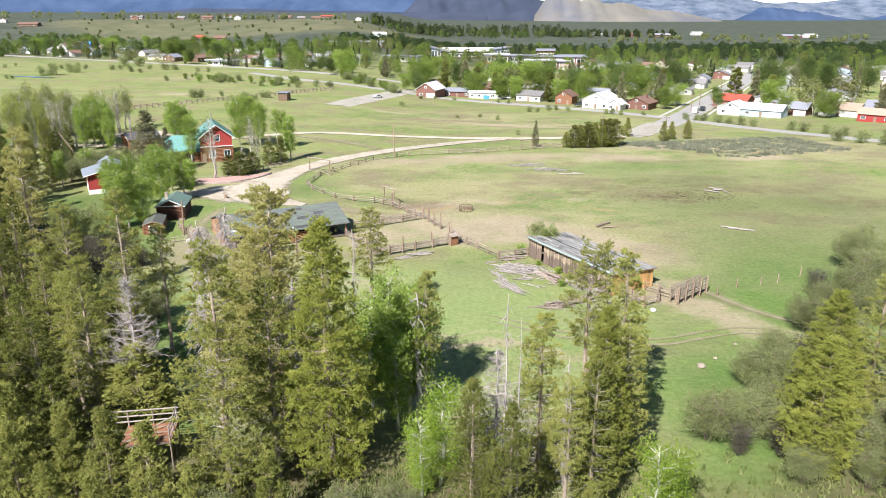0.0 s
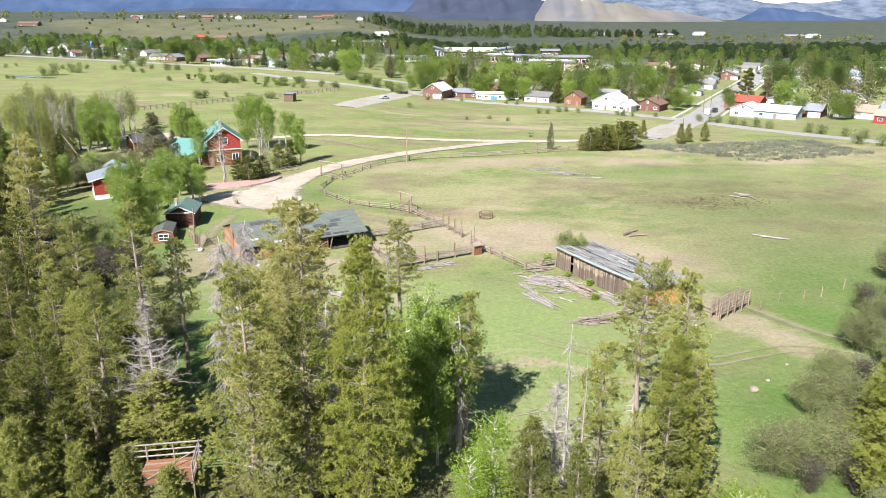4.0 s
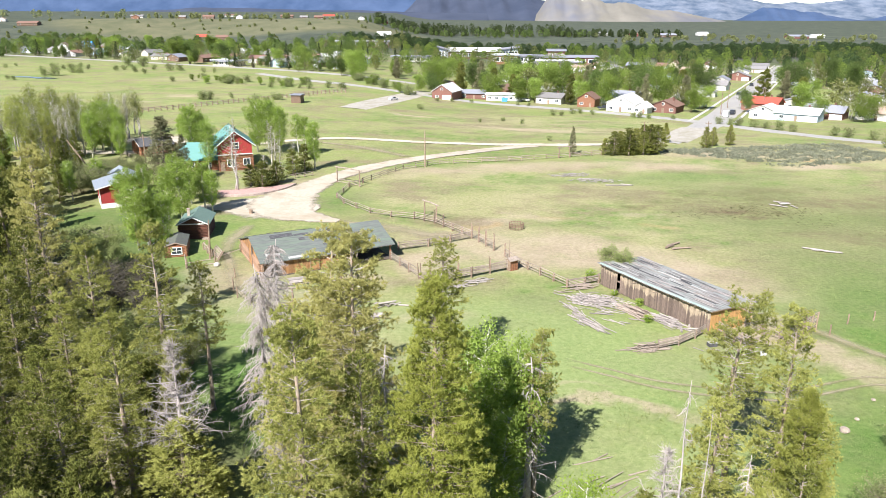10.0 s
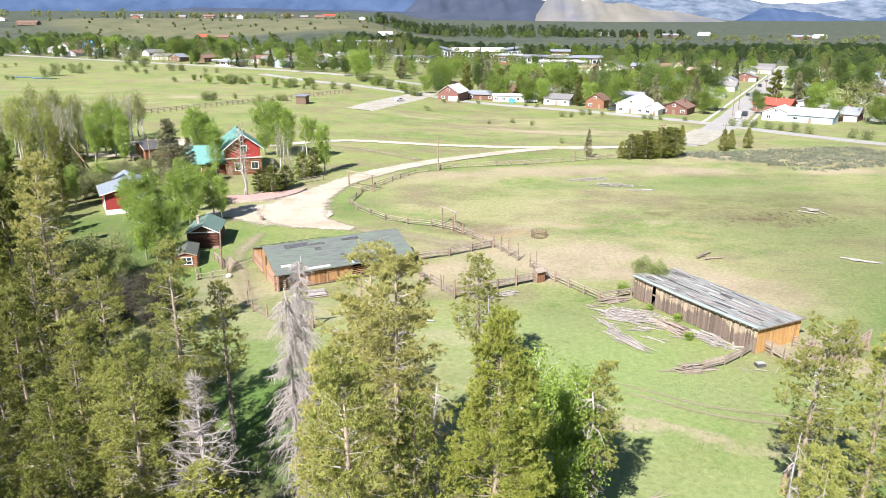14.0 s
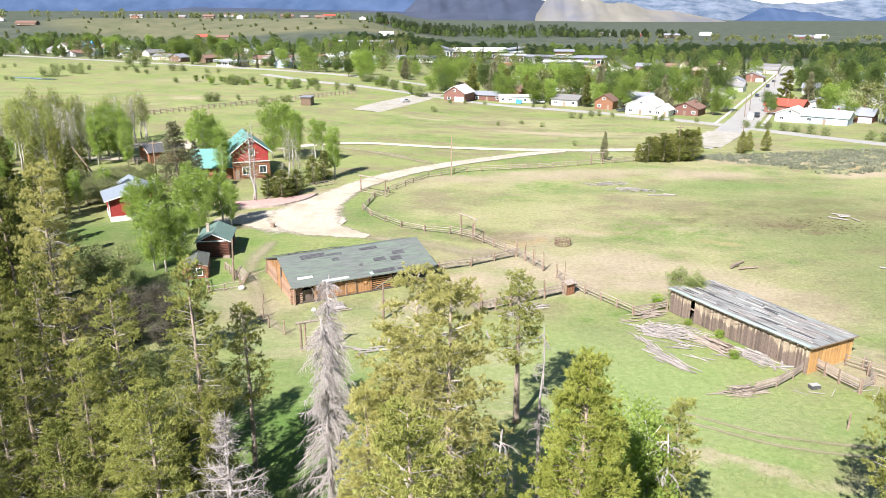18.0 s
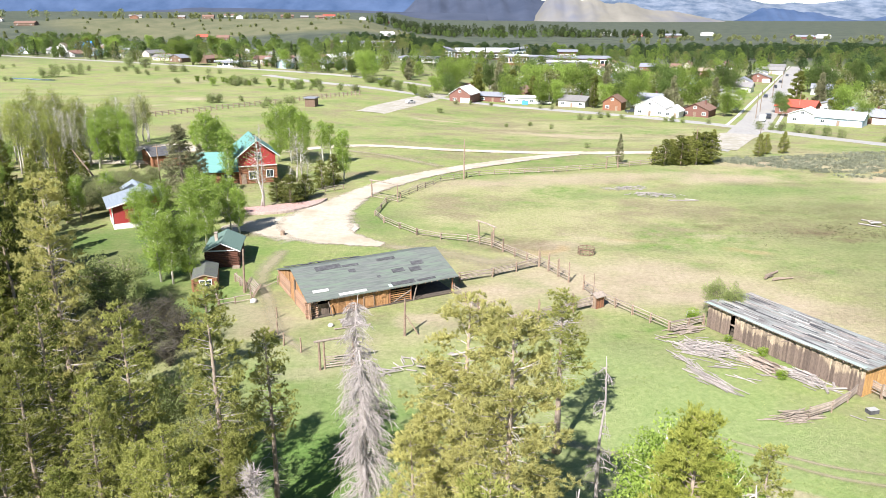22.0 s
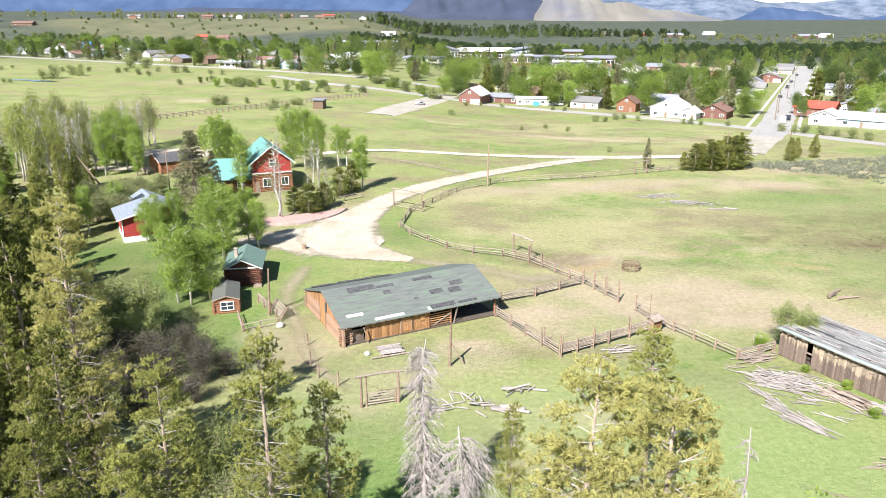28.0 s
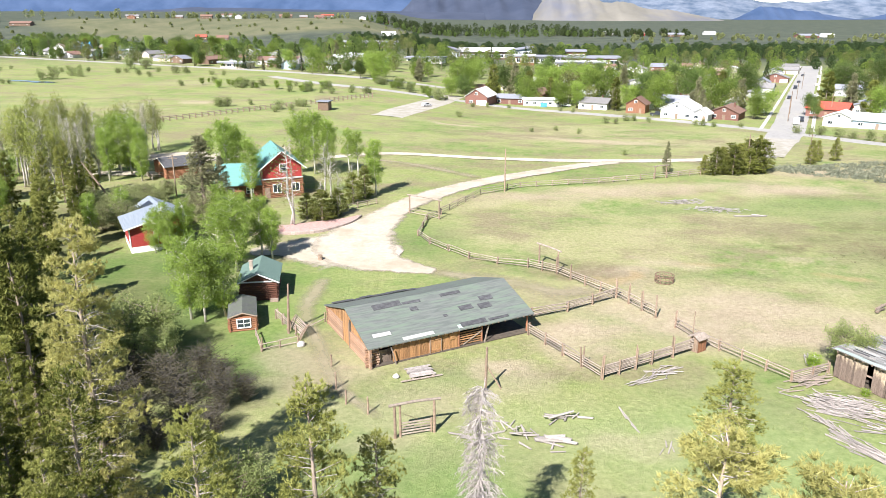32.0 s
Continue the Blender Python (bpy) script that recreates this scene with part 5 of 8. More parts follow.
# clump of evergreens by the county road
for x, y, h, turn in ((34.5, 204, 5.2, 0), (36.5, 202.5, 6.2, 60), (38.5, 204.0, 6.8, 120), (40.5, 202.6, 7.0, 180), (42.5, 204.5, 7.0, 240), (44.5, 203.4, 6.8, 20), (46.5, 205, 7.4, 300), (48.6, 205.5, 7.8, 90), (41, 206, 6.6, 10), (45.5, 207, 7.2, 150)):
    plant(PINES["young2" if turn % 40 else "young"], x, y, h * (0.8 + 0.3 * math.sin(7 * x) ** 2), 9, turn, "dense olive evergreen in a clump by the road", 1.8, "evergreen clump")
plant(PINES["spruce"], 26.0, 204.5, 7.5, 12, 10, "small thin spruce by the road", 0.8)
for x, y, h in ((57.8, 228.8, 6), (66, 218.1, 6), (69.5, 222.1, 5.5), (74.8, 223.4, 6)):
    plant(PINES["young"], x, y, h, 9, x * 9, "small olive pine by the street", 1.3)


# ---- ranch buildings ----
UNIT_LOG = Geo().tube((-0.5, 0, 0), (0.5, 0, 0), 1.0, 1.0, 8).mesh("log", RED_LOG)
UNIT_DARK_LOG = Geo().tube((-0.5, 0, 0), (0.5, 0, 0), 1.0, 1.0, 8).mesh("log", DARK_LOG)
UNIT_BARN_LOG = Geo().tube((-0.5, 0, 0), (0.5, 0, 0), 1.0, 1.0, 8).mesh("log", BARN_LOG)
UNIT = {}


def unit_box(material, name):
    key = (material.name, name)
    if key not in UNIT:
        UNIT[key] = Geo().box((0, 0, 0), (1, 1, 1)).mesh(name, material)
    return UNIT[key]


def slab(name, material, parent, c, s, rz=0.0, ry=0.0, rx=0.0):
    return shared(name, unit_box(material, name), parent, pose(*c, rx, ry, rz) @ Matrix.Diagonal((*s, 1)))


def log_wall(parent, a, b, z0, z1, r=0.11, material=None):
    """Stacked round logs from a to b, ends proud at the corners."""
    ax, ay = a
    bx, by = b
    ln, ang = math.hypot(bx - ax, by - ay), math.degrees(math.atan2(by - ay, bx - ax))
    k = int((z1 - z0) / (2 * r))
    for i in range(k):
        ob = shared("log", material or UNIT_LOG, parent, pose((ax + bx) / 2, (ay + by) / 2, z0 + r + i * (z1 - z0) / k, 0, 0, ang) @ Matrix.Diagonal((ln + 0.35 + 0.25 * ((i * 7) % 5) / 5, r * 1.04, r * 1.04, 1)))


def board_wall(parent, a, b, h0, h1, material, width=0.22, z=0.0, gap=None, name="board", ragged=0.05, thick=0.04):
    """Upright boards from a to b, top sloping from h0 to h1, with an opening where gap says so."""
    ax, ay = a
    bx, by = b
    ln, ang = math.hypot(bx - ax, by - ay), math.degrees(math.atan2(by - ay, bx - ax))
    n = max(1, round(ln / width))
    r = np.random.default_rng(int(1000 * ln) + n)
    for i in range(n):
        s = (i + 0.5) / n
        if gap and gap[0] < s < gap[1]:
            continue
        h = h0 + (h1 - h0) * s - ragged * r.random()
        lo = z + ragged * r.random() * 0.6
        off = 0.02 * (i % 2)
        nx, ny = -(by - ay) / ln, (bx - ax) / ln
        slab(name, material, parent, (ax + (bx - ax) * s - nx * off, ay + (by - ay) * s - ny * off, (lo + h) / 2), (ln / n * 0.97, thick, h - lo), ang, ry=r.normal(0, 0.5))


def roof_slope(name, material, parent, x0, x1, y0, z0, y1, z1, thick=0.12, sag=0.06):
    """A roof slope from the eave (y0, z0) to the ridge (y1, z1), with a little sag."""
    g = Geo()
    n, m = 14, 5
    for top in (1, 0):
        for j in range(m + 1):
            for i in range(n + 1):
                s, t = i / n, j / m
                dip = sag * math.sin(math.pi * s) + 0.03 * noise.noise(Vector((s * 5, t * 4, x0)))
                g.v.append((x0 + (x1 - x0) * s, y0 + (y1 - y0) * t, z0 + (z1 - z0) * t - dip - (0 if top else thick)))
    w, k = n + 1, (n + 1) * (m + 1)
    flip = y1 < y0
    for j in range(m):
        for i in range(n):
            a = j * w + i
            q = (a, a + 1, a + w + 1, a + w)
            g.f += [q[::-1] if flip else q, tuple(k + v for v in (q if flip else q[::-1]))]
    rim = [j * w for j in range(m + 1)] + [m * w + i for i in range(1, n + 1)] + [j * w + n for j in range(m - 1, -1, -1)] + [i for i in range(n - 1, 0, -1)]
    for a, b in zip(rim, rim[1:] + rim[:1]):
        g.f.append((a, b, k + b, k + a))
    return part(name, g, material, parent)


def build_barn():
    barn = thing("barn", -33.5, 108.5, 0, 27, "long red-brown log and board barn with patched grey roofing", "barn")
    L, W, E, R = 19.6, 12.9, 2.35, 4.35
    zr = lambda y: E + (R - E) * (1 - abs(y - W / 2) / (W / 2))
    part("floor", Geo().box((L / 2, W / 2, 0.06), (L, W, 0.12)), DARK_INSIDE, barn)
    # west gable: logs below, boards above, a doorway of darker boards
    # dark sheet behind the logs, coloured as the shade inside
    wall = part("gable_wall", Geo().box((0.16, W / 2, 1.0), (0.05, W - 0.2, 2.0)), DARK_INSIDE, barn)
    log_wall(barn, (0, 0), (0, 5.6), 0, 2.3, 0.135, UNIT_BARN_LOG)
    log_wall(barn, (0, 8.0), (0, W), 0, 2.3, 0.135, UNIT_BARN_LOG)
    board_wall(barn, (-0.02, 5.6), (-0.02, 8.0), zr(5.6), zr(8.0) - 0.1, BARN_WOOD, 0.3)
    board_wall(barn, (-0.06, 0.3), (-0.06, 5.6), 2.4, zr(5.6) - 0.08, BARN_WOOD, 0.26, 2.1)
    board_wall(barn, (-0.06, 8.0), (-0.06, W - 0.3), zr(8.0) - 0.08, 2.4, BARN_WOOD, 0.26, 2.1)
    # slab in the dark inside tone, high in the gable
    slab("loft_door", DARK_INSIDE, barn, (-0.13, 5.3, 2.75), (0.05, 0.5, 1.3))
    slab("door_post", POST_WOOD, barn, (-0.12, 5.6, 1.5), (0.16, 0.16, 3.0))
    # north, east and the closed half of the south side
    log_wall(barn, (0, W), (L, W), 0, 2.3, 0.14, UNIT_BARN_LOG)
    log_wall(barn, (L, 6.5), (L, W), 0, 2.3, 0.14, UNIT_BARN_LOG)
    board_wall(barn, (L, 6.4), (L, W), R - 0.1, E, BARN_WOOD, 0.35, 2.2)
    board_wall(barn, (L, 0.6), (L, 6.4), E, R - 0.1, BARN_WOOD, 0.35, 2.2)
    board_wall(barn, (2.6, 0.25), (10.4, 0.25), 2.28, 2.28, BARN_WOOD, 0.2, 0.02)
    board_wall(barn, (0.3, 0.6), (2.6, 0.6), 1.5, 1.6, GREY_WOOD, 0.25)
    log_wall(barn, (-0.2, 0.35), (0.9, 0.35), 0, 2.3, 0.135, UNIT_BARN_LOG)
    slab("corner_post", POST_WOOD, barn, (0.02, -0.12, 1.1), (0.2, 0.2, 2.2))
    door = slab("barn_door", BARN_WOOD, barn, (7.6, 0.16, 0.98), (1.25, 0.07, 1.9))
    for z in (0.35, 1.65):
        slab("door_batten", BARN_WOOD, barn, (7.6, 0.09, z), (1.25, 0.05, 0.16))
    slab("door_frame", POST_WOOD, barn, (6.93, 0.13, 1.02), (0.1, 0.12, 2.04))
    slab("door_frame", POST_WOOD, barn, (8.27, 0.13, 1.02), (0.1, 0.12, 2.04))
    slab("shutter", BARN_WOOD, barn, (9.6, 0.16, 1.55), (0.6, 0.06, 0.7))
    # open bays with posts and a slatted gate
    for x, y in ((10.5, 0.3), (13.4, 0.3), (L - 0.2, 0.3), (13.4, 6.4), (10.5, 6.4), (6.0, 6.4)):
        shared("post", Geo().tube((0, 0, 0), (0, 0, 1), 0.13, 0.11, 8).mesh("post", RED_LOG), barn, pose(x, y, 0) @ Matrix.Diagonal((1, 1, zr(y) - 0.12, 1)))
    for k in range(6):
        slab("gate_bar", BARN_WOOD, barn, (11.95, 0.3, 0.3 + 0.27 * k), (2.8, 0.05, 0.13))
    slab("gate_brace", RAIL_WOOD, barn, (12.2, 0.2, 0.85), (2.7, 0.05, 0.12), ry=-27)
    slab("leaning_pole", RAIL_WOOD, barn, (13.9, 0.05, 1.1), (0.12, 0.12, 2.3), ry=14)
    slab("leaning_pole", RAIL_WOOD, barn, (2.5, -0.3, 1.0), (0.1, 0.1, 2.1), ry=-14)
    slab("eave_beam", BARN_WOOD, barn, (L / 2, 0.3, 2.2), (L, 0.18, 0.2))
    slab("ridge_beam", BARN_WOOD, barn, (L / 2, W / 2, R - 0.3), (L, 0.2, 0.24))
    for k in range(5):
        slab("inner_rail", RAIL_WOOD, barn, (16.6, 5.2, 0.35 + 0.35 * k), (5.8, 0.08, 0.12))
    for i in range(24):
        slab("rafter_end", POST_WOOD, barn, (0.3 + i * (L - 0.5) / 23, 0.0, E - 0.06), (0.1, 0.6, 0.12), rx=17)
    roof_slope("roof", BARN_ROOF, barn, -0.3, L + 0.4, -0.25, E + 0.03, W / 2, R + 0.12)
    roof_slope("roof", BARN_ROOF, barn, -0.35, L + 0.5, W + 0.45, E - 0.02, W / 2 + 0.003, R + 0.12)
    slope = math.degrees(math.atan2(R - E + 0.17, W / 2 + 0.55))
    zs = lambda y: E - 0.05 + (y + 0.55) * (R - E + 0.17) / (W / 2 + 0.55)
    for x, y, sx, sy, m in ((4.3, 5.6, 3.4, 0.9, TAR_PAPER), (7.2, 5.4, 2.2, 0.45, TAR_PAPER), (12.2, 5.6, 2.6, 0.5, TAR_PAPER), (12.8, 2.9, 1.7, 0.8, TAR_PAPER), (15.1, 2.6, 1.6, 0.9, TAR_PAPER), (15.9, 3.8, 1.7, 0.8, TAR_PAPER), (12.4, 0.4, 3.2, 0.7, TAR_PAPER),
                            (7.0, 4.3, 0.9, 0.6, TAR_PAPER), (9.9, 2.3, 0.5, 0.4, TAR_PAPER), (1.9, 1.35, 2.0, 0.55, PATCH_WHITE), (5.6, 0.15, 3.6, 0.5, PATCH_WHITE), (10.6, 0.2, 0.5, 0.6, SHED_EDGE), (15.6, 0.3, 2.6, 0.4, TAR_PAPER)):
        mid = Geo().box((0, 0, 0), (sx, sy, 0.03))
        ob = part("roof_patch", mid, m, barn)
        ob.matrix_basis = pose(x, y, zs(y) + 0.03 - 0.06 * math.sin(math.pi * (x + 0.35) / (L + 0.85)), slope, 0, (x * 37 % 7 - 3) * 0.6)
    # torn tar paper along the back eave
    for k in range(9):
        y = W - 0.3 - 0.1 * (k % 3)
        ob = part("torn_paper", Geo().box((0, 0, 0), (1.5, 1.1, 0.03)), TAR_PAPER, barn)
        ob.matrix_basis = pose(1.2 + 1.15 * k, y, E + 0.32 + 0.04 * (k % 2), -slope + 3, 0, (k * 31 % 9) - 4)


def build_open_shed():
    shed = thing("shed", 13.2, 106.4, 0, -61, "long weathered board shed with a worn streaked roof", "shed")
    L, W, F, B = 18.8, 7.2, 3.0, 2.65
    part("floor", Geo().box((L / 2, W / 2, 0.05), (L - 0.3, W - 0.3, 0.1)), DARK_INSIDE, shed)
    board_wall(shed, (0, 0), (L, 0), F, F, SHED_BOARDS, 0.2, 0, (0.165, 0.2), ragged=0.22)
    board_wall(shed, (L, 0), (L, W), F, B, ORANGE_WOOD, 0.26, ragged=0.12)
    board_wall(shed, (0, W), (0, 0), B, F, GREY_WOOD, 0.25)
    board_wall(shed, (L, W), (0, W), B, B, GREY_WOOD, 0.25)
    for k in range(22):
        slab("rafter", POST_WOOD, shed, (0.3 + k * (L - 0.6) / 21, W / 2 - 0.15, (F + B) / 2 - 0.02), (0.1, W + 0.75, 0.14), rx=-math.degrees(math.atan2(F - B, W)))
    slab("girt", GREY_WOOD, shed, (L / 2, 0.15, 1.5), (L, 0.12, 0.16))
    for k in range(3):
        slab("brace", GREY_WOOD, shed, (6.6 + 1.9 * k, -0.08, 2.45), (1.5, 0.06, 0.1), ry=-24)
    roof_slope("roof", SHED_ROOF, shed, -0.35, L + 0.4, -0.5, F + 0.2, W + 0.4, B + 0.14, 0.08, 0.1)
    r = np.random.default_rng(5)
    # long curled sheets over the roof, some bare and pale, some dark
    for k in range(64):
        x, y = r.uniform(0.8, L - 0.8), r.uniform(0.4, W - 0.1)
        z = F + 0.2 + (y + 0.5) * (B - F - 0.06) / (W + 0.9) - 0.1 * math.sin(math.pi * (x + 0.35) / (L + 0.75))
        ob = part("roof_sheet", Geo().box((0, 0, 0), (r.uniform(1.4, 4.4), r.uniform(0.12, 0.3), 0.02)), (PALE_WOOD, PATCH_WHITE, TAR_PAPER, PALE_WOOD)[k % 4], shed)
        ob.matrix_basis = pose(min(max(x, 1.9), L - 1.9), y, z + 0.02 + 0.0008 * k, -2.3, 0, r.normal(0, 2.0))
    for k in range(7):
        slab("roof_edge", SHED_EDGE, shed, (1.3 + 2.7 * k, -0.25, F + 0.215 - 0.1 * math.sin(math.pi * (1.6 + 2.7 * k) / (L + 0.75))), (2.68, 0.5, 0.03), rx=-2.3)
    slab("fascia", POST_WOOD, shed, (L + 0.38, W / 2 - 0.05, (F + B) / 2 + 0.1), (0.05, W + 0.9, 0.12), rx=-2.3)


def log_house(name, x, y, rz, w, d, h, rise, label, category, wall_logs=True, roof=GREEN_ROOF, overhang=0.45, material=None, base=0.0, logs=None, trim=None):
    """A small gabled building, its front gable along local x at y = 0."""
    root = thing(name, x, y, 0, rz, label, category)
    material = material or RED_LOG
    if base:
        part("foundation", Geo().box((0, d / 2, base / 2), (w + 0.1, d + 0.1, base)), WHITE_PAINT, root, "white-painted foundation")
    g = Geo().prism([(-w / 2, base), (w / 2, base), (w / 2, h), (0, h + rise), (-w / 2, h)], 0.05, d - 0.05)
    part("wall", g, material, root)
    if wall_logs:
        for a, b in (((-w / 2, 0), (w / 2, 0)), ((-w / 2, 0), (-w / 2, d)), ((w / 2, 0), (w / 2, d))):
            log_wall(root, a, b, base, h, 0.12, logs)
    sl = rise / (w / 2)
    for s in (-1, 1):
        o = overhang
        roof_part = Geo()
        xs, ze, zp = s * (w / 2 + o), h - sl * o + 0.12, h + rise + 0.14
        vs = [(0, -o, zp), (xs, -o, ze), (xs, d + o, ze), (0, d + o, zp)]
        vs += [(a, b, c - 0.1) for a, b, c in vs]
        fs = [(0, 1, 2, 3), (7, 6, 5, 4), (0, 4, 5, 1), (1, 5, 6, 2), (2, 6, 7, 3), (3, 7, 4, 0)]
        roof_part.add(vs, fs if s < 0 else [f[::-1] for f in fs])
        part("roof", roof_part, roof, root)
        ang = math.degrees(math.atan2(zp - ze, w / 2 + o))
        slab("bargeboard", trim or WHITE_PAINT, root, (xs / 2, -o - 0.03, (zp + ze) / 2 - 0.06), (math.hypot(w / 2 + o, zp - ze), 0.05, 0.14), ry=s * ang)
    return root


def window(parent, x, y, z, w, h, panes=(2, 2), frame_material=None, ry=0.0, side=False):
    """Frame, panes and bars, proud of the wall; local front is -y."""
    fm = frame_material or WHITE_PAINT
    win = new("window")
    win.parent = parent
    win.matrix_basis = pose(x, y, z, 0, 0, 90 if side else 0)
    t = 0.11
    for dx, dz, sx, sz in ((0, h / 2, w + t, t), (0, -h / 2, w + t, t), (-w / 2, 0, t, h - t), (w / 2, 0, t, h - t)):
        slab("frame", fm, win, (dx, 0, dz), (sx, 0.09, sz))
    for i in range(1, panes[0]):
        slab("bar", fm, win, (-w / 2 + w * i / panes[0], -0.005, 0), (0.07, 0.07, h - t))
    for j in range(1, panes[1]):
        slab("bar", fm, win, (0, -0.008, -h / 2 + h * j / panes[1]), (w - t, 0.06, 0.07))
    slab("pane", GLASS, win, (0, 0.02, 0), (w - 0.05, 0.02, h - 0.05))
    return win


def build_cabin():
    c = log_house("cabin", -49.2, 127.4, 8, 4.4, 6.6, 2.6, 1.05, "small dark red-brown cabin with green shingles and white trim", "cabin", material=DARK_LOG, logs=UNIT_DARK_LOG)
    part("fascia", Geo().box((0, -0.1, 2.55), (4.6, 0.08, 0.16)), WHITE_PAINT, c)
    part("attic_vent", Geo().prism([(-1.3, 2.68), (1.3, 2.68), (0, 3.3)], -0.06, 0.0), DARK_LOG, c)
    chimney = part("chimney", Geo().box((-1.0, 2.6, 3.75), (0.42, 0.42, 1.5)).box((-1.0, 2.6, 4.52), (0.52, 0.52, 0.1)), STONE, c, "pale stone chimney")
    part("porch_step", Geo().box((1.9, -0.4, 0.15), (1.0, 0.8, 0.3)), GREY_WOOD, c)
    part("lamp_bracket", Geo().box((2.35, 0.2, 1.9), (0.25, 0.08, 0.08)), WHITE_PAINT, c)
    h = log_house("log_hut", -48.9, 118.1, 14, 2.9, 5.6, 1.75, 0.45, "tiny log hut with a white window and dark mossy roof", "hut", roof=OLD_ROOF, overhang=0.2, trim=GREY_WOOD)
    window(h, 0.1, -0.17, 1.0, 1.5, 1.05)


def build_red_shed():
    s = thing("red_shed", -72.9, 146.6, 0, 28, "red shed on a white foundation with galvanised roof", "shed")
    L, W, F, E, A, R = 8.2, 7.6, 0.95, 4.0, 6.0, 5.5
    part("foundation", Geo().box((L / 2, W / 2, F / 2), (L + 0.06, W + 0.06, F)), WHITE_PAINT, s, "white-painted foundation")
    part("wall", Geo().prism([(0, F), (L, F), (L, E + 0.6), (A, R), (0, E)], 0, W), RED_PAINT, s)
    low = E - 0.8 * (R - E) / A
    for name, x0, z0, x1, z1 in (("roof", -0.8, low, A, R), ("roof", A + 0.003, R, L + 0.7, E + 0.3)):
        part(name, Geo().prism([(x0, z0 + 0.06), (x1, z1 + 0.06), (x1, z1 + 0.16), (x0, z0 + 0.16)], -0.6, W + 0.5), TIN_ROOF, s)
    ang = math.degrees(math.atan2(R - low, A + 0.8))
    slab("bargeboard", WHITE_PAINT, s, (A / 2 - 0.4, -0.63, (low + R) / 2 + 0.04), (7.0, 0.05, 0.2), ry=-ang)
    slab("corner_board", WHITE_PAINT, s, (-0.03, -0.03, (F + E) / 2), (0.16, 0.16, E - F))
    slab("porch_post", WHITE_PAINT, s, (3.9, -0.5, 2.4), (0.16, 0.16, 4.8))
    for k in range(24):
        slab("clapboard", RED_PAINT, s, (3.5, -0.02, F + 0.06 + 0.12 * k), (6.8, 0.03, 0.1), rx=-6)
    lean = log_house("tin_roof_shed", -72.0, 157.0, 34, 6.5, 6.0, 3.4, 1.7, "grey shed with galvanised roof and dark skylight", "shed", False, TIN_ROOF, 0.4, GREY_WOOD)
    ob = part("skylight", Geo().box((0, 0, 0), (2.4, 2.8, 0.05)), CARS["dark"], lean)
    ob.matrix_basis = pose(-1.7, 2.4, 4.45, 0, -27.6, 0)


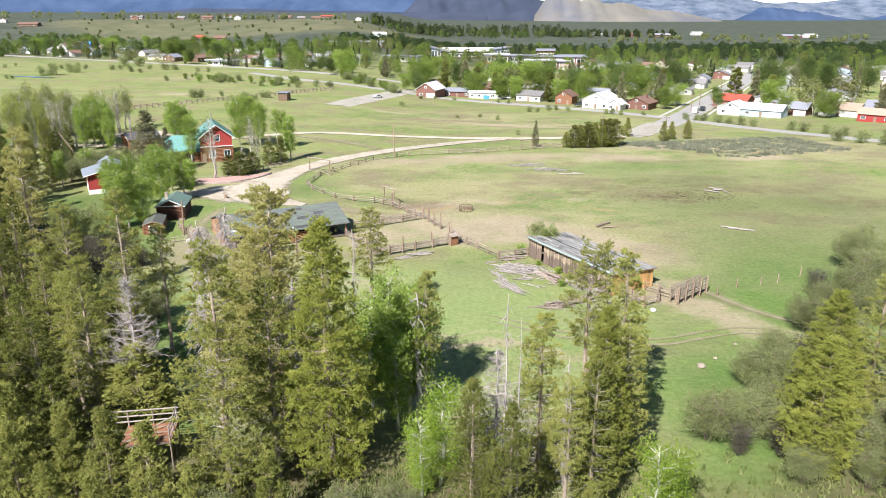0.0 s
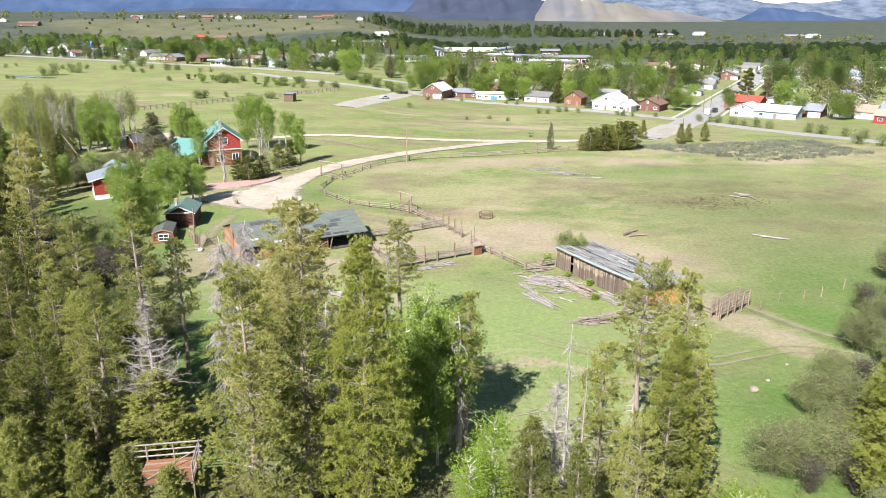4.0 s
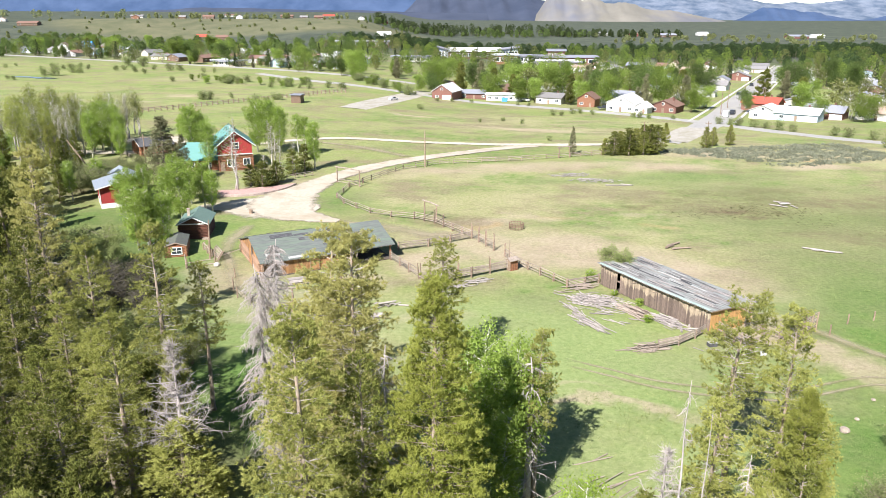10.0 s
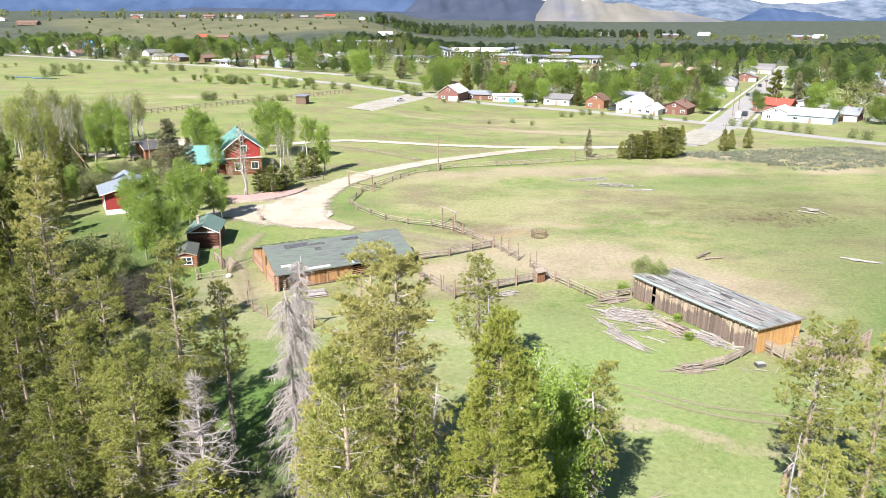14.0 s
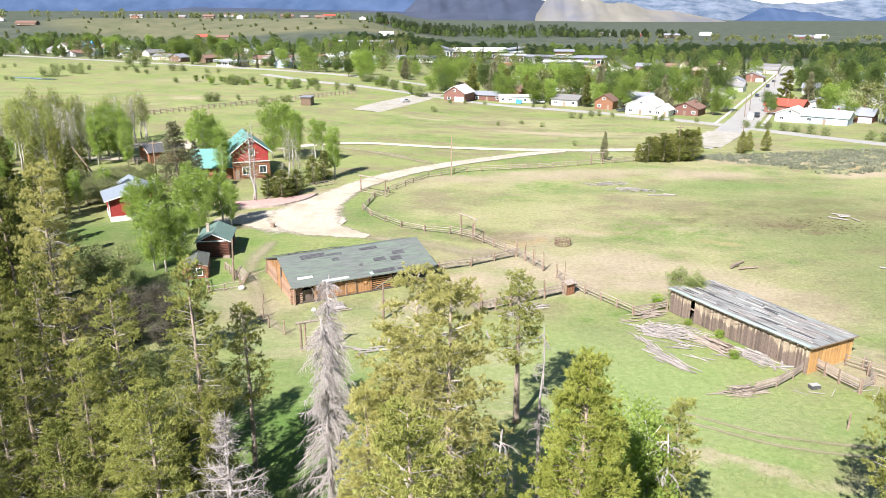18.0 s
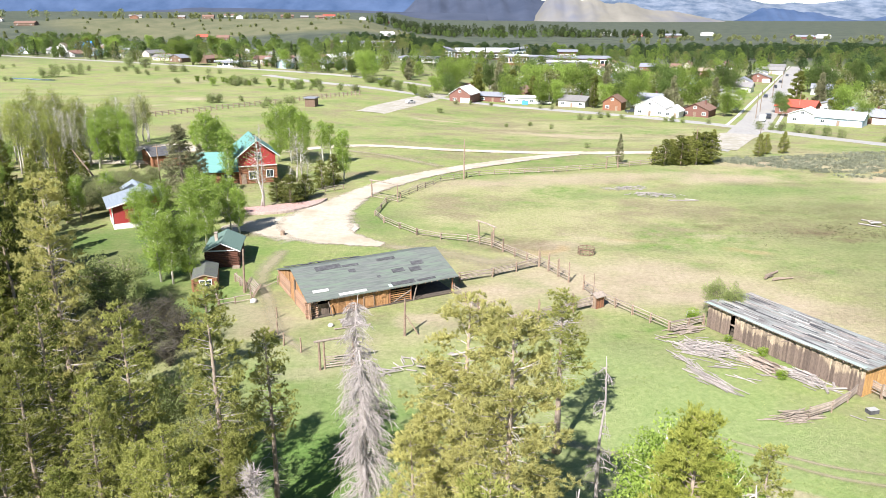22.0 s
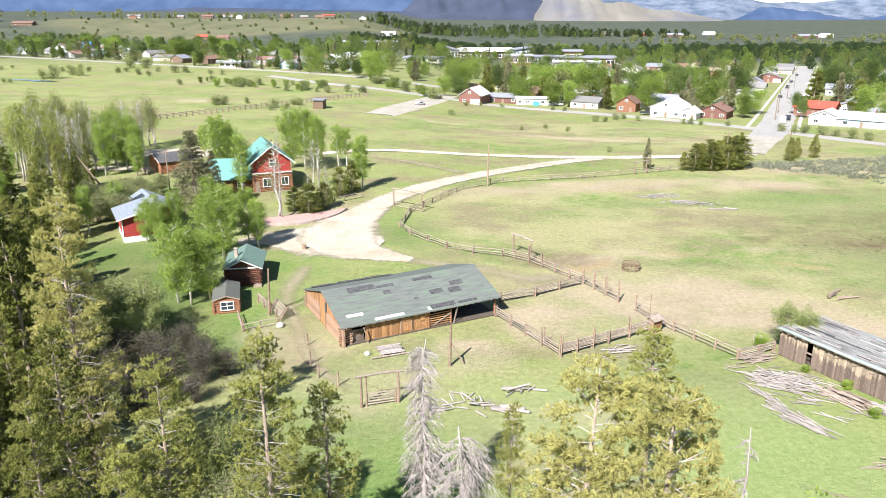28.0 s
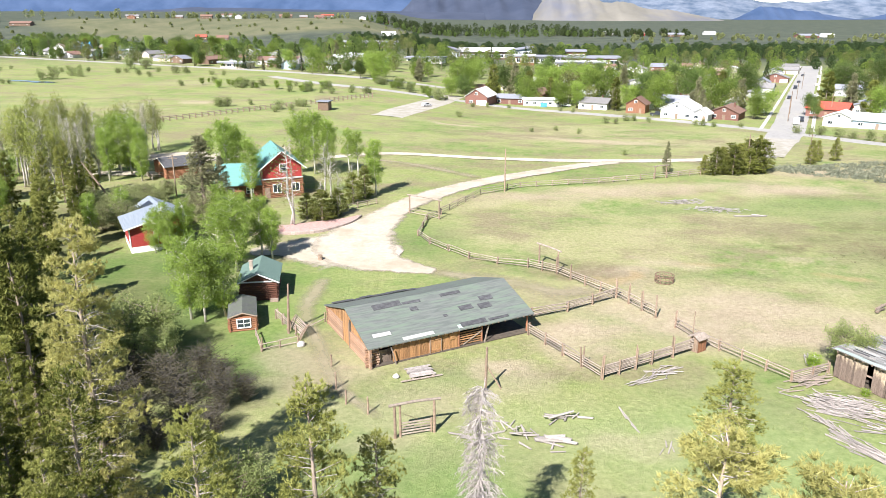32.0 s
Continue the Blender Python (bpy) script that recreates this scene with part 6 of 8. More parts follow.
def build_house():
    h = log_house("house", -56.9, 182.3, 21, 7.6, 12.0, 6.3, 2.9, "two-storey log house with red gable and teal metal roof", "house", False, TEAL_ROOF, 0.9, RED_PAINT)
    for a, b in (((-3.8, 0), (3.8, 0)), ((-3.8, 0), (-3.8, 12)), ((3.8, 0), (3.8, 12))):
        log_wall(h, a, b, 0, 3.7, 0.16)
    part("belt_board", Geo().box((0, -0.2, 3.85), (8.0, 0.3, 0.2)), WALLS["white"], h, "weathered pale belt board")
    window(h, -1.2, -0.25, 1.9, 1.6, 1.7, (2, 1))
    window(h, 2.4, -0.25, 2.0, 1.5, 1.6, (2, 1))
    window(h, 0.2, -0.08, 5.9, 1.3, 1.5, (1, 2))
    part("door", Geo().box((-3.1, -0.22, 1.1), (1.0, 0.08, 2.1)), POST_WOOD, h)
    wing = thing("house_wing", -69.6, 181.2, 0, 10, "low log wing of the house under teal metal roofing", "house")
    part("wall", Geo().box((4.6, 5.0, 1.35), (9.2, 9.8, 2.7)), RED_LOG, wing)
    log_wall(wing, (0, 0), (9.2, 0), 0, 2.6, 0.13)
    roof_slope("roof", TEAL_ROOF, wing, -0.6, 9.2, -0.9, 2.6, 5.0, 5.9, 0.1, 0.0)
    roof_slope("roof", TEAL_ROOF, wing, -0.6, 9.2, 11.0, 2.6, 5.003, 5.9, 0.1, 0.0)
    window(wing, 2.4, -0.2, 1.4, 1.5, 1.1)
    window(wing, 6.2, -0.2, 1.4, 1.3, 1.1)
    part("porch_post", Geo().box((0.2, -0.7, 1.3), (0.15, 0.15, 2.6)), WHITE_PAINT, wing)
    b = log_house("log_shed", -88.2, 202.3, -56, 9.4, 8.0, 2.8, 1.2, "dark brown log shed with low black roof", "shed", True, TAR_PAPER, 0.5, RED_LOG)
    for k in range(4):
        slab("rail", RAIL_WOOD, b, (1.2, -3.0, 0.4 + 0.3 * k), (7.0, 0.08, 0.12))
    hut = thing("pump_house", -68.3, 319, 0, -10, "small square brown hut with a flat dark roof in the meadow", "hut")
    part("wall", Geo().box((0, 0, 1.6), (4.0, 4.0, 3.2)), WALLS["brown"], hut)
    part("roof", Geo().box((0, 0, 3.35), (5.0, 5.0, 0.3)), ROOFS["slate"], hut)
    # terrace of red gravel with a low wall
    t = strip("terrace", [(-56.5, 158.2, 4.0), (-52.4, 158.7, 4.6), (-48.4, 160.0, 5.4), (-45.2, 161.9, 4.8), (-42.3, 164.1, 2.8), (-40.4, 166.8, 0.6)], RED_GRAVEL, "raised red gravel bed before the house", "terrace", 0.44, 0.05, 1.0)
    wall = thing("stone_kerb", 0, 0, 0, 0, "low pinkish stone kerb round the gravel bed", "kerb", kind="structure")
    pts = spline([(-57.5, 156.4), (-54.2, 156.2), (-49.9, 156.5), (-46.2, 157.6), (-42.7, 160.8), (-41.0, 163.8), (-40.1, 167.2)], 0.7)
    for k, (a, b2) in enumerate(zip(pts, pts[1:])):
        c = (a + b2) / 2
        d = b2 - a
        slab("stone", KERB_STONE, wall, (c[0], c[1], 0.2), (float(np.linalg.norm(d)) * 0.96, 0.3, 0.5 + 0.05 * math.sin(k * 2.1)), math.degrees(math.atan2(d[1], d[0])))


build_barn()
build_open_shed()
build_cabin()
build_red_shed()
build_house()


# ---- fences, gates, poles ----
POST_MESH = Geo().chain([(0, 0, -0.2), (0.01, 0.01, 0.6), (0, 0, 1.0)], [0.085, 0.08, 0.07], 7).mesh("post", POST_WOOD)
RAIL_MESH = Geo().chain([(-0.53, 0, 0), (0, 0.012, 0.02), (0.53, 0, 0)], [0.065, 0.058, 0.05], 6).mesh("rail", RAIL_WOOD)


def pole_fence(points, label, h=1.25, rails=3, span=3.2, name="rail_fence", tall=(), double=True):
    """Log posts in pairs with rails between them."""
    fence = thing(name, points[0][0], points[0][1], 0, 0, label, "fence", "pole fences")
    o = np.array(points[0], float)
    r = np.random.default_rng(int(abs(points[0][0] * 100)) + len(points))
    run = []
    for a, b in zip(points, points[1:]):
        a, b = np.array(a, float), np.array(b, float)
        k = max(1, round(float(np.linalg.norm(b - a)) / span))
        run += [a + (b - a) * i / k for i in range(k)]
    run.append(np.array(points[-1], float))
    for k, q in enumerate(run):
        d = run[min(k + 1, len(run) - 1)] - run[max(k - 1, 0)]
        nrm = np.array((-d[1], d[0])) / np.linalg.norm(d)
        for s in ((-1, 1) if double else (0,)):
            p = q - o + nrm * 0.11 * s
            shared("post", POST_MESH, fence, pose(p[0], p[1], 0, r.normal(0, 2), r.normal(0, 2), r.uniform(0, 360)) @ Matrix.Diagonal((1, 1, (h + 0.08) * (1.65 if k in tall else 1) * r.uniform(0.92, 1.12), 1)))
        if k:
            p0 = run[k - 1]
            ln = float(np.linalg.norm(q - p0))
            ang = math.degrees(math.atan2(q[1] - p0[1], q[0] - p0[0]))
            for i in range(rails):
                z = h * (0.3 + 0.68 * i / max(1, rails - 1))
                c = (q + p0) / 2 - o
                shared("rail", RAIL_MESH, fence, pose(c[0], c[1], z + r.normal(0, 0.03), 0, r.normal(0, 1.2), ang + r.normal(0, 0.8)) @ Matrix.Diagonal((ln * 1.04, 1, 1, 1)))
    return fence


GREY_FENCE = "weathered grey pole fence with log posts"
pole_fence([(-3.6, 127.9), (-9.8, 136.9), (-13.5, 139.6)], "grey pole fence along the trodden paddock", 1.35, 4, 2.8, tall=(0, 3, 4))
pole_fence([(-13.5, 139.6), (-17.8, 141.1), (-21.8, 143.7), (-27.7, 151.0), (-29.6, 155.4), (-28.3, 164.9), (-25.8, 168.7)], "grey log fence curving beside the drive", 1.05, 3, 4.6)
pole_fence([(-25.8, 168.7), (-17.7, 183.7), (-9.1, 189.6), (8.3, 193.7), (24.6, 199.2), (33.5, 203.3)], "grey pole fence along the drive", 1.2, 3, 3.6, double=False)
pole_fence([(-15.3, 121.3), (-10.7, 123.3), (-3.6, 127.9)], GREY_FENCE + " running to the barn", 1.3, 6, 3.4)
pole_fence([(-3.6, 127.9), (-0.4, 121.3)], GREY_FENCE + " ending at a gap", 1.5, 4, 2.4, tall=(1, 2, 3))
pole_fence([(-16.2, 116.8), (-10.2, 106.0)], GREY_FENCE + " from the barn's corner", 1.3, 4, 3.0, tall=(3,))
pole_fence([(-10.2, 106.0), (-4.4, 109.2), (1.0, 112.2)], GREY_FENCE + " of the small corral", 1.5, 8, 2.6, tall=(0, 2, 4))
pole_fence([(1.1, 118.5), (2.4, 114.7), (8.5, 105.4)], "grey pole fence between corral and shed", 1.2, 3, 2.8, tall=(0,))
pole_fence([(8.5, 105.4), (11, 106.4), (13.1, 107.2)], GREY_FENCE + " broken down beside the shed", 1.1, 5, 2.0)
pole_fence([(30.0, 86.7), (32.6, 89.0), (35.2, 91.2)], "tall weathered pole chute behind the shed", 2.3, 8, 1.7, double=True)
pole_fence([(29.4, 87.7), (32.0, 90.0), (34.5, 92.2)], "tall weathered pole chute beside its twin", 2.2, 7, 1.7, double=False)
pole_fence([(23.4, 91.2), (24.6, 88.0), (25.6, 86.0)], "leaning grey rail panel at the shed corner", 1.5, 7, 1.8)
pole_fence([(25.6, 86.0), (27.8, 87.6), (29.0, 91.4)], "grey pole fence of the pen by the shed", 1.3, 4, 2.2)
pole_fence([(27.2, 91.8), (30.2, 88.2)], "grey rails between shed and chute", 1.4, 3, 2.4, double=False)
pole_fence([(15.4, 86.0), (18.0, 87.2), (20.4, 88.9), (23.2, 91.4)], "sagging grey rail fence at the shed corner", 1.15, 8, 2.6, double=False)
pole_fence([(-45.8, 121.6), (-43.6, 118.2)], "grey pole fence beside the path", 1.2, 4, 2.4)
panel = pole_fence([(0, 0), (3.4, 0)], "collapsed rail panel leaning beside the barn", 1.9, 9, 3.4)
panel.matrix_basis = pose(-43.9, 118.4, 0, -36, 0, -58)
pole_fence([(-47.2, 116.8), (-45.6, 112.6), (-42.0, 114.6)], "low pole fence round the hut's yard", 0.9, 2, 2.4, double=False)
pole_fence([(-42.6, 116.6), (-39.9, 120.6)], "single rail from the fence to the barn", 1.2, 1, 4.0, double=False)
pole_fence([(-43, 172), (-38, 176.5)], "short pole fence by the drive", 1.1, 3, 2.6, double=False)
pole_fence([(-88, 200), (-80, 205)], "pole fence before the log shed", 1.2, 3, 3, double=False)
pole_fence([(-40.2, 88.0), (-37.0, 83.6), (-34.8, 80.2)], "fallen pole fence in the brush", 0.7, 4, 2.6)
pole_fence([(-49.5, 67.5), (-43.5, 69.0)], "old pole fence under the pines", 0.9, 4, 3)
pole_fence([(-31.5, 169.6), (-26.1, 165.5)], GREY_FENCE + " at the entrance", 0.9, 2, 5.6, double=False)


def meadow_fence():
    """The long wire fence far across the meadow, and its posts."""
    f = thing("wire_fence", -150, 250, 0, 0, "long wire and post fence across the far meadow", "fence")
    a, b = np.array((-150.0, 250.0)), np.array((-54.0, 363.0))
    n = 60
    for k in range(n + 1):
        p = (b - a) * k / n
        shared("post", POST_MESH, f, pose(p[0], p[1], 0) @ Matrix.Diagonal((2.4, 2.4, 1.9, 1)))
    for z in (0.6, 1.1, 1.6):
        ln = float(np.linalg.norm(b - a))
        shared("rail", RAIL_MESH, f, pose(*((b - a) / 2), z, 0, 0, math.degrees(math.atan2(b[1] - a[1], b[0] - a[0]))) @ Matrix.Diagonal((ln / 1.06, 1.7, 1.7, 1)))


meadow_fence()


def log_gate(x, y, rz, w, h, label, bars=True, beam=True):
    g = thing("gate", x, y, 0, rz, label, "gate")
    for px in (0, w):
        part("post", Geo().chain([(px, 0, -0.2), (px + 0.02, 0.02, h * 0.5), (px, 0, h)], [0.14, 0.13, 0.11], 8), POST_WOOD, g)
    if beam:
        part("beam", Geo().chain([(-0.5, 0, h), (w / 2, 0.05, h + 0.1), (w + 0.6, 0, h + 0.05)], [0.14, 0.13, 0.12], 8), RAIL_WOOD, g)
    if bars:
        part("post", Geo().tube((0.5, 0.1, -0.1), (0.5, 0.1, h * 0.98), 0.11, 0.1, 8), POST_WOOD, g)
        for k in range(5):
            part("bar", Geo().box((w / 2 + 0.35, 0.1, 0.25 + 0.27 * k), (w - 0.5, 0.06, 0.12)), RAIL_WOOD, g)
        part("stile", Geo().box((w - 0.25, 0.05, 0.75), (0.14, 0.08, 1.5)), POST_WOOD, g)
        part("brace_wire", Geo().tube((0.5, 0.12, h * 0.75), (w * 0.6, 0.12, 1.45), 0.015), RUST, g)
    return g


log_gate(-30.3, 95.6, 16, 3.5, 3.2, "tall log gate frame with a slatted gate")
log_gate(-31.5, 169.8, -38, 6.8, 3.4, "ranch entrance of two log posts and a beam", False)
log_gate(-11.7, 141.4, -57, 4.0, 3.0, "open log gate frame in the pole fence", False)
log_gate(21.5, 198.0, 20, 3.0, 2.8, "log gate frame in the road fence", False)


def utility_pole(x, y, h, label, arm=True, tilt=0.0, brace=False, rz=0):
    p = thing("utility_pole", x, y, ground_z(x, y), rz, label, "pole")
    part("pole", Geo().chain([(0, 0, -0.3), (tilt * h * 0.5, 0, h / 2), (tilt * h, 0, h)], [0.16, 0.14, 0.1], 8), POST_WOOD, p)
    if arm:
        part("cross_arm", Geo().box((tilt * h, 0, h - 0.6), (1.8, 0.1, 0.12)), POST_WOOD, p)
        for x2 in (-0.75, 0, 0.75):
            part("insulator", Geo().tube((tilt * h + x2, 0, h - 0.54), (tilt * h + x2, 0, h - 0.34), 0.05, 0.03), GLASS, p)
    if brace:
        part("brace", Geo().tube((1.6, 0.4, -0.1), (tilt * h * 0.5, 0, h * 0.6), 0.08), POST_WOOD, p)
    return p


utility_pole(-12.6, 186.5, 8.8, "thin brown wooden pole beside the drive", False)
utility_pole(45.0, 206, 8.8, "brown wooden utility pole by the road")
utility_pole(-43.6, 117.4, 6.0, "thin leaning wooden pole beside the fence", False, 0.05)
utility_pole(-22.0, 103.9, 4.6, "old wooden post with a leaning brace", False, 0.02, True)
utility_pole(-78.0, 182, 8.5, "wooden utility pole behind the red shed")
utility_pole(68.0, 223, 7, "wooden utility pole by the sage", True)
for x, y in ((106.8, 317.2), (118.4, 340.7), (150.6, 402.2), (182.9, 463.5), (72.9, 375.7), (130.5, 331.8), (188.3, 375.7), (-21.9, 402.8)):
    utility_pole(x, y, 9.5, "wooden utility pole in the town", True, 0, False, 60)


# ---- things on the grass ----
def scatter_logs(name, x, y, rz, count, spread, length, label, category, material, rad=0.08, tier=0.3, along=12.0, seed=0):
    """A heap of poles or boards, each one a part."""
    r = np.random.default_rng(seed + 90)
    heap = thing(name, x, y, 0, rz, label, category)
    mesh = Geo().chain([(-0.5, 0, 0), (0, 0.02, 0.01), (0.5, 0, 0)], [1.0, 0.9, 0.75], 6).mesh("pole", material)
    for k in range(count):
        px, py = r.normal(0, spread[0]), r.normal(0, spread[1])
        rr = rad * r.uniform(0.7, 1.3)
        near = max(0.0, 1 - math.hypot(px / (2 * spread[0]), py / (2 * spread[1])))
        shared("pole", mesh, heap, pose(px, py, 0.05 + rr + tier * near * r.random(), 0, r.normal(0, 1.5), r.normal(0, along)) @ Matrix.Diagonal((length * r.uniform(0.5, 1.2), rr, rr, 1)))
    return heap


scatter_logs("pole_heap", 11.0, 100.2, -36, 230, (1.9, 1.2), 1.9, "heap of bleached fence poles on the grass", "wood pile", PALE_WOOD, 0.045, 0.55, 18, 1)
scatter_logs("pole_heap", 15.4, 96.6, -56, 70, (1.3, 0.7), 1.8, "stack of weathered slabs beside the shed wall", "wood pile", RAIL_WOOD, 0.075, 0.6, 9, 19)
scatter_logs("pole_heap", 9.2, 93.0, -60, 60, (1.2, 0.4), 2.2, "stack of grey fence poles below the heap", "wood pile", PALE_WOOD, 0.05, 0.45, 10, 2)
scatter_logs("pole_heap", 7.8, 97.6, -66, 22, (1.6, 0.35), 2.6, "scattered bleached poles in the grass", "wood pile", PALE_WOOD, 0.045, 0.2, 22, 3)
scatter_logs("pole_heap", 13.0, 93.4, -30, 7, (1.6, 1.0), 2.4, "single bleached poles lying in the grass", "logs", PALE_WOOD, 0.05, 0.0, 22, 20)
scatter_logs("board_heap", 15.9, 96.6, -56, 34, (1.1, 0.5), 2.0, "heap of grey boards along the shed wall", "wood pile", GREY_WOOD, 0.06, 0.6, 20, 4)
scatter_logs("board_heap", 18.6, 93.6, -52, 80, (1.2, 0.55), 1.9, "heap of grey and bleached boards by the shed", "wood pile", PALE_WOOD, 0.06, 0.8, 17, 21)
scatter_logs("board_heap", 20.6, 91.4, 12, 4, (0.7, 0.4), 2.0, "pale planks leaning by the shed corner", "planks", PALE_WOOD, 0.12, 0.2, 30, 22)
scatter_logs("pole_heap", 14.2, 86.2, 14, 70, (0.9, 0.42), 2.0, "collapsed rails in a grey heap", "wood pile", RAIL_WOOD, 0.048, 0.8, 14, 5)
scatter_logs("pole_heap", 10.6, 105.4, 20, 40, (1.2, 0.45), 2.2, "rails fallen in a heap at the fence end", "wood pile", RAIL_WOOD, 0.06, 0.7, 14, 23)
scatter_logs("pole_heap", 12.4, 109.2, 70, 14, (0.9, 0.5), 1.8, "bleached poles leaning at the shed's corner", "wood pile", PALE_WOOD, 0.06, 0.6, 30, 24)
scatter_logs("pole_heap", -3.6, 107.4, 36, 16, (1.0, 0.45), 2.2, "bleached rails lying by the corral", "wood pile", PALE_WOOD, 0.06, 0.3, 22, 6)
scatter_logs("pole_heap", -6.4, 105.6, 32, 7, (1.0, 0.4), 3.4, "long bleached rails lying by the corral", "wood pile", PALE_WOOD, 0.055, 0.1, 14, 25)
scatter_logs("log_litter", -19.4, 95.6, -30, 22, (1.3, 0.9), 1.9, "broken bleached logs scattered on the grass", "logs", PALE_WOOD, 0.08, 0.5, 50, 7)
scatter_logs("log_litter", -16.2, 95.0, -8, 6, (0.5, 0.3), 2.2, "thick bleached log with smaller limbs", "logs", PALE_WOOD, 0.15, 0.3, 12, 26)
scatter_logs("log_litter", -15.4, 98.6, 8, 9, (0.8, 0.35), 2.4, "fallen log frame on the grass", "logs", PALE_WOOD, 0.1, 0.7, 40, 8)
scatter_logs("log_litter", -23.4, 94.9, 20, 6, (0.9, 0.5), 2.2, "bleached branches beside the dead tree", "logs", PALE_WOOD, 0.07, 0.3, 50, 27)
scatter_logs("log_litter", 20.8, 177.0, 10, 110, (2.0, 1.0), 1.1, "low heap of grey branches in the pasture", "wood pile", OLD_BRANCH, 0.05, 0.5, 60, 9)
scatter_logs("log_litter", 25.0, 171.4, -10, 120, (2.0, 1.0), 1.1, "low heap of grey branches in the pasture", "wood pile", OLD_BRANCH, 0.05, 0.55, 60, 10)
scatter_logs("log_litter", 30.5, 167.0, -5, 2, (1.0, 0.3), 5.0, "pale log lying in the pasture", "log", PALE_WOOD, 0.12, 0.1, 8, 11)
scatter_logs("log_litter", 28.3, 123.0, 15, 6, (1.0, 0.5), 2.6, "weathered timbers lying in the pasture", "logs", GREY_WOOD, 0.16, 0.2, 25, 12)
scatter_logs("log_litter", 58, 150.0, -30, 7, (1.6, 0.8), 3.0, "bleached timbers lying in the pasture", "logs", PALE_WOOD, 0.14, 0.3, 30, 13)
scatter_logs("log_litter", 51.5, 121.0, -20, 5, (1.3, 0.3), 3.0, "pale poles lying in the pasture", "logs", PALE_WOOD, 0.1, 0.1, 12, 14)
scatter_logs("log_litter", -9.6, 98.0, -84, 4, (1.5, 0.12), 2.2, "bleached pole lying on the grass", "log", PALE_WOOD, 0.09, 0.0, 6, 15)
scatter_logs("log_litter", -7.2, 93.9, 80, 5, (0.5, 0.6), 1.6, "bleached branches lying on the grass", "log", PALE_WOOD, 0.07, 0.0, 14, 16)
scatter_logs("log_litter", 4.0, 62.0, 30, 12, (2.2, 1.4), 3.2, "fallen dead trunks under the trees", "logs", RAIL_WOOD, 0.06, 0.3, 18, 17)
scatter_logs("log_litter", 22.0, 85.5, 10, 6, (2.0, 0.8), 2.5, "thin poles lying on the grass", "logs", PALE_WOOD, 0.05, 0.0, 40, 18)


def hoop(radius, r, z, n=24, m=6):
    """A closed ring of round bar."""
    vs, fs = [], []
    for i in range(n):
        a = 6.2832 * i / n
        for j in range(m):
            b = 6.2832 * j / m
            k = radius + r * math.cos(b)
            vs.append((k * math.cos(a), k * math.sin(a), z + r * math.sin(b)))
            fs.append((i * m + j, (i + 1) % n * m + j, (i + 1) % n * m + (j + 1) % m, i * m + (j + 1) % m))
    g = Geo()
    g.add(vs, fs)
    return g


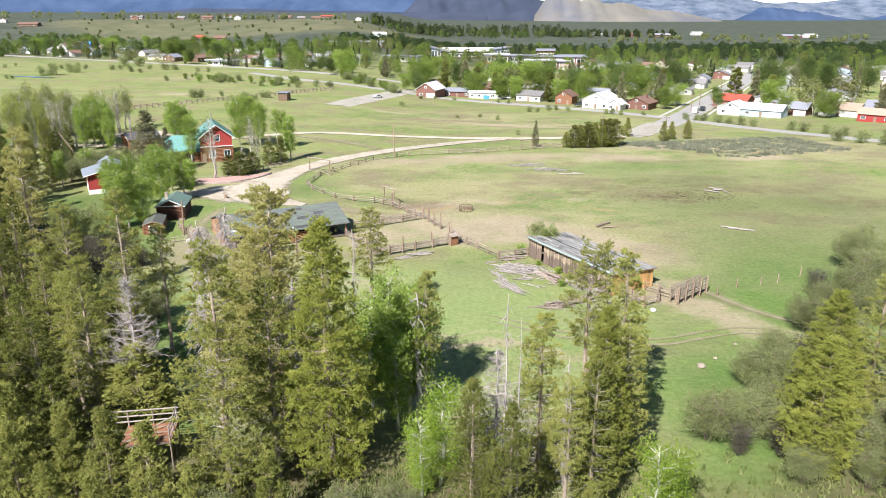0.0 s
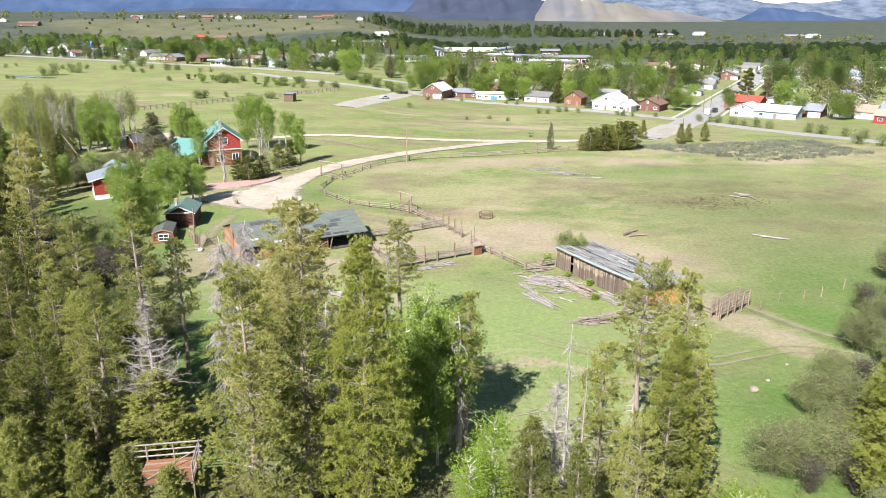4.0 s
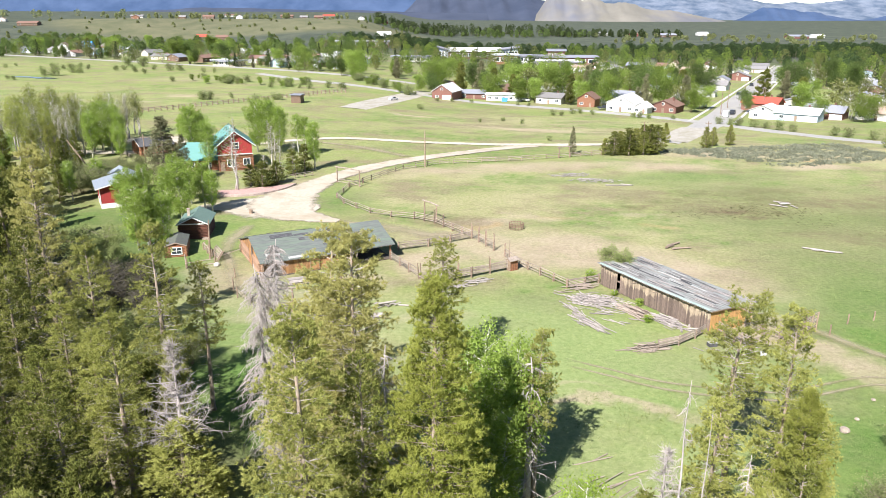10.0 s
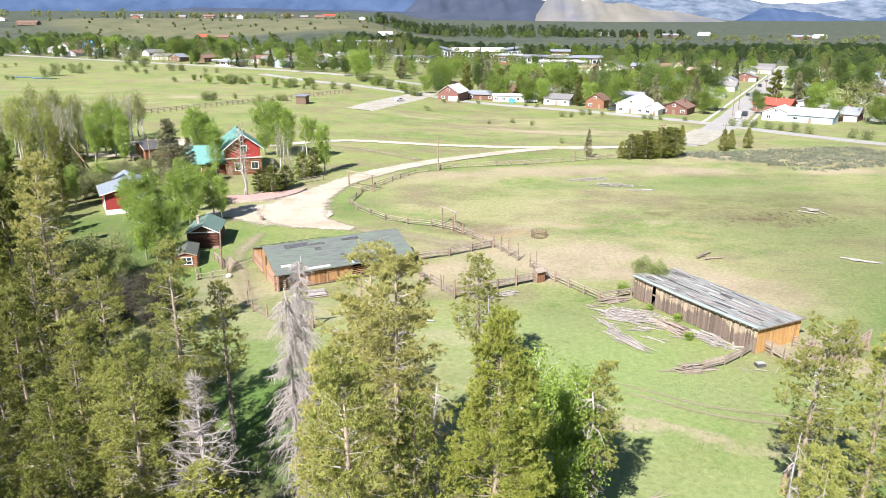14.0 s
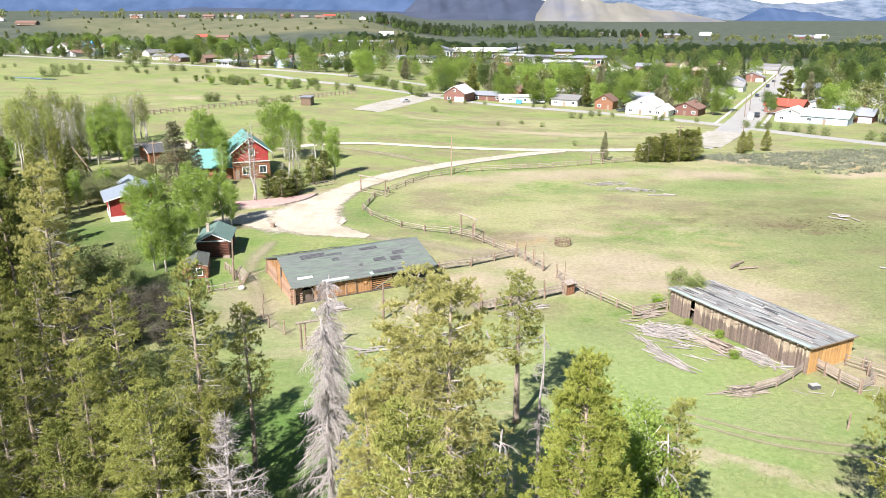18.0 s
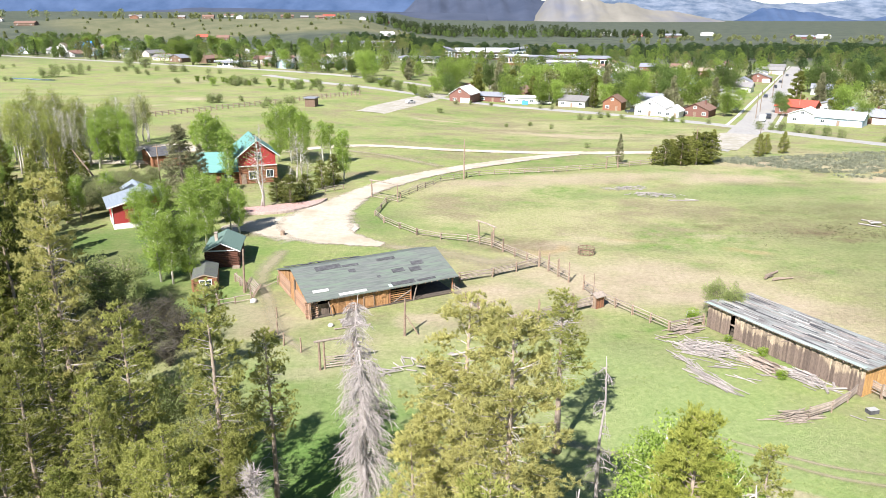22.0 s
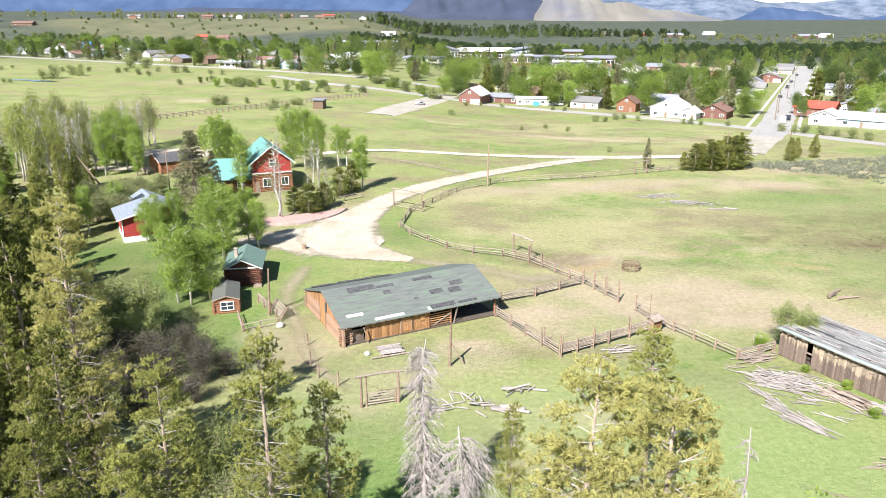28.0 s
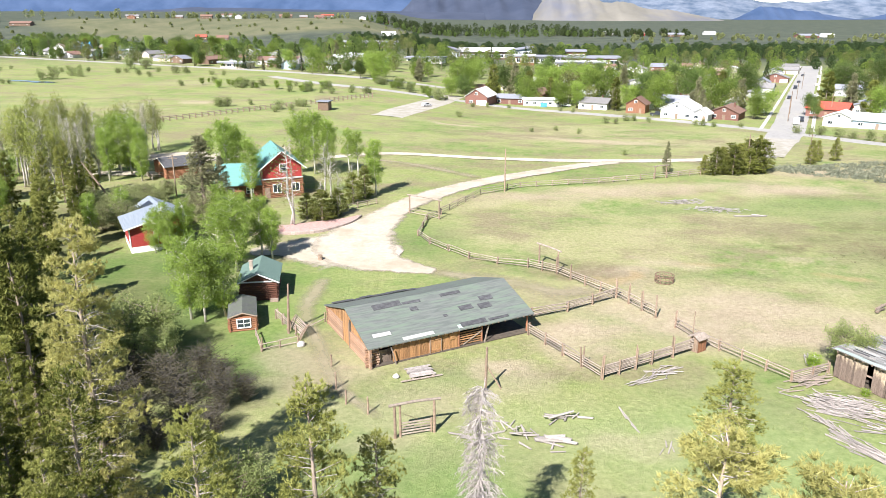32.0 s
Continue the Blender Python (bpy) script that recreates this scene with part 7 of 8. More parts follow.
def build_small_things():
    # plank pallet in front of the barn
    p = thing("plank_stack", -28.4, 107.4, 0, 20, "stack of bleached planks leaning on beams", "planks")
    for k in range(9):
        part("plank", Geo().box((0, -0.9 + 0.22 * k, 0.3 + 0.03 * (k % 3)), (2.8 - 0.2 * (k % 4), 0.2, 0.05)), PALE_WOOD, p)
    for s in (-1.1, 1.1):
        part("beam", Geo().box((s, 0, 0.14), (0.16, 2.3, 0.22)), RAIL_WOOD, p)
    part("long_plank", Geo().box((-0.2, -1.2, 0.16), (4.4, 0.22, 0.06)), RAIL_WOOD, p)
    # hay ring
    ring = thing("hay_ring", 4.3, 133.6, 0, 0, "round rusty steel hay feeder", "feeder")
    for z in (0.12, 0.55, 1.0):
        part("hoop", hoop(1.25, 0.05, z), RUST, ring)
    for k in range(14):
        a = 6.2832 * k / 14
        part("bar", Geo().tube((1.25 * math.cos(a), 1.25 * math.sin(a), 0), (1.25 * math.cos(a), 1.25 * math.sin(a), 1.1), 0.04), RUST, ring)
    # little plank hutch on the fence line
    h = thing("feed_hutch", 1.6, 112.6, 0, 32, "small brown plank hutch with a grey board roof", "hutch")
    board_wall(h, (-0.65, -0.55), (0.65, -0.55), 1.5, 1.5, RED_LOG, 0.2)
    board_wall(h, (-0.65, 0.55), (-0.65, -0.55), 1.5, 1.5, POST_WOOD, 0.2)
    board_wall(h, (0.65, -0.55), (0.65, 0.55), 1.5, 1.5, POST_WOOD, 0.2)
    board_wall(h, (0.65, 0.55), (-0.65, 0.55), 1.5, 1.5, POST_WOOD, 0.2)
    for s in (-1, 1):
        part("roof", Geo().box((0, 0.4 * s, 1.72), (1.75, 0.95, 0.07), m=Euler((-s * 0.42, 0, 0)).to_matrix()), RAIL_WOOD, h)
    part("mast", Geo().tube((0.2, 0.9, 0), (0.25, 0.95, 4.2), 0.07, 0.05), POST_WOOD, h)
    # a pale crate lying in the grass by the shed
    box = thing("crate", 21.7, 87.1, 0, 12, "small white open crate lying in the grass", "crate")
    part("bottom", Geo().box((0, 0, 0.03), (0.9, 0.6, 0.06)), PATCH_WHITE, box)
    for x, y, w, d in ((0, -0.3, 0.96, 0.05), (0, 0.3, 0.96, 0.05), (-0.46, 0, 0.05, 0.55), (0.46, 0, 0.05, 0.55)):
        part("side", Geo().box((x, y, 0.2), (w, d, 0.38)), TAR_PAPER, box)
    part("lid", Geo().box((0, 0, 0.41), (0.94, 0.62, 0.03)), PATCH_WHITE, box)
    # two lone posts, and posts in the yard
    for x, y, hh in ((-36.5, 104.2, 1.9), (-33.0, 99.6, 1.8), (-35.2, 101.4, 1.5), (-37.6, 109.0, 1.4), (21.0, 79.6, 1.6), (-45.6, 113, 1.5), (36.2, 89.8, 1.4), (40.1, 93.2, 1.3), (43.8, 94.2, 1.2), (46.4, 94.8, 1.4), (50.7, 97.4, 1.5)):
        tagged(part("post", Geo().chain([(x, y, -0.2), (x + 0.05, y, hh / 2), (x + 0.02, y, hh)], [0.1, 0.09, 0.08], 7), POST_WOOD), "lone weathered fence post in the grass", "post", "lone posts")
    # stumps and stones; the lump by the hut stands for a white bag
    for x, y, s, m in ((-30.8, 106.6, 0.35, CONCRETE), (27.3, 69.5, 0.42, STONE), (29.5, 71.5, 0.2, STONE), (26.4, 84.8, 0.4, PATCH_WHITE), (-41.6, 114.0, 0.5, CONCRETE), (28, 94.5, 0.45, PATCH_WHITE), (33, 75, 0.2, STONE)):
        g = bmesh.new()
        bmesh.ops.create_icosphere(g, subdivisions=2, radius=s)
        for v in g.verts:
            v.co *= 1 + 0.35 * noise.noise(v.co * 2.2 / s + Vector((x, y, 0)))
            v.co.z *= 0.7
        me = bpy.data.meshes.new("boulder")
        g.to_mesh(me)
        g.free()
        me.materials.append(m)
        ob = new("boulder", me)
        ob.location = (x, y, s * 0.4)
        tagged(ob, "pale rounded lump lying in the grass", "stone", "stones")
    st = thing("tree_stump", -43.8, 143.0, 0, 0, "dark cut stump beside the yard", "stump")
    part("trunk", Geo().chain([(0, 0, -0.1), (0, 0, 0.3), (0, 0, 0.9)], [0.5, 0.36, 0.34], 10), POST_WOOD, st)
    st = thing("tree_stump", 12.6, 57.5, 0, 0, "dark broken stump in the meadow", "stump")
    part("trunk", Geo().chain([(2, 8.3, -0.1), (2, 8.3, 1.2), (2.2, 8.4, 2.4)], [0.3, 0.24, 0.12], 8), POST_WOOD, st)
    # ruined deck among the trees
    d = thing("ruined_deck", -25.2, 52.5, 0, 9, "raised timber deck with reddish planks and a grey pole railing", "deck")
    for k in range(15):
        part("plank", Geo().box((0.9, -1.6 + 0.22 * k, 2.5), (4.0, 0.2, 0.06)), RED_LOG if k % 4 else GREY_WOOD, d)
    for x, y in ((-2.9, 1.5), (-1.0, 1.5), (1.0, 1.5), (2.9, 1.5), (2.9, 0.0), (2.9, -1.6), (-1.0, -1.6)):
        part("post", Geo().tube((x, y, 0), (x, y, 3.95 if y > -1 or x > 2 else 2.5), 0.08, 0.07), RAIL_WOOD, d)
    for a, b in (((-3.3, 1.5), (3.1, 1.5)), ((2.9, -1.8), (2.9, 1.7))):
        for z in (2.95, 3.45, 3.95):
            part("rail", Geo().tube((*a, z), (*b, z), 0.06), PALE_WOOD, d)
    part("fallen_rail", Geo().tube((-0.6, -1.2, 2.6), (2.6, 1.2, 3.3), 0.05), PALE_WOOD, d)
    for x in (-1.0, 1.0, 2.8):
        part("joist", Geo().box((x, 0, 2.38), (0.14, 3.4, 0.16)), GREY_WOOD, d)


build_small_things()


# ---- town houses ----
def geo_from(vs, fs):
    g = Geo()
    g.add(vs, fs)
    return g


FRAME_MESH = Geo().box((0, 0, 0.5), (1.1, 1, 0.1)).box((0, 0, -0.5), (1.1, 1, 0.1)).box((-0.5, 0, 0), (0.1, 1, 0.9)).box((0.5, 0, 0), (0.1, 1, 0.9)).box((0, 0, 0), (0.06, 0.8, 0.9)).mesh("window", WHITE_PAINT)
PANE_MESH = Geo().box((0, 0.1, 0), (0.92, 0.4, 0.92)).mesh("pane", GLASS)


def small_window(parent, x, y, z, w, h, side=False):
    win = shared("window", FRAME_MESH, parent, pose(x, y, z, 0, 0, 90 if side else 0) @ Matrix.Diagonal((w, 0.1, h, 1)))
    shared("pane", PANE_MESH, win, Matrix.Identity(4))


def town_house(x, y, rz, w, d, h, rise, wall, roof, label, garage=False, gable_front=False, chimney=True, name="house", category="house", wins=3):
    """A house with its ridge along local x (or towards the front), windows, door, eaves."""
    root = thing(name, x, y, ground_z(x, y), rz, label, category, "houses of the town")
    if gable_front:
        part("wall", Geo().prism([(-w / 2, 0), (w / 2, 0), (w / 2, h), (0, h + rise), (-w / 2, h)], -d / 2, d / 2), WALLS[wall], root)
    else:
        g = Geo()
        for px, pz in ((-d / 2, 0), (d / 2, 0), (d / 2, h), (0, h + rise), (-d / 2, h)):
            g.v.append((-w / 2, px, pz))
        for px, pz in ((-d / 2, 0), (d / 2, 0), (d / 2, h), (0, h + rise), (-d / 2, h)):
            g.v.append((w / 2, px, pz))
        g.f += [(4, 3, 2, 1, 0), (5, 6, 7, 8, 9)] + [(i, (i + 1) % 5, 5 + (i + 1) % 5, 5 + i) for i in range(5)]
        part("wall", g, WALLS[wall], root)
    half, ln = (w / 2, d) if gable_front else (d / 2, w)
    o = 0.55
    for s in (-1, 1):
        ze, zp = h - rise / half * o + 0.1, h + rise + 0.14
        e, q = s * (half + o), ln / 2 + o
        vs = [(0, -q, zp), (e, -q, ze), (e, q, ze), (0, q, zp)]
        vs += [(a, b, c - 0.16) for a, b, c in vs]
        if not gable_front:
            vs = [(b, a, c) for a, b, c in vs]
        fs = [(0, 1, 2, 3), (7, 6, 5, 4), (0, 4, 5, 1), (1, 5, 6, 2), (2, 6, 7, 3), (3, 7, 4, 0)]
        flip = (s > 0) != (not gable_front)
        part("roof", geo_from(vs, [f[::-1] for f in fs] if flip else fs), ROOFS[roof], root)
    n = wins
    for k in range(n):
        px = -w / 2 + w * (k + 0.5) / n
        if garage and k == n - 1:
            part("garage_door", Geo().box((px, -d / 2 - 0.05, 1.15), (min(4.6, w / n), 0.1, 2.3)), WHITE_PAINT, root)
        elif k == n // 2:
            part("door", Geo().box((px, -d / 2 - 0.05, 1.05), (1.0, 0.1, 2.1)), POST_WOOD, root)
        else:
            small_window(root, px, -d / 2 - 0.06, 1.55, 1.5, 1.1)
    if gable_front and h + rise > 5:
        small_window(root, 0, -d / 2 - 0.06, h + rise * 0.35, 1.1, 1.0)
    for k in range(2 if y < 470 else 0):
        small_window(root, -w / 2 - 0.06, -d / 4 + k * d / 2, 1.55, 1.3, 1.0, side=True)
    if chimney:
        part("chimney", Geo().box((w * 0.2, d * 0.12, h + rise * 0.8 + 0.4), (0.6, 0.6, 1.8)), BRICK, root)
    return root


# the first row, facing the meadow
town_house(-6.1, 374.1, -22, 10.1, 13.5, 4, 3.1, "brick", "white", "brick house with white metal roof and white garage door", True, True, False, wins=2)
town_house(8.1, 382.3, -14, 14.4, 6.9, 3, 1.4, "brick", "slate", "long low brick outbuilding with blue-grey roof", False, False, False)
town_house(22.1, 375.7, -12, 17.3, 5.8, 3.1, 0.6, "white", "white", "white mobile home with a flat pale roof", False, False, False, wins=5)
town_house(43.7, 363.9, -30, 12.6, 9.2, 3.1, 1.7, "white", "grey", "white house with grey shingle roof", False)
town_house(58.3, 349.7, -28, 8, 8, 3.9, 2.5, "rust", "brown", "rust-brown cabin with dark gable roof", False, True, False, wins=2)
town_house(71.4, 333.1, -34, 12.5, 13.6, 3.9, 3, "white", "white", "white house with broad white gable", False, True, False)
town_house(76, 322.5, -34, 5.7, 6.8, 2.9, 1.8, "white", "white", "small white shed beside the white house", False, True, False, wins=2)
town_house(87.7, 327.8, -34, 10.8, 11.3, 3.1, 2.3, "brick", "brown", "brick ranch house with brown hipped gable and white fascia", False, True)
town_house(75.8, 360, -34, 16.1, 10.3, 3.7, 2.5, "white", "slate", "white house with slate-grey roof", False)
town_house(131.8, 335.6, -40, 14.8, 10.2, 3.4, 2.3, "brick", "red", "brick house with bright red metal roof", False)
town_house(120.5, 305.2, -40, 10.1, 10.1, 3.4, 2, "white", "white", "white garage building with wide white roof", True, True, False, wins=2)
town_house(129.3, 296.3, -40, 15.6, 8.9, 3.1, 2, "blue", "white", "pale blue and brick house with white roof", True)
town_house(144, 305.2, -40, 14.6, 10.1, 3.1, 2.2, "brick", "slate", "brick house with slate roof and white gable", True)
town_house(162, 299.3, -42, 14.5, 10, 3.1, 2.2, "white", "tan", "low house with reddish shingle roof", True)
town_house(163.6, 276.2, -42, 12, 8.7, 3.1, 1.7, "red", "tan", "low red house with tan roof", False)
town_house(177.7, 293.4, -42, 15.5, 11.1, 3.8, 2.4, "white", "slate", "white house with grey-blue roof", True)
town_house(173.6, 259.5, -42, 14, 9.7, 3.2, 2, "cream", "slate", "cream house with grey roof at the town's edge", True)

STREET = np.array((0.465, 0.885))
TOWN_ROOFS = ("grey", "brown", "slate", "white", "tan", "grey", "brown", "slate")
TOWN_WALLS = ("white", "cream", "white", "brown", "grey", "blue", "brick", "white")
WORDS = {"grey": "grey shingle", "brown": "brown shingle", "slate": "slate-grey", "white": "white metal", "tan": "tan shingle", "red": "red metal", "blue": "bright blue metal"}
HOUSES = []
tr = np.random.default_rng(41)
for row in range(9):
    for col in range(-5, 8):
        base = np.array((88.8, 280.4)) + STREET * (38 + 44 * row) + np.array((0.885, -0.465)) * (23 + 31 * col if col >= 0 else -23 + 31 * (col + 1))
        x, y = base + tr.normal(0, 3, 2)
        edge = np.interp(x, (-120, -71, -14.1, 50.5, 86.3, 120.5, 172.2, 296.3), (480, 430, 402.1, 360, 336.9, 336.9, 317.2, 317.2))
        if y < edge + 12 or tr.random() < 0.12:
            continue
        HOUSES.append((x, y))
for k in range(17):
    x = -75 - 330 * k / 17 + tr.normal(0, 7)
    HOUSES.append((x, np.interp(x, (-420, -250, -120, -60), (705, 602, 522, 478)) + tr.uniform(4, 40)))
for k in range(24):
    x = -380 + 330 * tr.random()
    HOUSES.append((x, np.interp(x, (-420, -250, -120, -60), (705, 602, 522, 478)) + tr.uniform(40, 120)))
for k, (x, y) in enumerate(HOUSES):
    roof, wall = TOWN_ROOFS[int(tr.integers(8))], TOWN_WALLS[int(tr.integers(8))]
    town_house(float(x), float(y), -28 + 90 * int(tr.random() < 0.3) + tr.normal(0, 4), tr.uniform(11, 17), tr.uniform(8, 10.5), tr.uniform(2.8, 3.8), tr.uniform(1.5, 2.7), wall, roof,
               "%s town house with %s roof among trees" % (wall, WORDS[roof]), bool(tr.random() < 0.4), bool(tr.random() < 0.35), bool(tr.random() < 0.5))
town_house(-328, 690, 10, 12, 14, 6, 5, "white", "blue", "white barn with bright blue metal roof", False, False, False)
town_house(-346, 688, 10, 8, 9, 7, 3, "white", "tan", "tall white house beside the blue roof", False, True, False)


def long_building(x, y, rz, w, d, h, wall, roof, label, tilt=0.0, bays=12):
    b = thing("school_building", x, y, ground_z(x, y), rz, label, "school")
    part("wall", Geo().box((0, 0, h / 2), (w, d, h)), WALLS[wall], b)
    part("roof", Geo().box((0, 0, h + 0.5), (w + 2.5, d + 2.5, 0.9), m=Euler((radians(-tilt), 0, 0)).to_matrix()), ROOFS[roof], b)
    part("fascia", Geo().box((0, -d / 2 - 1.3, h + 0.2 + 0.5 * d * math.sin(radians(tilt))), (w + 2.6, 0.2, 1.2)), ROOFS["slate"], b)
    for k in range(bays):
        small_window(b, -w / 2 + w * (k + 0.5) / bays, -d / 2 - 0.08, h * 0.55, w / bays * 0.75, h * 0.5)


def build_school():
    """Long low school: a pale roof between two glass wings whose dark roofs rise outwards."""
    b = thing("school_building", 29, 806, ground_z(29, 800) - 0.5, -1, "long school with white roof and glass wings rising outwards", "school")
    part("wall", Geo().box((-4, 0, 4.0), (56, 20, 8.0)), WALLS["brown"], b)
    part("roof", Geo().prism([(-31, 7.8), (25, 7.8), (25, 9.2), (-31, 9.2)], -12, 2).prism([(-31, 9.21), (25, 9.21), (25, 11.2), (-31, 11.2)], 2.01, 12), ROOFS["white"], b)
    for name, x0, x1, z0, z1 in (("wing", -41, -31, 12.5, 9.0), ("wing", 22, 41, 9.5, 12.5)):
        part(name, Geo().prism([(x0, 0), (x1, 0), (x1, z1 - 0.6), (x0, z0 - 0.6)], -11, 10), WALLS["blue"], b, "blue glass and steel wing")
        part("roof", Geo().prism([(x0 - 2, z0 - 0.5), (x1 + 2, z1 - 0.5), (x1 + 2, z1 + 0.5), (x0 - 2, z0 + 0.5)], -13, 11), ROOFS["slate"], b)
        n = int((x1 - x0) / 3)
        for k in range(n):
            small_window(b, x0 + (x1 - x0) * (k + 0.5) / n, -11.1, 5.4, 2.4, 6.0)
    for k in range(12):
        small_window(b, -29 + 51 * (k + 0.5) / 12, -10.1, 4.0, 3.2, 3.2)


build_school()
long_building(50, 715, -6, 24, 16, 8, "rust", "white", "orange-brown school block with pale flat roof", 0, 6)
long_building(76, 722, -6, 22, 14, 7, "grey", "slate", "grey school block with glass front", 0, 6)
long_building(104, 668, -8, 44, 20, 9, "brick", "slate", "dark brick school wing with flat roof", 0, 5)
long_building(92, 676, -8, 15, 14, 14, "brick", "slate", "tall dark block of the school hall", 0, 3)
long_building(88, 634, -8, 36, 18, 6.5, "brick", "white", "brick school wing with wide white roof", 0, 4)
long_building(-96, 830, 0, 60, 16, 6, "brown", "white", "long low building with white roof", 0, 5)
long_building(-34, 640, -20, 30, 10, 4, "white", "slate", "low white commercial building", 0, 3)
long_building(-158, 540, -28, 22, 9, 3.4, "cream", "white", "long white-roofed house row", 0, 4)

# houses on the bench and the far plain
for x, y, w, wall, roof, text in ((-640, 1180, 34, "brown", "brown", "large red-brown ranch house on the hill"), (-520, 1290, 14, "rust", "brown", "brown house on the hill"), (-352, 1310, 12, "white", "white", "white house with steep roof on the hill"), (-159, 1436, 14, "white", "white", "tall white house on the skyline"),
                                  (-235, 1420, 20, "brick", "brown", "red-brown house on the hill"), (-262, 1415, 16, "brown", "grey", "brown-grey house on the hill"), (-410, 1330, 22, "brown", "brown", "long dark brown house on the hill"), (-560, 1400, 24, "cream", "grey", "large cream house on the bench"), (-475, 1380, 20, "brown", "grey", "dark house on the bench"),
                                  (-720, 1250, 14, "white", "tan", "small pale house on the hill"), (-330, 1600, 30, "brown", "brown", "long brown house beyond the bench"), (-120, 1480, 16, "red", "brown", "red house at the bench's end"), (-680, 1700, 30, "brown", "grey", "dark house far off"), (-500, 1800, 34, "grey", "brown", "dark house far off"), (-280, 1850, 34, "brown", "red", "brown house far off"),
                                  (-90, 1080, 22, "white", "white", "white two-storey block behind the wood"), (-300, 1020, 18, "brown", "brown", "brown house at the foot of the hill"), (-330, 1030, 16, "brown", "red", "brown house at the foot of the hill"),
                                  (391.4, 1364.9, 40, "brown", "slate", "dark barn on the plain"), (605.5, 1325.5, 40, "brick", "slate", "large brown hall on the plain"), (651.9, 1349.3, 26, "white", "white", "white hall on the plain"), (340.7, 1403.1, 20, "red", "brown", "red barn on the plain"), (291.4, 1440.3, 22, "white", "white", "white shed on the plain"), (480.2, 1440.3, 24, "white", "white", "white shed on the plain")):
    town_house(x, y, 8, w * 0.85, w * 0.5, 3.8, 2.6, wall, roof, text, False, w < 15, True)



# ---- vehicles ----
def car(x, y, rz, paint, label, kind="car", z=0.2):
    root = thing(kind, x, y, z + ground_z(x, y), rz, label, kind, "parked vehicles")
    m = CARS[paint]
    if kind == "van":
        part("body", Geo().prism([(-2.7, 0.4), (2.5, 0.4), (2.6, 1.2), (2.0, 1.9), (1.6, 2.4), (-2.7, 2.4)], -1.0, 1.0), m, root)
        part("windscreen", Geo().box((2.12, 0, 1.75), (0.08, 1.7, 0.75), m=Euler((0, -0.6, 0)).to_matrix()), GLASS, root)
    elif kind == "pickup":
        part("body", Geo().prism([(-2.7, 0.5), (2.6, 0.5), (2.6, 1.05), (1.2, 1.15), (0.6, 1.85), (-0.7, 1.85), (-0.8, 1.15), (-2.7, 1.1)], -0.95, 0.95), m, root)
        part("bed", Geo().box((-1.75, 0, 1.14), (1.7, 1.6, 0.04)), RUBBER, root)
        part("windscreen", Geo().box((0.93, 0, 1.5), (0.08, 1.6, 0.7), m=Euler((0, -0.7, 0)).to_matrix()), GLASS, root)
    else:
        part("body", Geo().prism([(-2.2, 0.4), (2.2, 0.4), (2.25, 0.8), (1.1, 0.95), (0.5, 1.45), (-1.2, 1.45), (-2.1, 0.95)], -0.88, 0.88), m, root)
        part("windscreen", Geo().box((0.83, 0, 1.2), (0.07, 1.5, 0.62), m=Euler((0, -0.87, 0)).to_matrix()), GLASS, root)
    for wx in (-1.5, 1.5):
        for wy in (-0.86, 0.86):
            wheel = part("wheel", Geo().tube((wx, wy - 0.12, 0.36), (wx, wy + 0.12, 0.36), 0.36, 0.36, 12), RUBBER, root)
            part("rim", Geo().tube((wx, wy - 0.13, 0.36), (wx, wy + 0.13, 0.36), 0.2, 0.2, 8), CARS["silver"], wheel)
    for wy in (-0.9, 0.9):
        part("side_window", Geo().box((0, wy * (1.12 if kind == "van" else 1.03), 1.55 if kind != "car" else 1.18), (1.5, 0.03, 0.45)), GLASS, root)


car(105.6, 307.9, 62, "white", "white delivery van parked on the street", "van")
car(111.8, 317.2, 62, "dark", "dark pickup parked behind the van", "pickup")
car(62.4, 335.6, -20, "dark", "dark pickup beside the white house", "pickup")
car(31.8, 370.4, -25, "white", "white car by the mobile home", "car")
car(109.5, 344.5, 62, "silver", "silver car on the drive", "car")
car(-30.4, 345.1, 40, "silver", "silver car on the lot", "car")
for k, s in enumerate((96, 139, 152, 204, 233, 251, 305, 322)):
    q = np.array((88.8, 280.4)) + STREET * s + np.array((0.885, -0.465)) * (-5.2 if k % 2 else 5.2)
    car(float(q[0]), float(q[1]), 62, ("white", "dark", "silver", "dark")[k % 4], "%s car parked along the street" % ("white", "dark", "silver", "dark")[k % 4], ("car", "pickup")[k % 3 == 0])
bin_ = thing("dumpster", 21.7, 369.8, ground_z(21.7, 369.8), -12, "bright blue steel dumpster", "dumpster")
part("body", Geo().prism([(-1.3, 0.1), (1.3, 0.1), (1.5, 1.7), (-1.5, 1.9)], -0.9, 0.9), ROOFS["blue"], bin_)

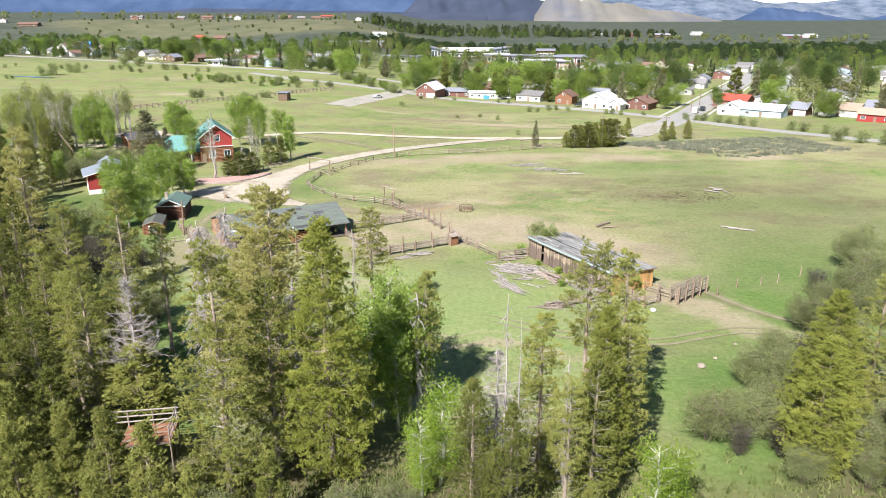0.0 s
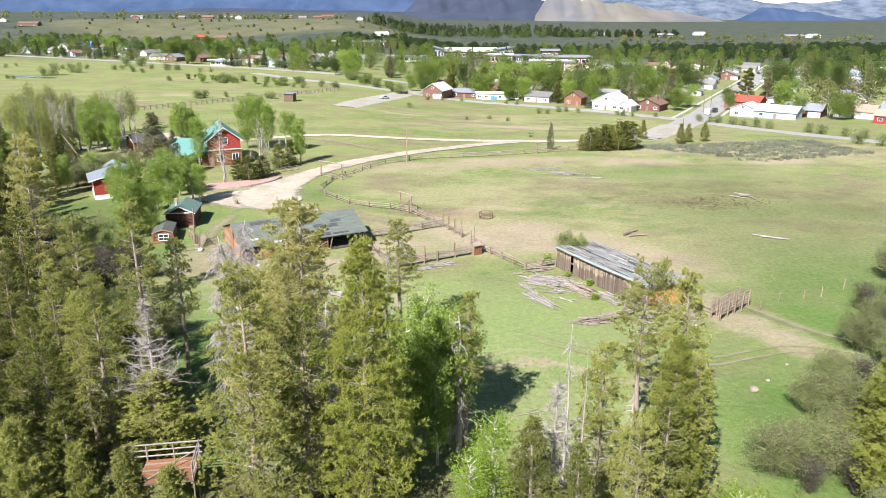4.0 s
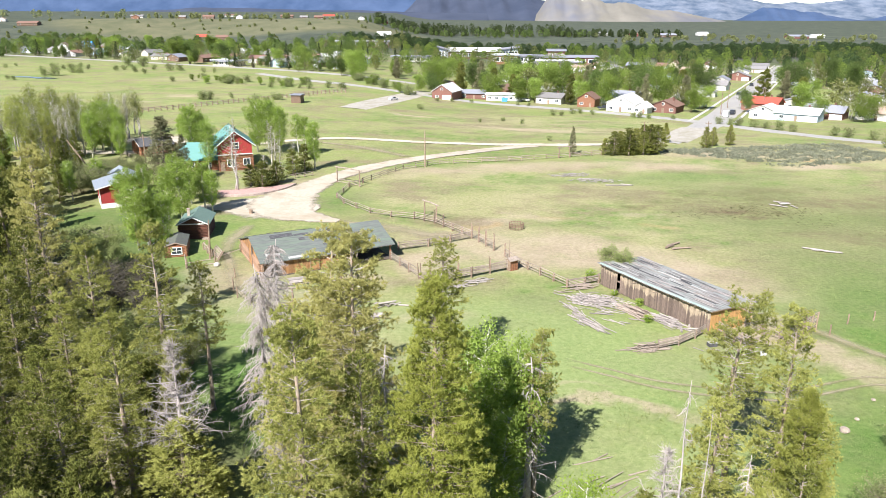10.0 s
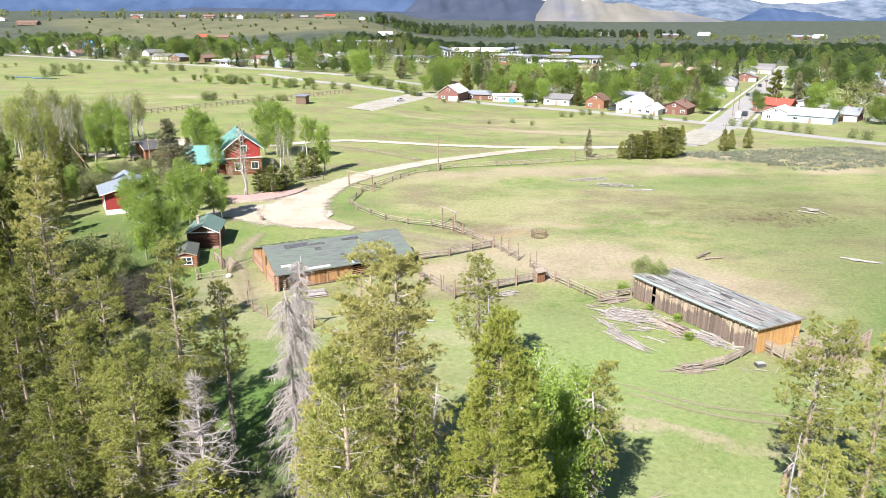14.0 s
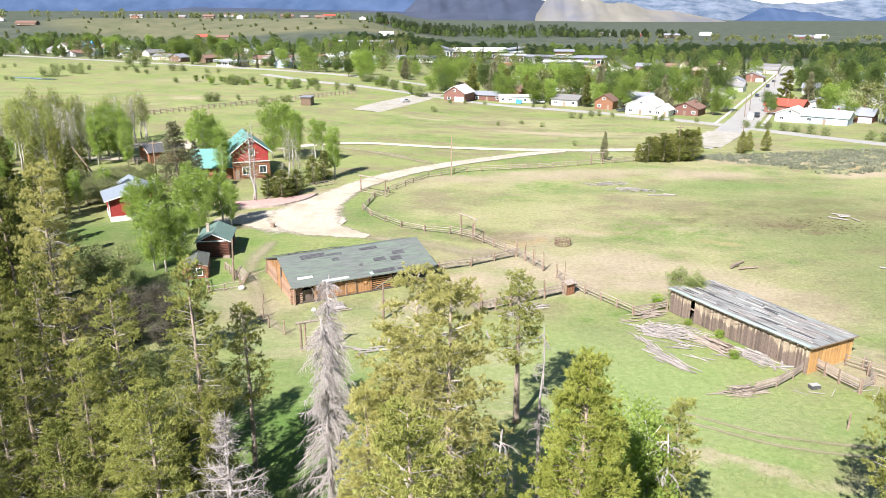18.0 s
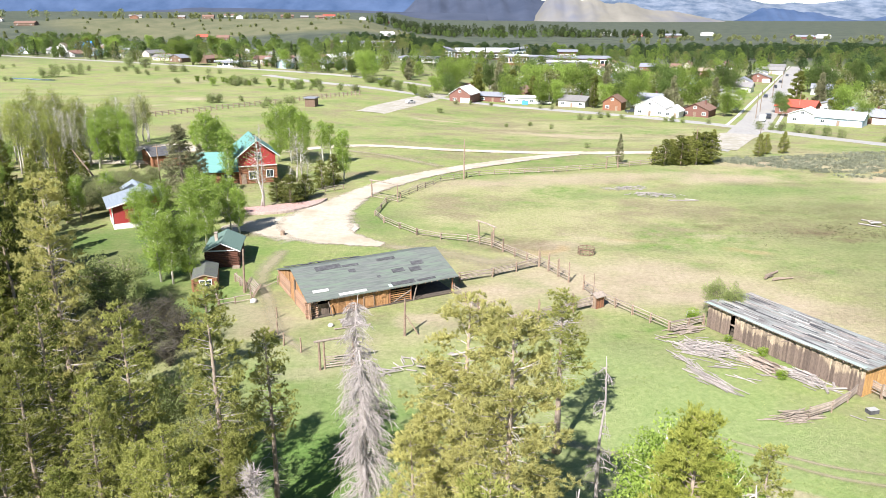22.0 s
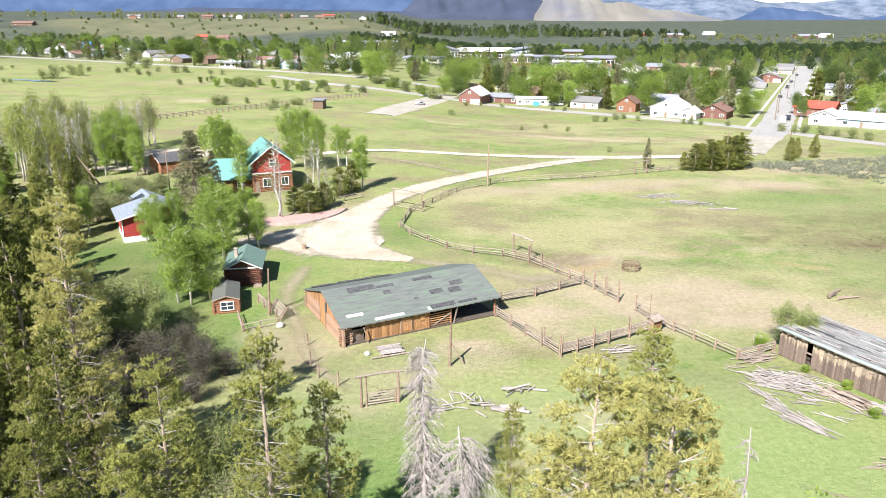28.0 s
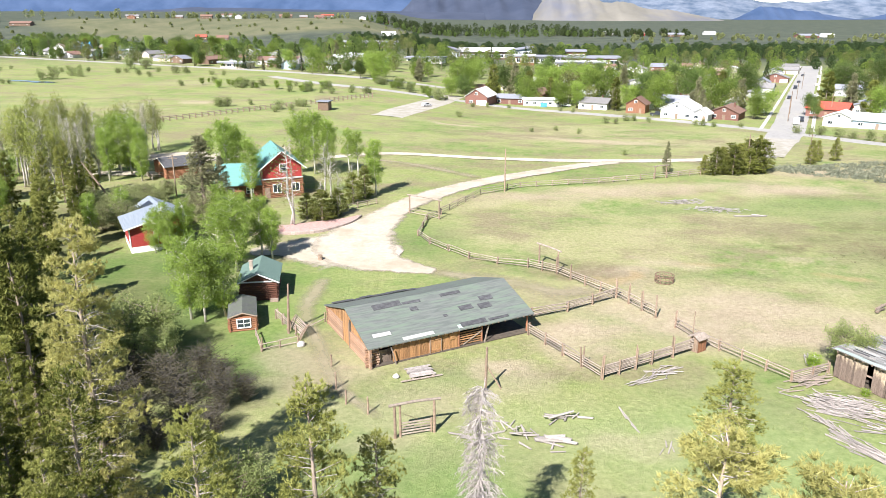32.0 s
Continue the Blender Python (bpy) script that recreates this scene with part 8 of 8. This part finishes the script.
# ---- town trees ----
TOWN = {
    "round": broadleaf(61, 11.0, 4.0, 0.3, 90, TOWN_LEAF, 0.3, TWIG, 34, 1, 0.8, "street_tree", "tree", 0.9),
    "round2": broadleaf(62, 11.0, 4.6, 0.25, 90, TOWN_LEAF, 0.3, TWIG, 34, 2, 0.8, "street_tree", "tree", 0.9),
    "light": broadleaf(63, 10.0, 3.6, 0.25, 86, TOWN_LIGHT, 0.3, TWIG, 34, 2, 0.8, "street_tree", "tree", 0.8),
    "bud": broadleaf(64, 9.0, 3.2, 0.25, 80, BUD_LEAF, 0.45, ASPEN_BARK, 7, 3, 0.8, "street_tree", "tree", 0.8),
    "spruce": pine(65, 12.0, 2.6, 0.03, 5.0, cone, 0.3, 0.8, SPRUCE, 0.02, 0.0, 0.3, "spruce tree", 5),
    "pine": pine(66, 12.0, 2.7, 0.12, 5.0, column, 0.1, 0.8, NEEDLES_DARK, 0.02, 0.0, 0.3, "pine tree", 5),
    "shrub": broadleaf(67, 3.0, 1.5, 0.02, 50, SHRUB, 0.28, TWIG, 9, 4, 0.5, "shrub", "bush", 0.8),
}
TOWN_H = {"round": 11, "round2": 11, "light": 10, "bud": 9, "spruce": 12, "pine": 12, "shrub": 3}
TOWN_WORDS = {"round": "full green street tree among the houses", "round2": "broad green street tree among the houses", "light": "light green leafy tree among the houses", "bud": "pale budding tree among the houses", "spruce": "dark spruce among the houses", "pine": "dark olive pine among the houses", "shrub": "low shrub at the meadow's edge"}
PROTOTYPES += list(TOWN.values())


def town_tree(kind, x, y, h, group="town trees"):
    plant(TOWN[kind], float(x), float(y), float(h), TOWN_H[kind], float(tr.uniform(0, 360)), TOWN_WORDS[kind], float(tr.uniform(0.9, 1.2)), group)


def clear_of_streets(x, y):
    q = np.array((x, y)) - np.array((88.8, 280.4))
    if -20 < q @ STREET < 460 and -24 + 0.03 * (q @ STREET) < q @ np.array((0.885, -0.465)) < 10.5:
        return False
    return True


KINDS = ("round", "round2", "light", "spruce", "pine", "round", "bud", "light", "light", "round")
# trees before and behind the first row
for x, y, h, kind in (((34.8, 379.6, 15, "bud"), (31.6, 388.9, 16.2, "light"), (17.7, 395.4, 13.9, "pine"), (11.9, 400.8, 17.4, "spruce"), (1.1, 398, 16, "pine"), (38.7, 395.5, 15.1, "light"), (47.5, 375.7, 16.2, "light"), (53.1, 369.1, 12.7, "pine"), (50.5, 360, 9.2, "spruce"), (80.7, 336.9, 10.2, "spruce"), (78.6, 343.3, 9.1, "spruce"), (105.7, 336.9, 10.2, "light"), (101.7, 349.7, 13.7, "spruce"), (96.9, 343.3, 10.3, "bud"), (125.1, 336.9, 8, "round"), (137.8, 310.5, 13.5, "light"), (150.9, 299.3, 12.3, "bud"), (138.5, 352.3, 16, "pine"), (144.9, 344.5, 16, "spruce"), (149, 336.9, 13.7, "pine"), (169.5, 284.7, 13.2, "spruce"), (168.6, 267.8, 14.1, "pine"), (171.5, 310.5, 14.6, "bud"), (159.3, 323.8, 13.6, "bud"))
    + ((181, 276.2, 15.3, "spruce"), (67.5, 352.3, 13.7, "light"), (63.3, 365.2, 13.8, "round"), (86, 357.4, 13.8, "spruce"), (92.7, 352.3, 12.6, "light"), (26.9, 386.2, 11.6, "pine"), (-13, 384.7, 10, "round"), (-19.7, 393.1, 8.8, "light"), (45.9, 404.8, 15.2, "light"), (28.9, 369.1, 10, "light"), (35.7, 366.5, 11, "light"), (41.6, 370.4, 9, "bud"), (50.4, 354.9, 9, "pine"), (80.3, 327.8, 7, "spruce"), (77.9, 326.5, 8, "spruce"), (97.1, 325.2, 9, "light"), (120.9, 325.2, 7, "round"), (137.1, 296.3, 8, "light"), (150.1, 287.6, 10, "light"), (154.4, 293.4, 10, "bud"), (56.2, 357.4, 10, "light"), (17.5, 379.5, 12, "light"), (169.5, 279, 9, "spruce"), (1, 385.1, 11, "pine"))
    + ((14.1, 388.2, 12, "round"),)):
    town_tree(kind, x, y, h)
count, BACK = 0, ([], [])
while count < 480:
    x = tr.uniform(-130, 430)
    y = tr.uniform(370, 880)
    edge = np.interp(x, (-130, -71, -14.1, 51.4, 87.3, 121.7, 174, 379), (510, 440, 410.7, 395.5, 360, 360, 336.9, 336.9))
    if y < edge or not clear_of_streets(x, y) or x > 0.6 * y + 90:
        continue
    if min(math.hypot(x - a, y - b) for a, b in HOUSES) < 6.5:
        continue
    kind, h = KINDS[int(tr.integers(len(KINDS)))], tr.uniform(8.5, 15.5)
    if count % 5 == 0:
        kind = "light"
    if y < 480:
        town_tree(kind, x, y, h)
    else:
        BACK[kind in ("spruce", "pine")].append((x, y, h, 0.2 if kind in ("spruce", "pine") else 0.4))
    count += 1
for k in range(150):
    x = -60 - 370 * tr.random()
    y = np.interp(x, (-420, -250, -120, -60), (705, 602, 522, 478)) + (tr.uniform(12, 150) if k % 3 else tr.uniform(-14, 2))
    if min(math.hypot(x - a, y - b) for a, b in HOUSES) < 6:
        continue
    kind = KINDS[int(tr.integers(len(KINDS)))]
    if k % 2:
        BACK[kind in ("spruce", "pine")].append((x, y, tr.uniform(9, 15), 0.2 if kind in ("spruce", "pine") else 0.4))
    else:
        town_tree(kind, x, y, tr.uniform(9, 15) if k % 3 else tr.uniform(4, 9))
# hedge rows and shrubs on the meadow
for k in range(38):
    s = tr.random()
    x, y = -150 + 95 * s + tr.normal(0, 6), 428 - 48 * s + tr.normal(0, 9)
    town_tree("shrub" if k % 3 else "light", x, y, tr.uniform(2.0, 4.2), "willow rows in the meadow")
for k in range(14):
    s = tr.random()
    town_tree("shrub" if k % 2 else "light", -58 + 34 * s + tr.normal(0, 2), 432 - 60 * s + tr.normal(0, 3), tr.uniform(3, 5.5), "willow rows in the meadow")
for x, y, h in (((-110, 329, 6), (-108, 330, 6), (-112, 331, 5), (-86, 320, 5.5), (-78, 328, 5.5), (-80, 329, 5), (-100, 335, 4), (5.5, 285.5, 1.7), (14.6, 291.6, 1.8), (21, 283.3, 1.9), (24, 234.3, 1.7), (-17.6, 320.5, 2.4), (36.7, 313.2, 2.5), (40, 311.9, 2.2), (46, 319.8, 2.7), (49.4, 321.1, 2.5), (53.7, 315.8, 2.3), (70, 305.2, 2.7), (73.1, 302.2, 2.2), (67.9, 306.6, 2.5), (81.8, 299.3, 2.1), (93.3, 281.9, 3.1), (96.3, 279, 2.8), (98.1, 276.2, 3.3))
    + ((102, 272, 3.3), (104.9, 269.2, 2.8), (107.5, 263.7, 3.7), (110.2, 259.5, 3), (118.1, 248.3, 3.4), (120.6, 244.1, 3.2), (124.6, 237.1, 3.3), (127.8, 231.6, 3.1), (-26.2, 375.5, 2.6), (-21.9, 377, 2.2), (-10.8, 357.3, 2.2), (-3.9, 360.6, 2), (5.5, 361.9, 1.8), (26.3, 352.3, 2.1), (30.8, 348.4, 2.1), (-190, 470, 5), (-200, 480, 6), (-215, 500, 5), (-230, 470, 8), (-236, 474, 9), (-180, 505, 4), (-236, 452, 11), (-240, 448, 9), (-270, 517, 5))
    + ((-256, 503, 5), (-252, 517, 6), (-240, 503, 5), (-302, 517, 5), (-303, 532, 4), (-218, 494, 6), (-225, 531, 12), (-215, 531, 11), (-197, 503, 5), (-183, 494, 8), (-177, 494, 7), (-250, 428, 4), (-86, 313, 4), (-81, 318, 4), (-245, 425, 4), (-260, 520, 5), (-150, 478, 5), (-158, 482, 5), (122.3, 212.9, 4.1), (118.2, 218.1, 4.1), (126.4, 207.7, 4.5), (133, 215.5, 4.1))):
    town_tree("shrub", x, y, h * (0.58 if x < -60 else 0.9), "shrubs of the meadow")


def far_woods(name, spots, label, leaf, size, per, category="woods"):
    """Woods too far to count: clumps of leaves on short trunks, in one mesh."""
    r = np.random.default_rng(len(spots))
    cs, trunks = [], Geo()
    for x, y, h, slim in spots:
        z0 = ground_z(x, y)
        trunks.tube((x, y, z0 - 1), (x, y, z0 + 0.5 * h), 0.3, 0.15, 4)
        t = r.random(per) ** (1.6 if slim < 0.3 else 0.9)
        rad = slim * h * ((1 - t) ** 0.8 if slim < 0.3 else np.sin(np.pi * np.clip(t * 0.85 + 0.12, 0, 1)) ** 0.6) * np.sqrt(r.random(per))
        a = r.uniform(0, 6.2832, per)
        cs.append(np.stack((x + rad * np.cos(a), y + rad * np.sin(a), z0 + h * (0.08 + 0.92 * t)), axis=1))
    cs = np.concatenate(cs)
    v, f = blades(cs, r.normal(size=cs.shape) + np.array((0, 0, 0.4)), size, size * 0.8, 1, 0.2, 5)
    root = thing(name, 0, 0, 0, 0, label, category, kind="stuff")
    part("crown", Geo().arrays(v, f), leaf, root)["kind"] = "stuff"
    part("trunk", trunks, TWIG, root)["kind"] = "stuff"


def band(n, x0, x1, y0, y1, h0, h1, slim, bend=0.0):
    out = []
    for _ in range(n):
        s = tr.random()
        x = x0 + (x1 - x0) * s
        out.append((x, tr.uniform(y0, y1) + bend * s, tr.uniform(h0, h1), slim * tr.uniform(0.8, 1.2)))
    return out


for k, leaf in enumerate((TOWN_LEAF, TOWN_LIGHT, BUD_LEAF, TOWN_LIGHT)):
    far_woods("town_wood", BACK[0][k::4], "green trees among the farther houses", leaf, 0.7, 520)
far_woods("town_wood", BACK[1], "dark conifers among the farther houses", WOOD_FAR, 0.8, 320)
far_woods("windbreak", band(130, -130, 230, 1380, 1480, 13, 21, 0.34) + band(60, 200, 420, 1340, 1420, 8, 14, 0.34), "dark windbreak of tall trees beyond the town", WOOD_FAR, 1.8, 170)
far_woods("windbreak", band(60, -150, 260, 1330, 1400, 8, 15, 0.36), "green trees before the windbreak", TOWN_LEAF, 1.7, 150)
far_woods("cottonwood_belt", band(130, -120, 70, 850, 930, 9, 15, 0.4, -30) + band(40, 70, 190, 830, 900, 8, 13, 0.4) + band(240, 195, 640, 790, 870, 11, 16, 0.42, 30), "belt of green cottonwoods beyond the town", BELT_LEAF, 0.95, 480)
far_woods("cottonwood_belt", band(62, -420, -90, 640, 860, 7, 14, 0.4) + band(40, -700, -420, 760, 980, 6, 12, 0.45), "green cottonwoods at the foot of the hills", TOWN_LEAF, 1.5, 230)
far_woods("cottonwood_belt", band(60, 220, 640, 700, 920, 8, 14, 0.42) + band(36, 280, 520, 520, 720, 8, 14, 0.42), "green trees at the eastern end of town", BELT_LEAF, 1.4, 220)
far_woods("far_copse", band(90, 260, 760, 1100, 1350, 4, 8, 0.5) + band(40, -620, -180, 1330, 1480, 6, 11, 0.4) + band(80, -650, -60, 1000, 1280, 1.5, 4, 0.5) + band(24, -1100, -640, 1500, 1900, 12, 18, 0.45), "scattered trees on the far plain and bench", WILLOW, 2.6, 80)


def sagebrush():
    """Grey-green sage on the slope beside the street."""
    cs = []
    while len(cs) < 1500:
        s, t = tr.random(), tr.random()
        x = 51 + 56 * s + 4 * t + tr.normal(0, 1.0)
        y = 211 + 16 * s - (3 + 26 * min(1.0, 3 * s)) * t + tr.normal(0, 1.0)
        if noise.noise(Vector((0.25 * x, 0.4 * y, 2.0))) < -0.12:
            continue
        k = tr.uniform(0.22, 0.5)
        cs.append(np.array((x, y, 0.2)) + tr.normal(0, 1, (16, 3)) * np.array((k, k, 0.15)))
    cs = np.abs(np.concatenate(cs))
    cs[:, 2] += [ground_z(a, b) for a, b in cs[:, :2]]
    v, f = blades(cs, tr.normal(size=cs.shape) * 0.6 + np.array((0, 0, 1.0)), 0.36, 0.26, 1, 0.3, 9)
    root = thing("sagebrush", 0, 0, 0, 0, "grey-green sagebrush covering the slope by the road", "sagebrush", kind="stuff")
    part("foliage", Geo().arrays(v, f), SAGE, root)["kind"] = "stuff"


def tufts(name, n, box, label, size, leaf, clump=9, z=0.0):
    """Grass or weeds in tufts over a stretch of ground."""
    x0, x1, y0, y1 = box
    c = np.stack((x0 + (x1 - x0) * (tr.random(n) + tr.random(n)) / 2, y0 + (y1 - y0) * (tr.random(n) + tr.random(n)) / 2, np.full(n, z)), axis=1)
    c = np.repeat(c, clump, axis=0) + tr.normal(0, 0.16, (n * clump, 3)) * np.array((1, 1, 0))
    v, f = blades(c, np.tile((0, 0, 1.0), (len(c), 1)), size, size * 0.22, 1, 0.35, 3)
    root = thing(name, 0, 0, 0, 0, label, "grass", kind="stuff")
    part("blades", Geo().arrays(v, f), leaf, root)["kind"] = "stuff"


sagebrush()
tufts("tall_grass", 6500, (-56, 52, 22, 54), "tall straw-coloured grass at the foot of the grove", 0.75, GRASS_BLADE)
tufts("meadow_grass", 5000, (-50, 65, 40, 112), "short tufted meadow grass", 0.2, GRASS_BLADE, 6)
tufts("dark_weeds", 420, (30, 66, 138, 152), "dark dry weeds in the trampled pasture", 0.2, WEED, 12)
tufts("dark_weeds", 260, (48, 92, 128, 146), "dark dry weeds in the trampled pasture", 0.2, WEED, 12)
tufts("pasture_weeds", 2600, (-40, 90, 96, 200), "sparse short pasture weeds", 0.2, GRASS_BLADE, 6)


# the patterns that the trees were copied from
for proto in PROTOTYPES:
    for ob in (*proto.children_recursive, proto):
        bpy.data.objects.remove(ob)
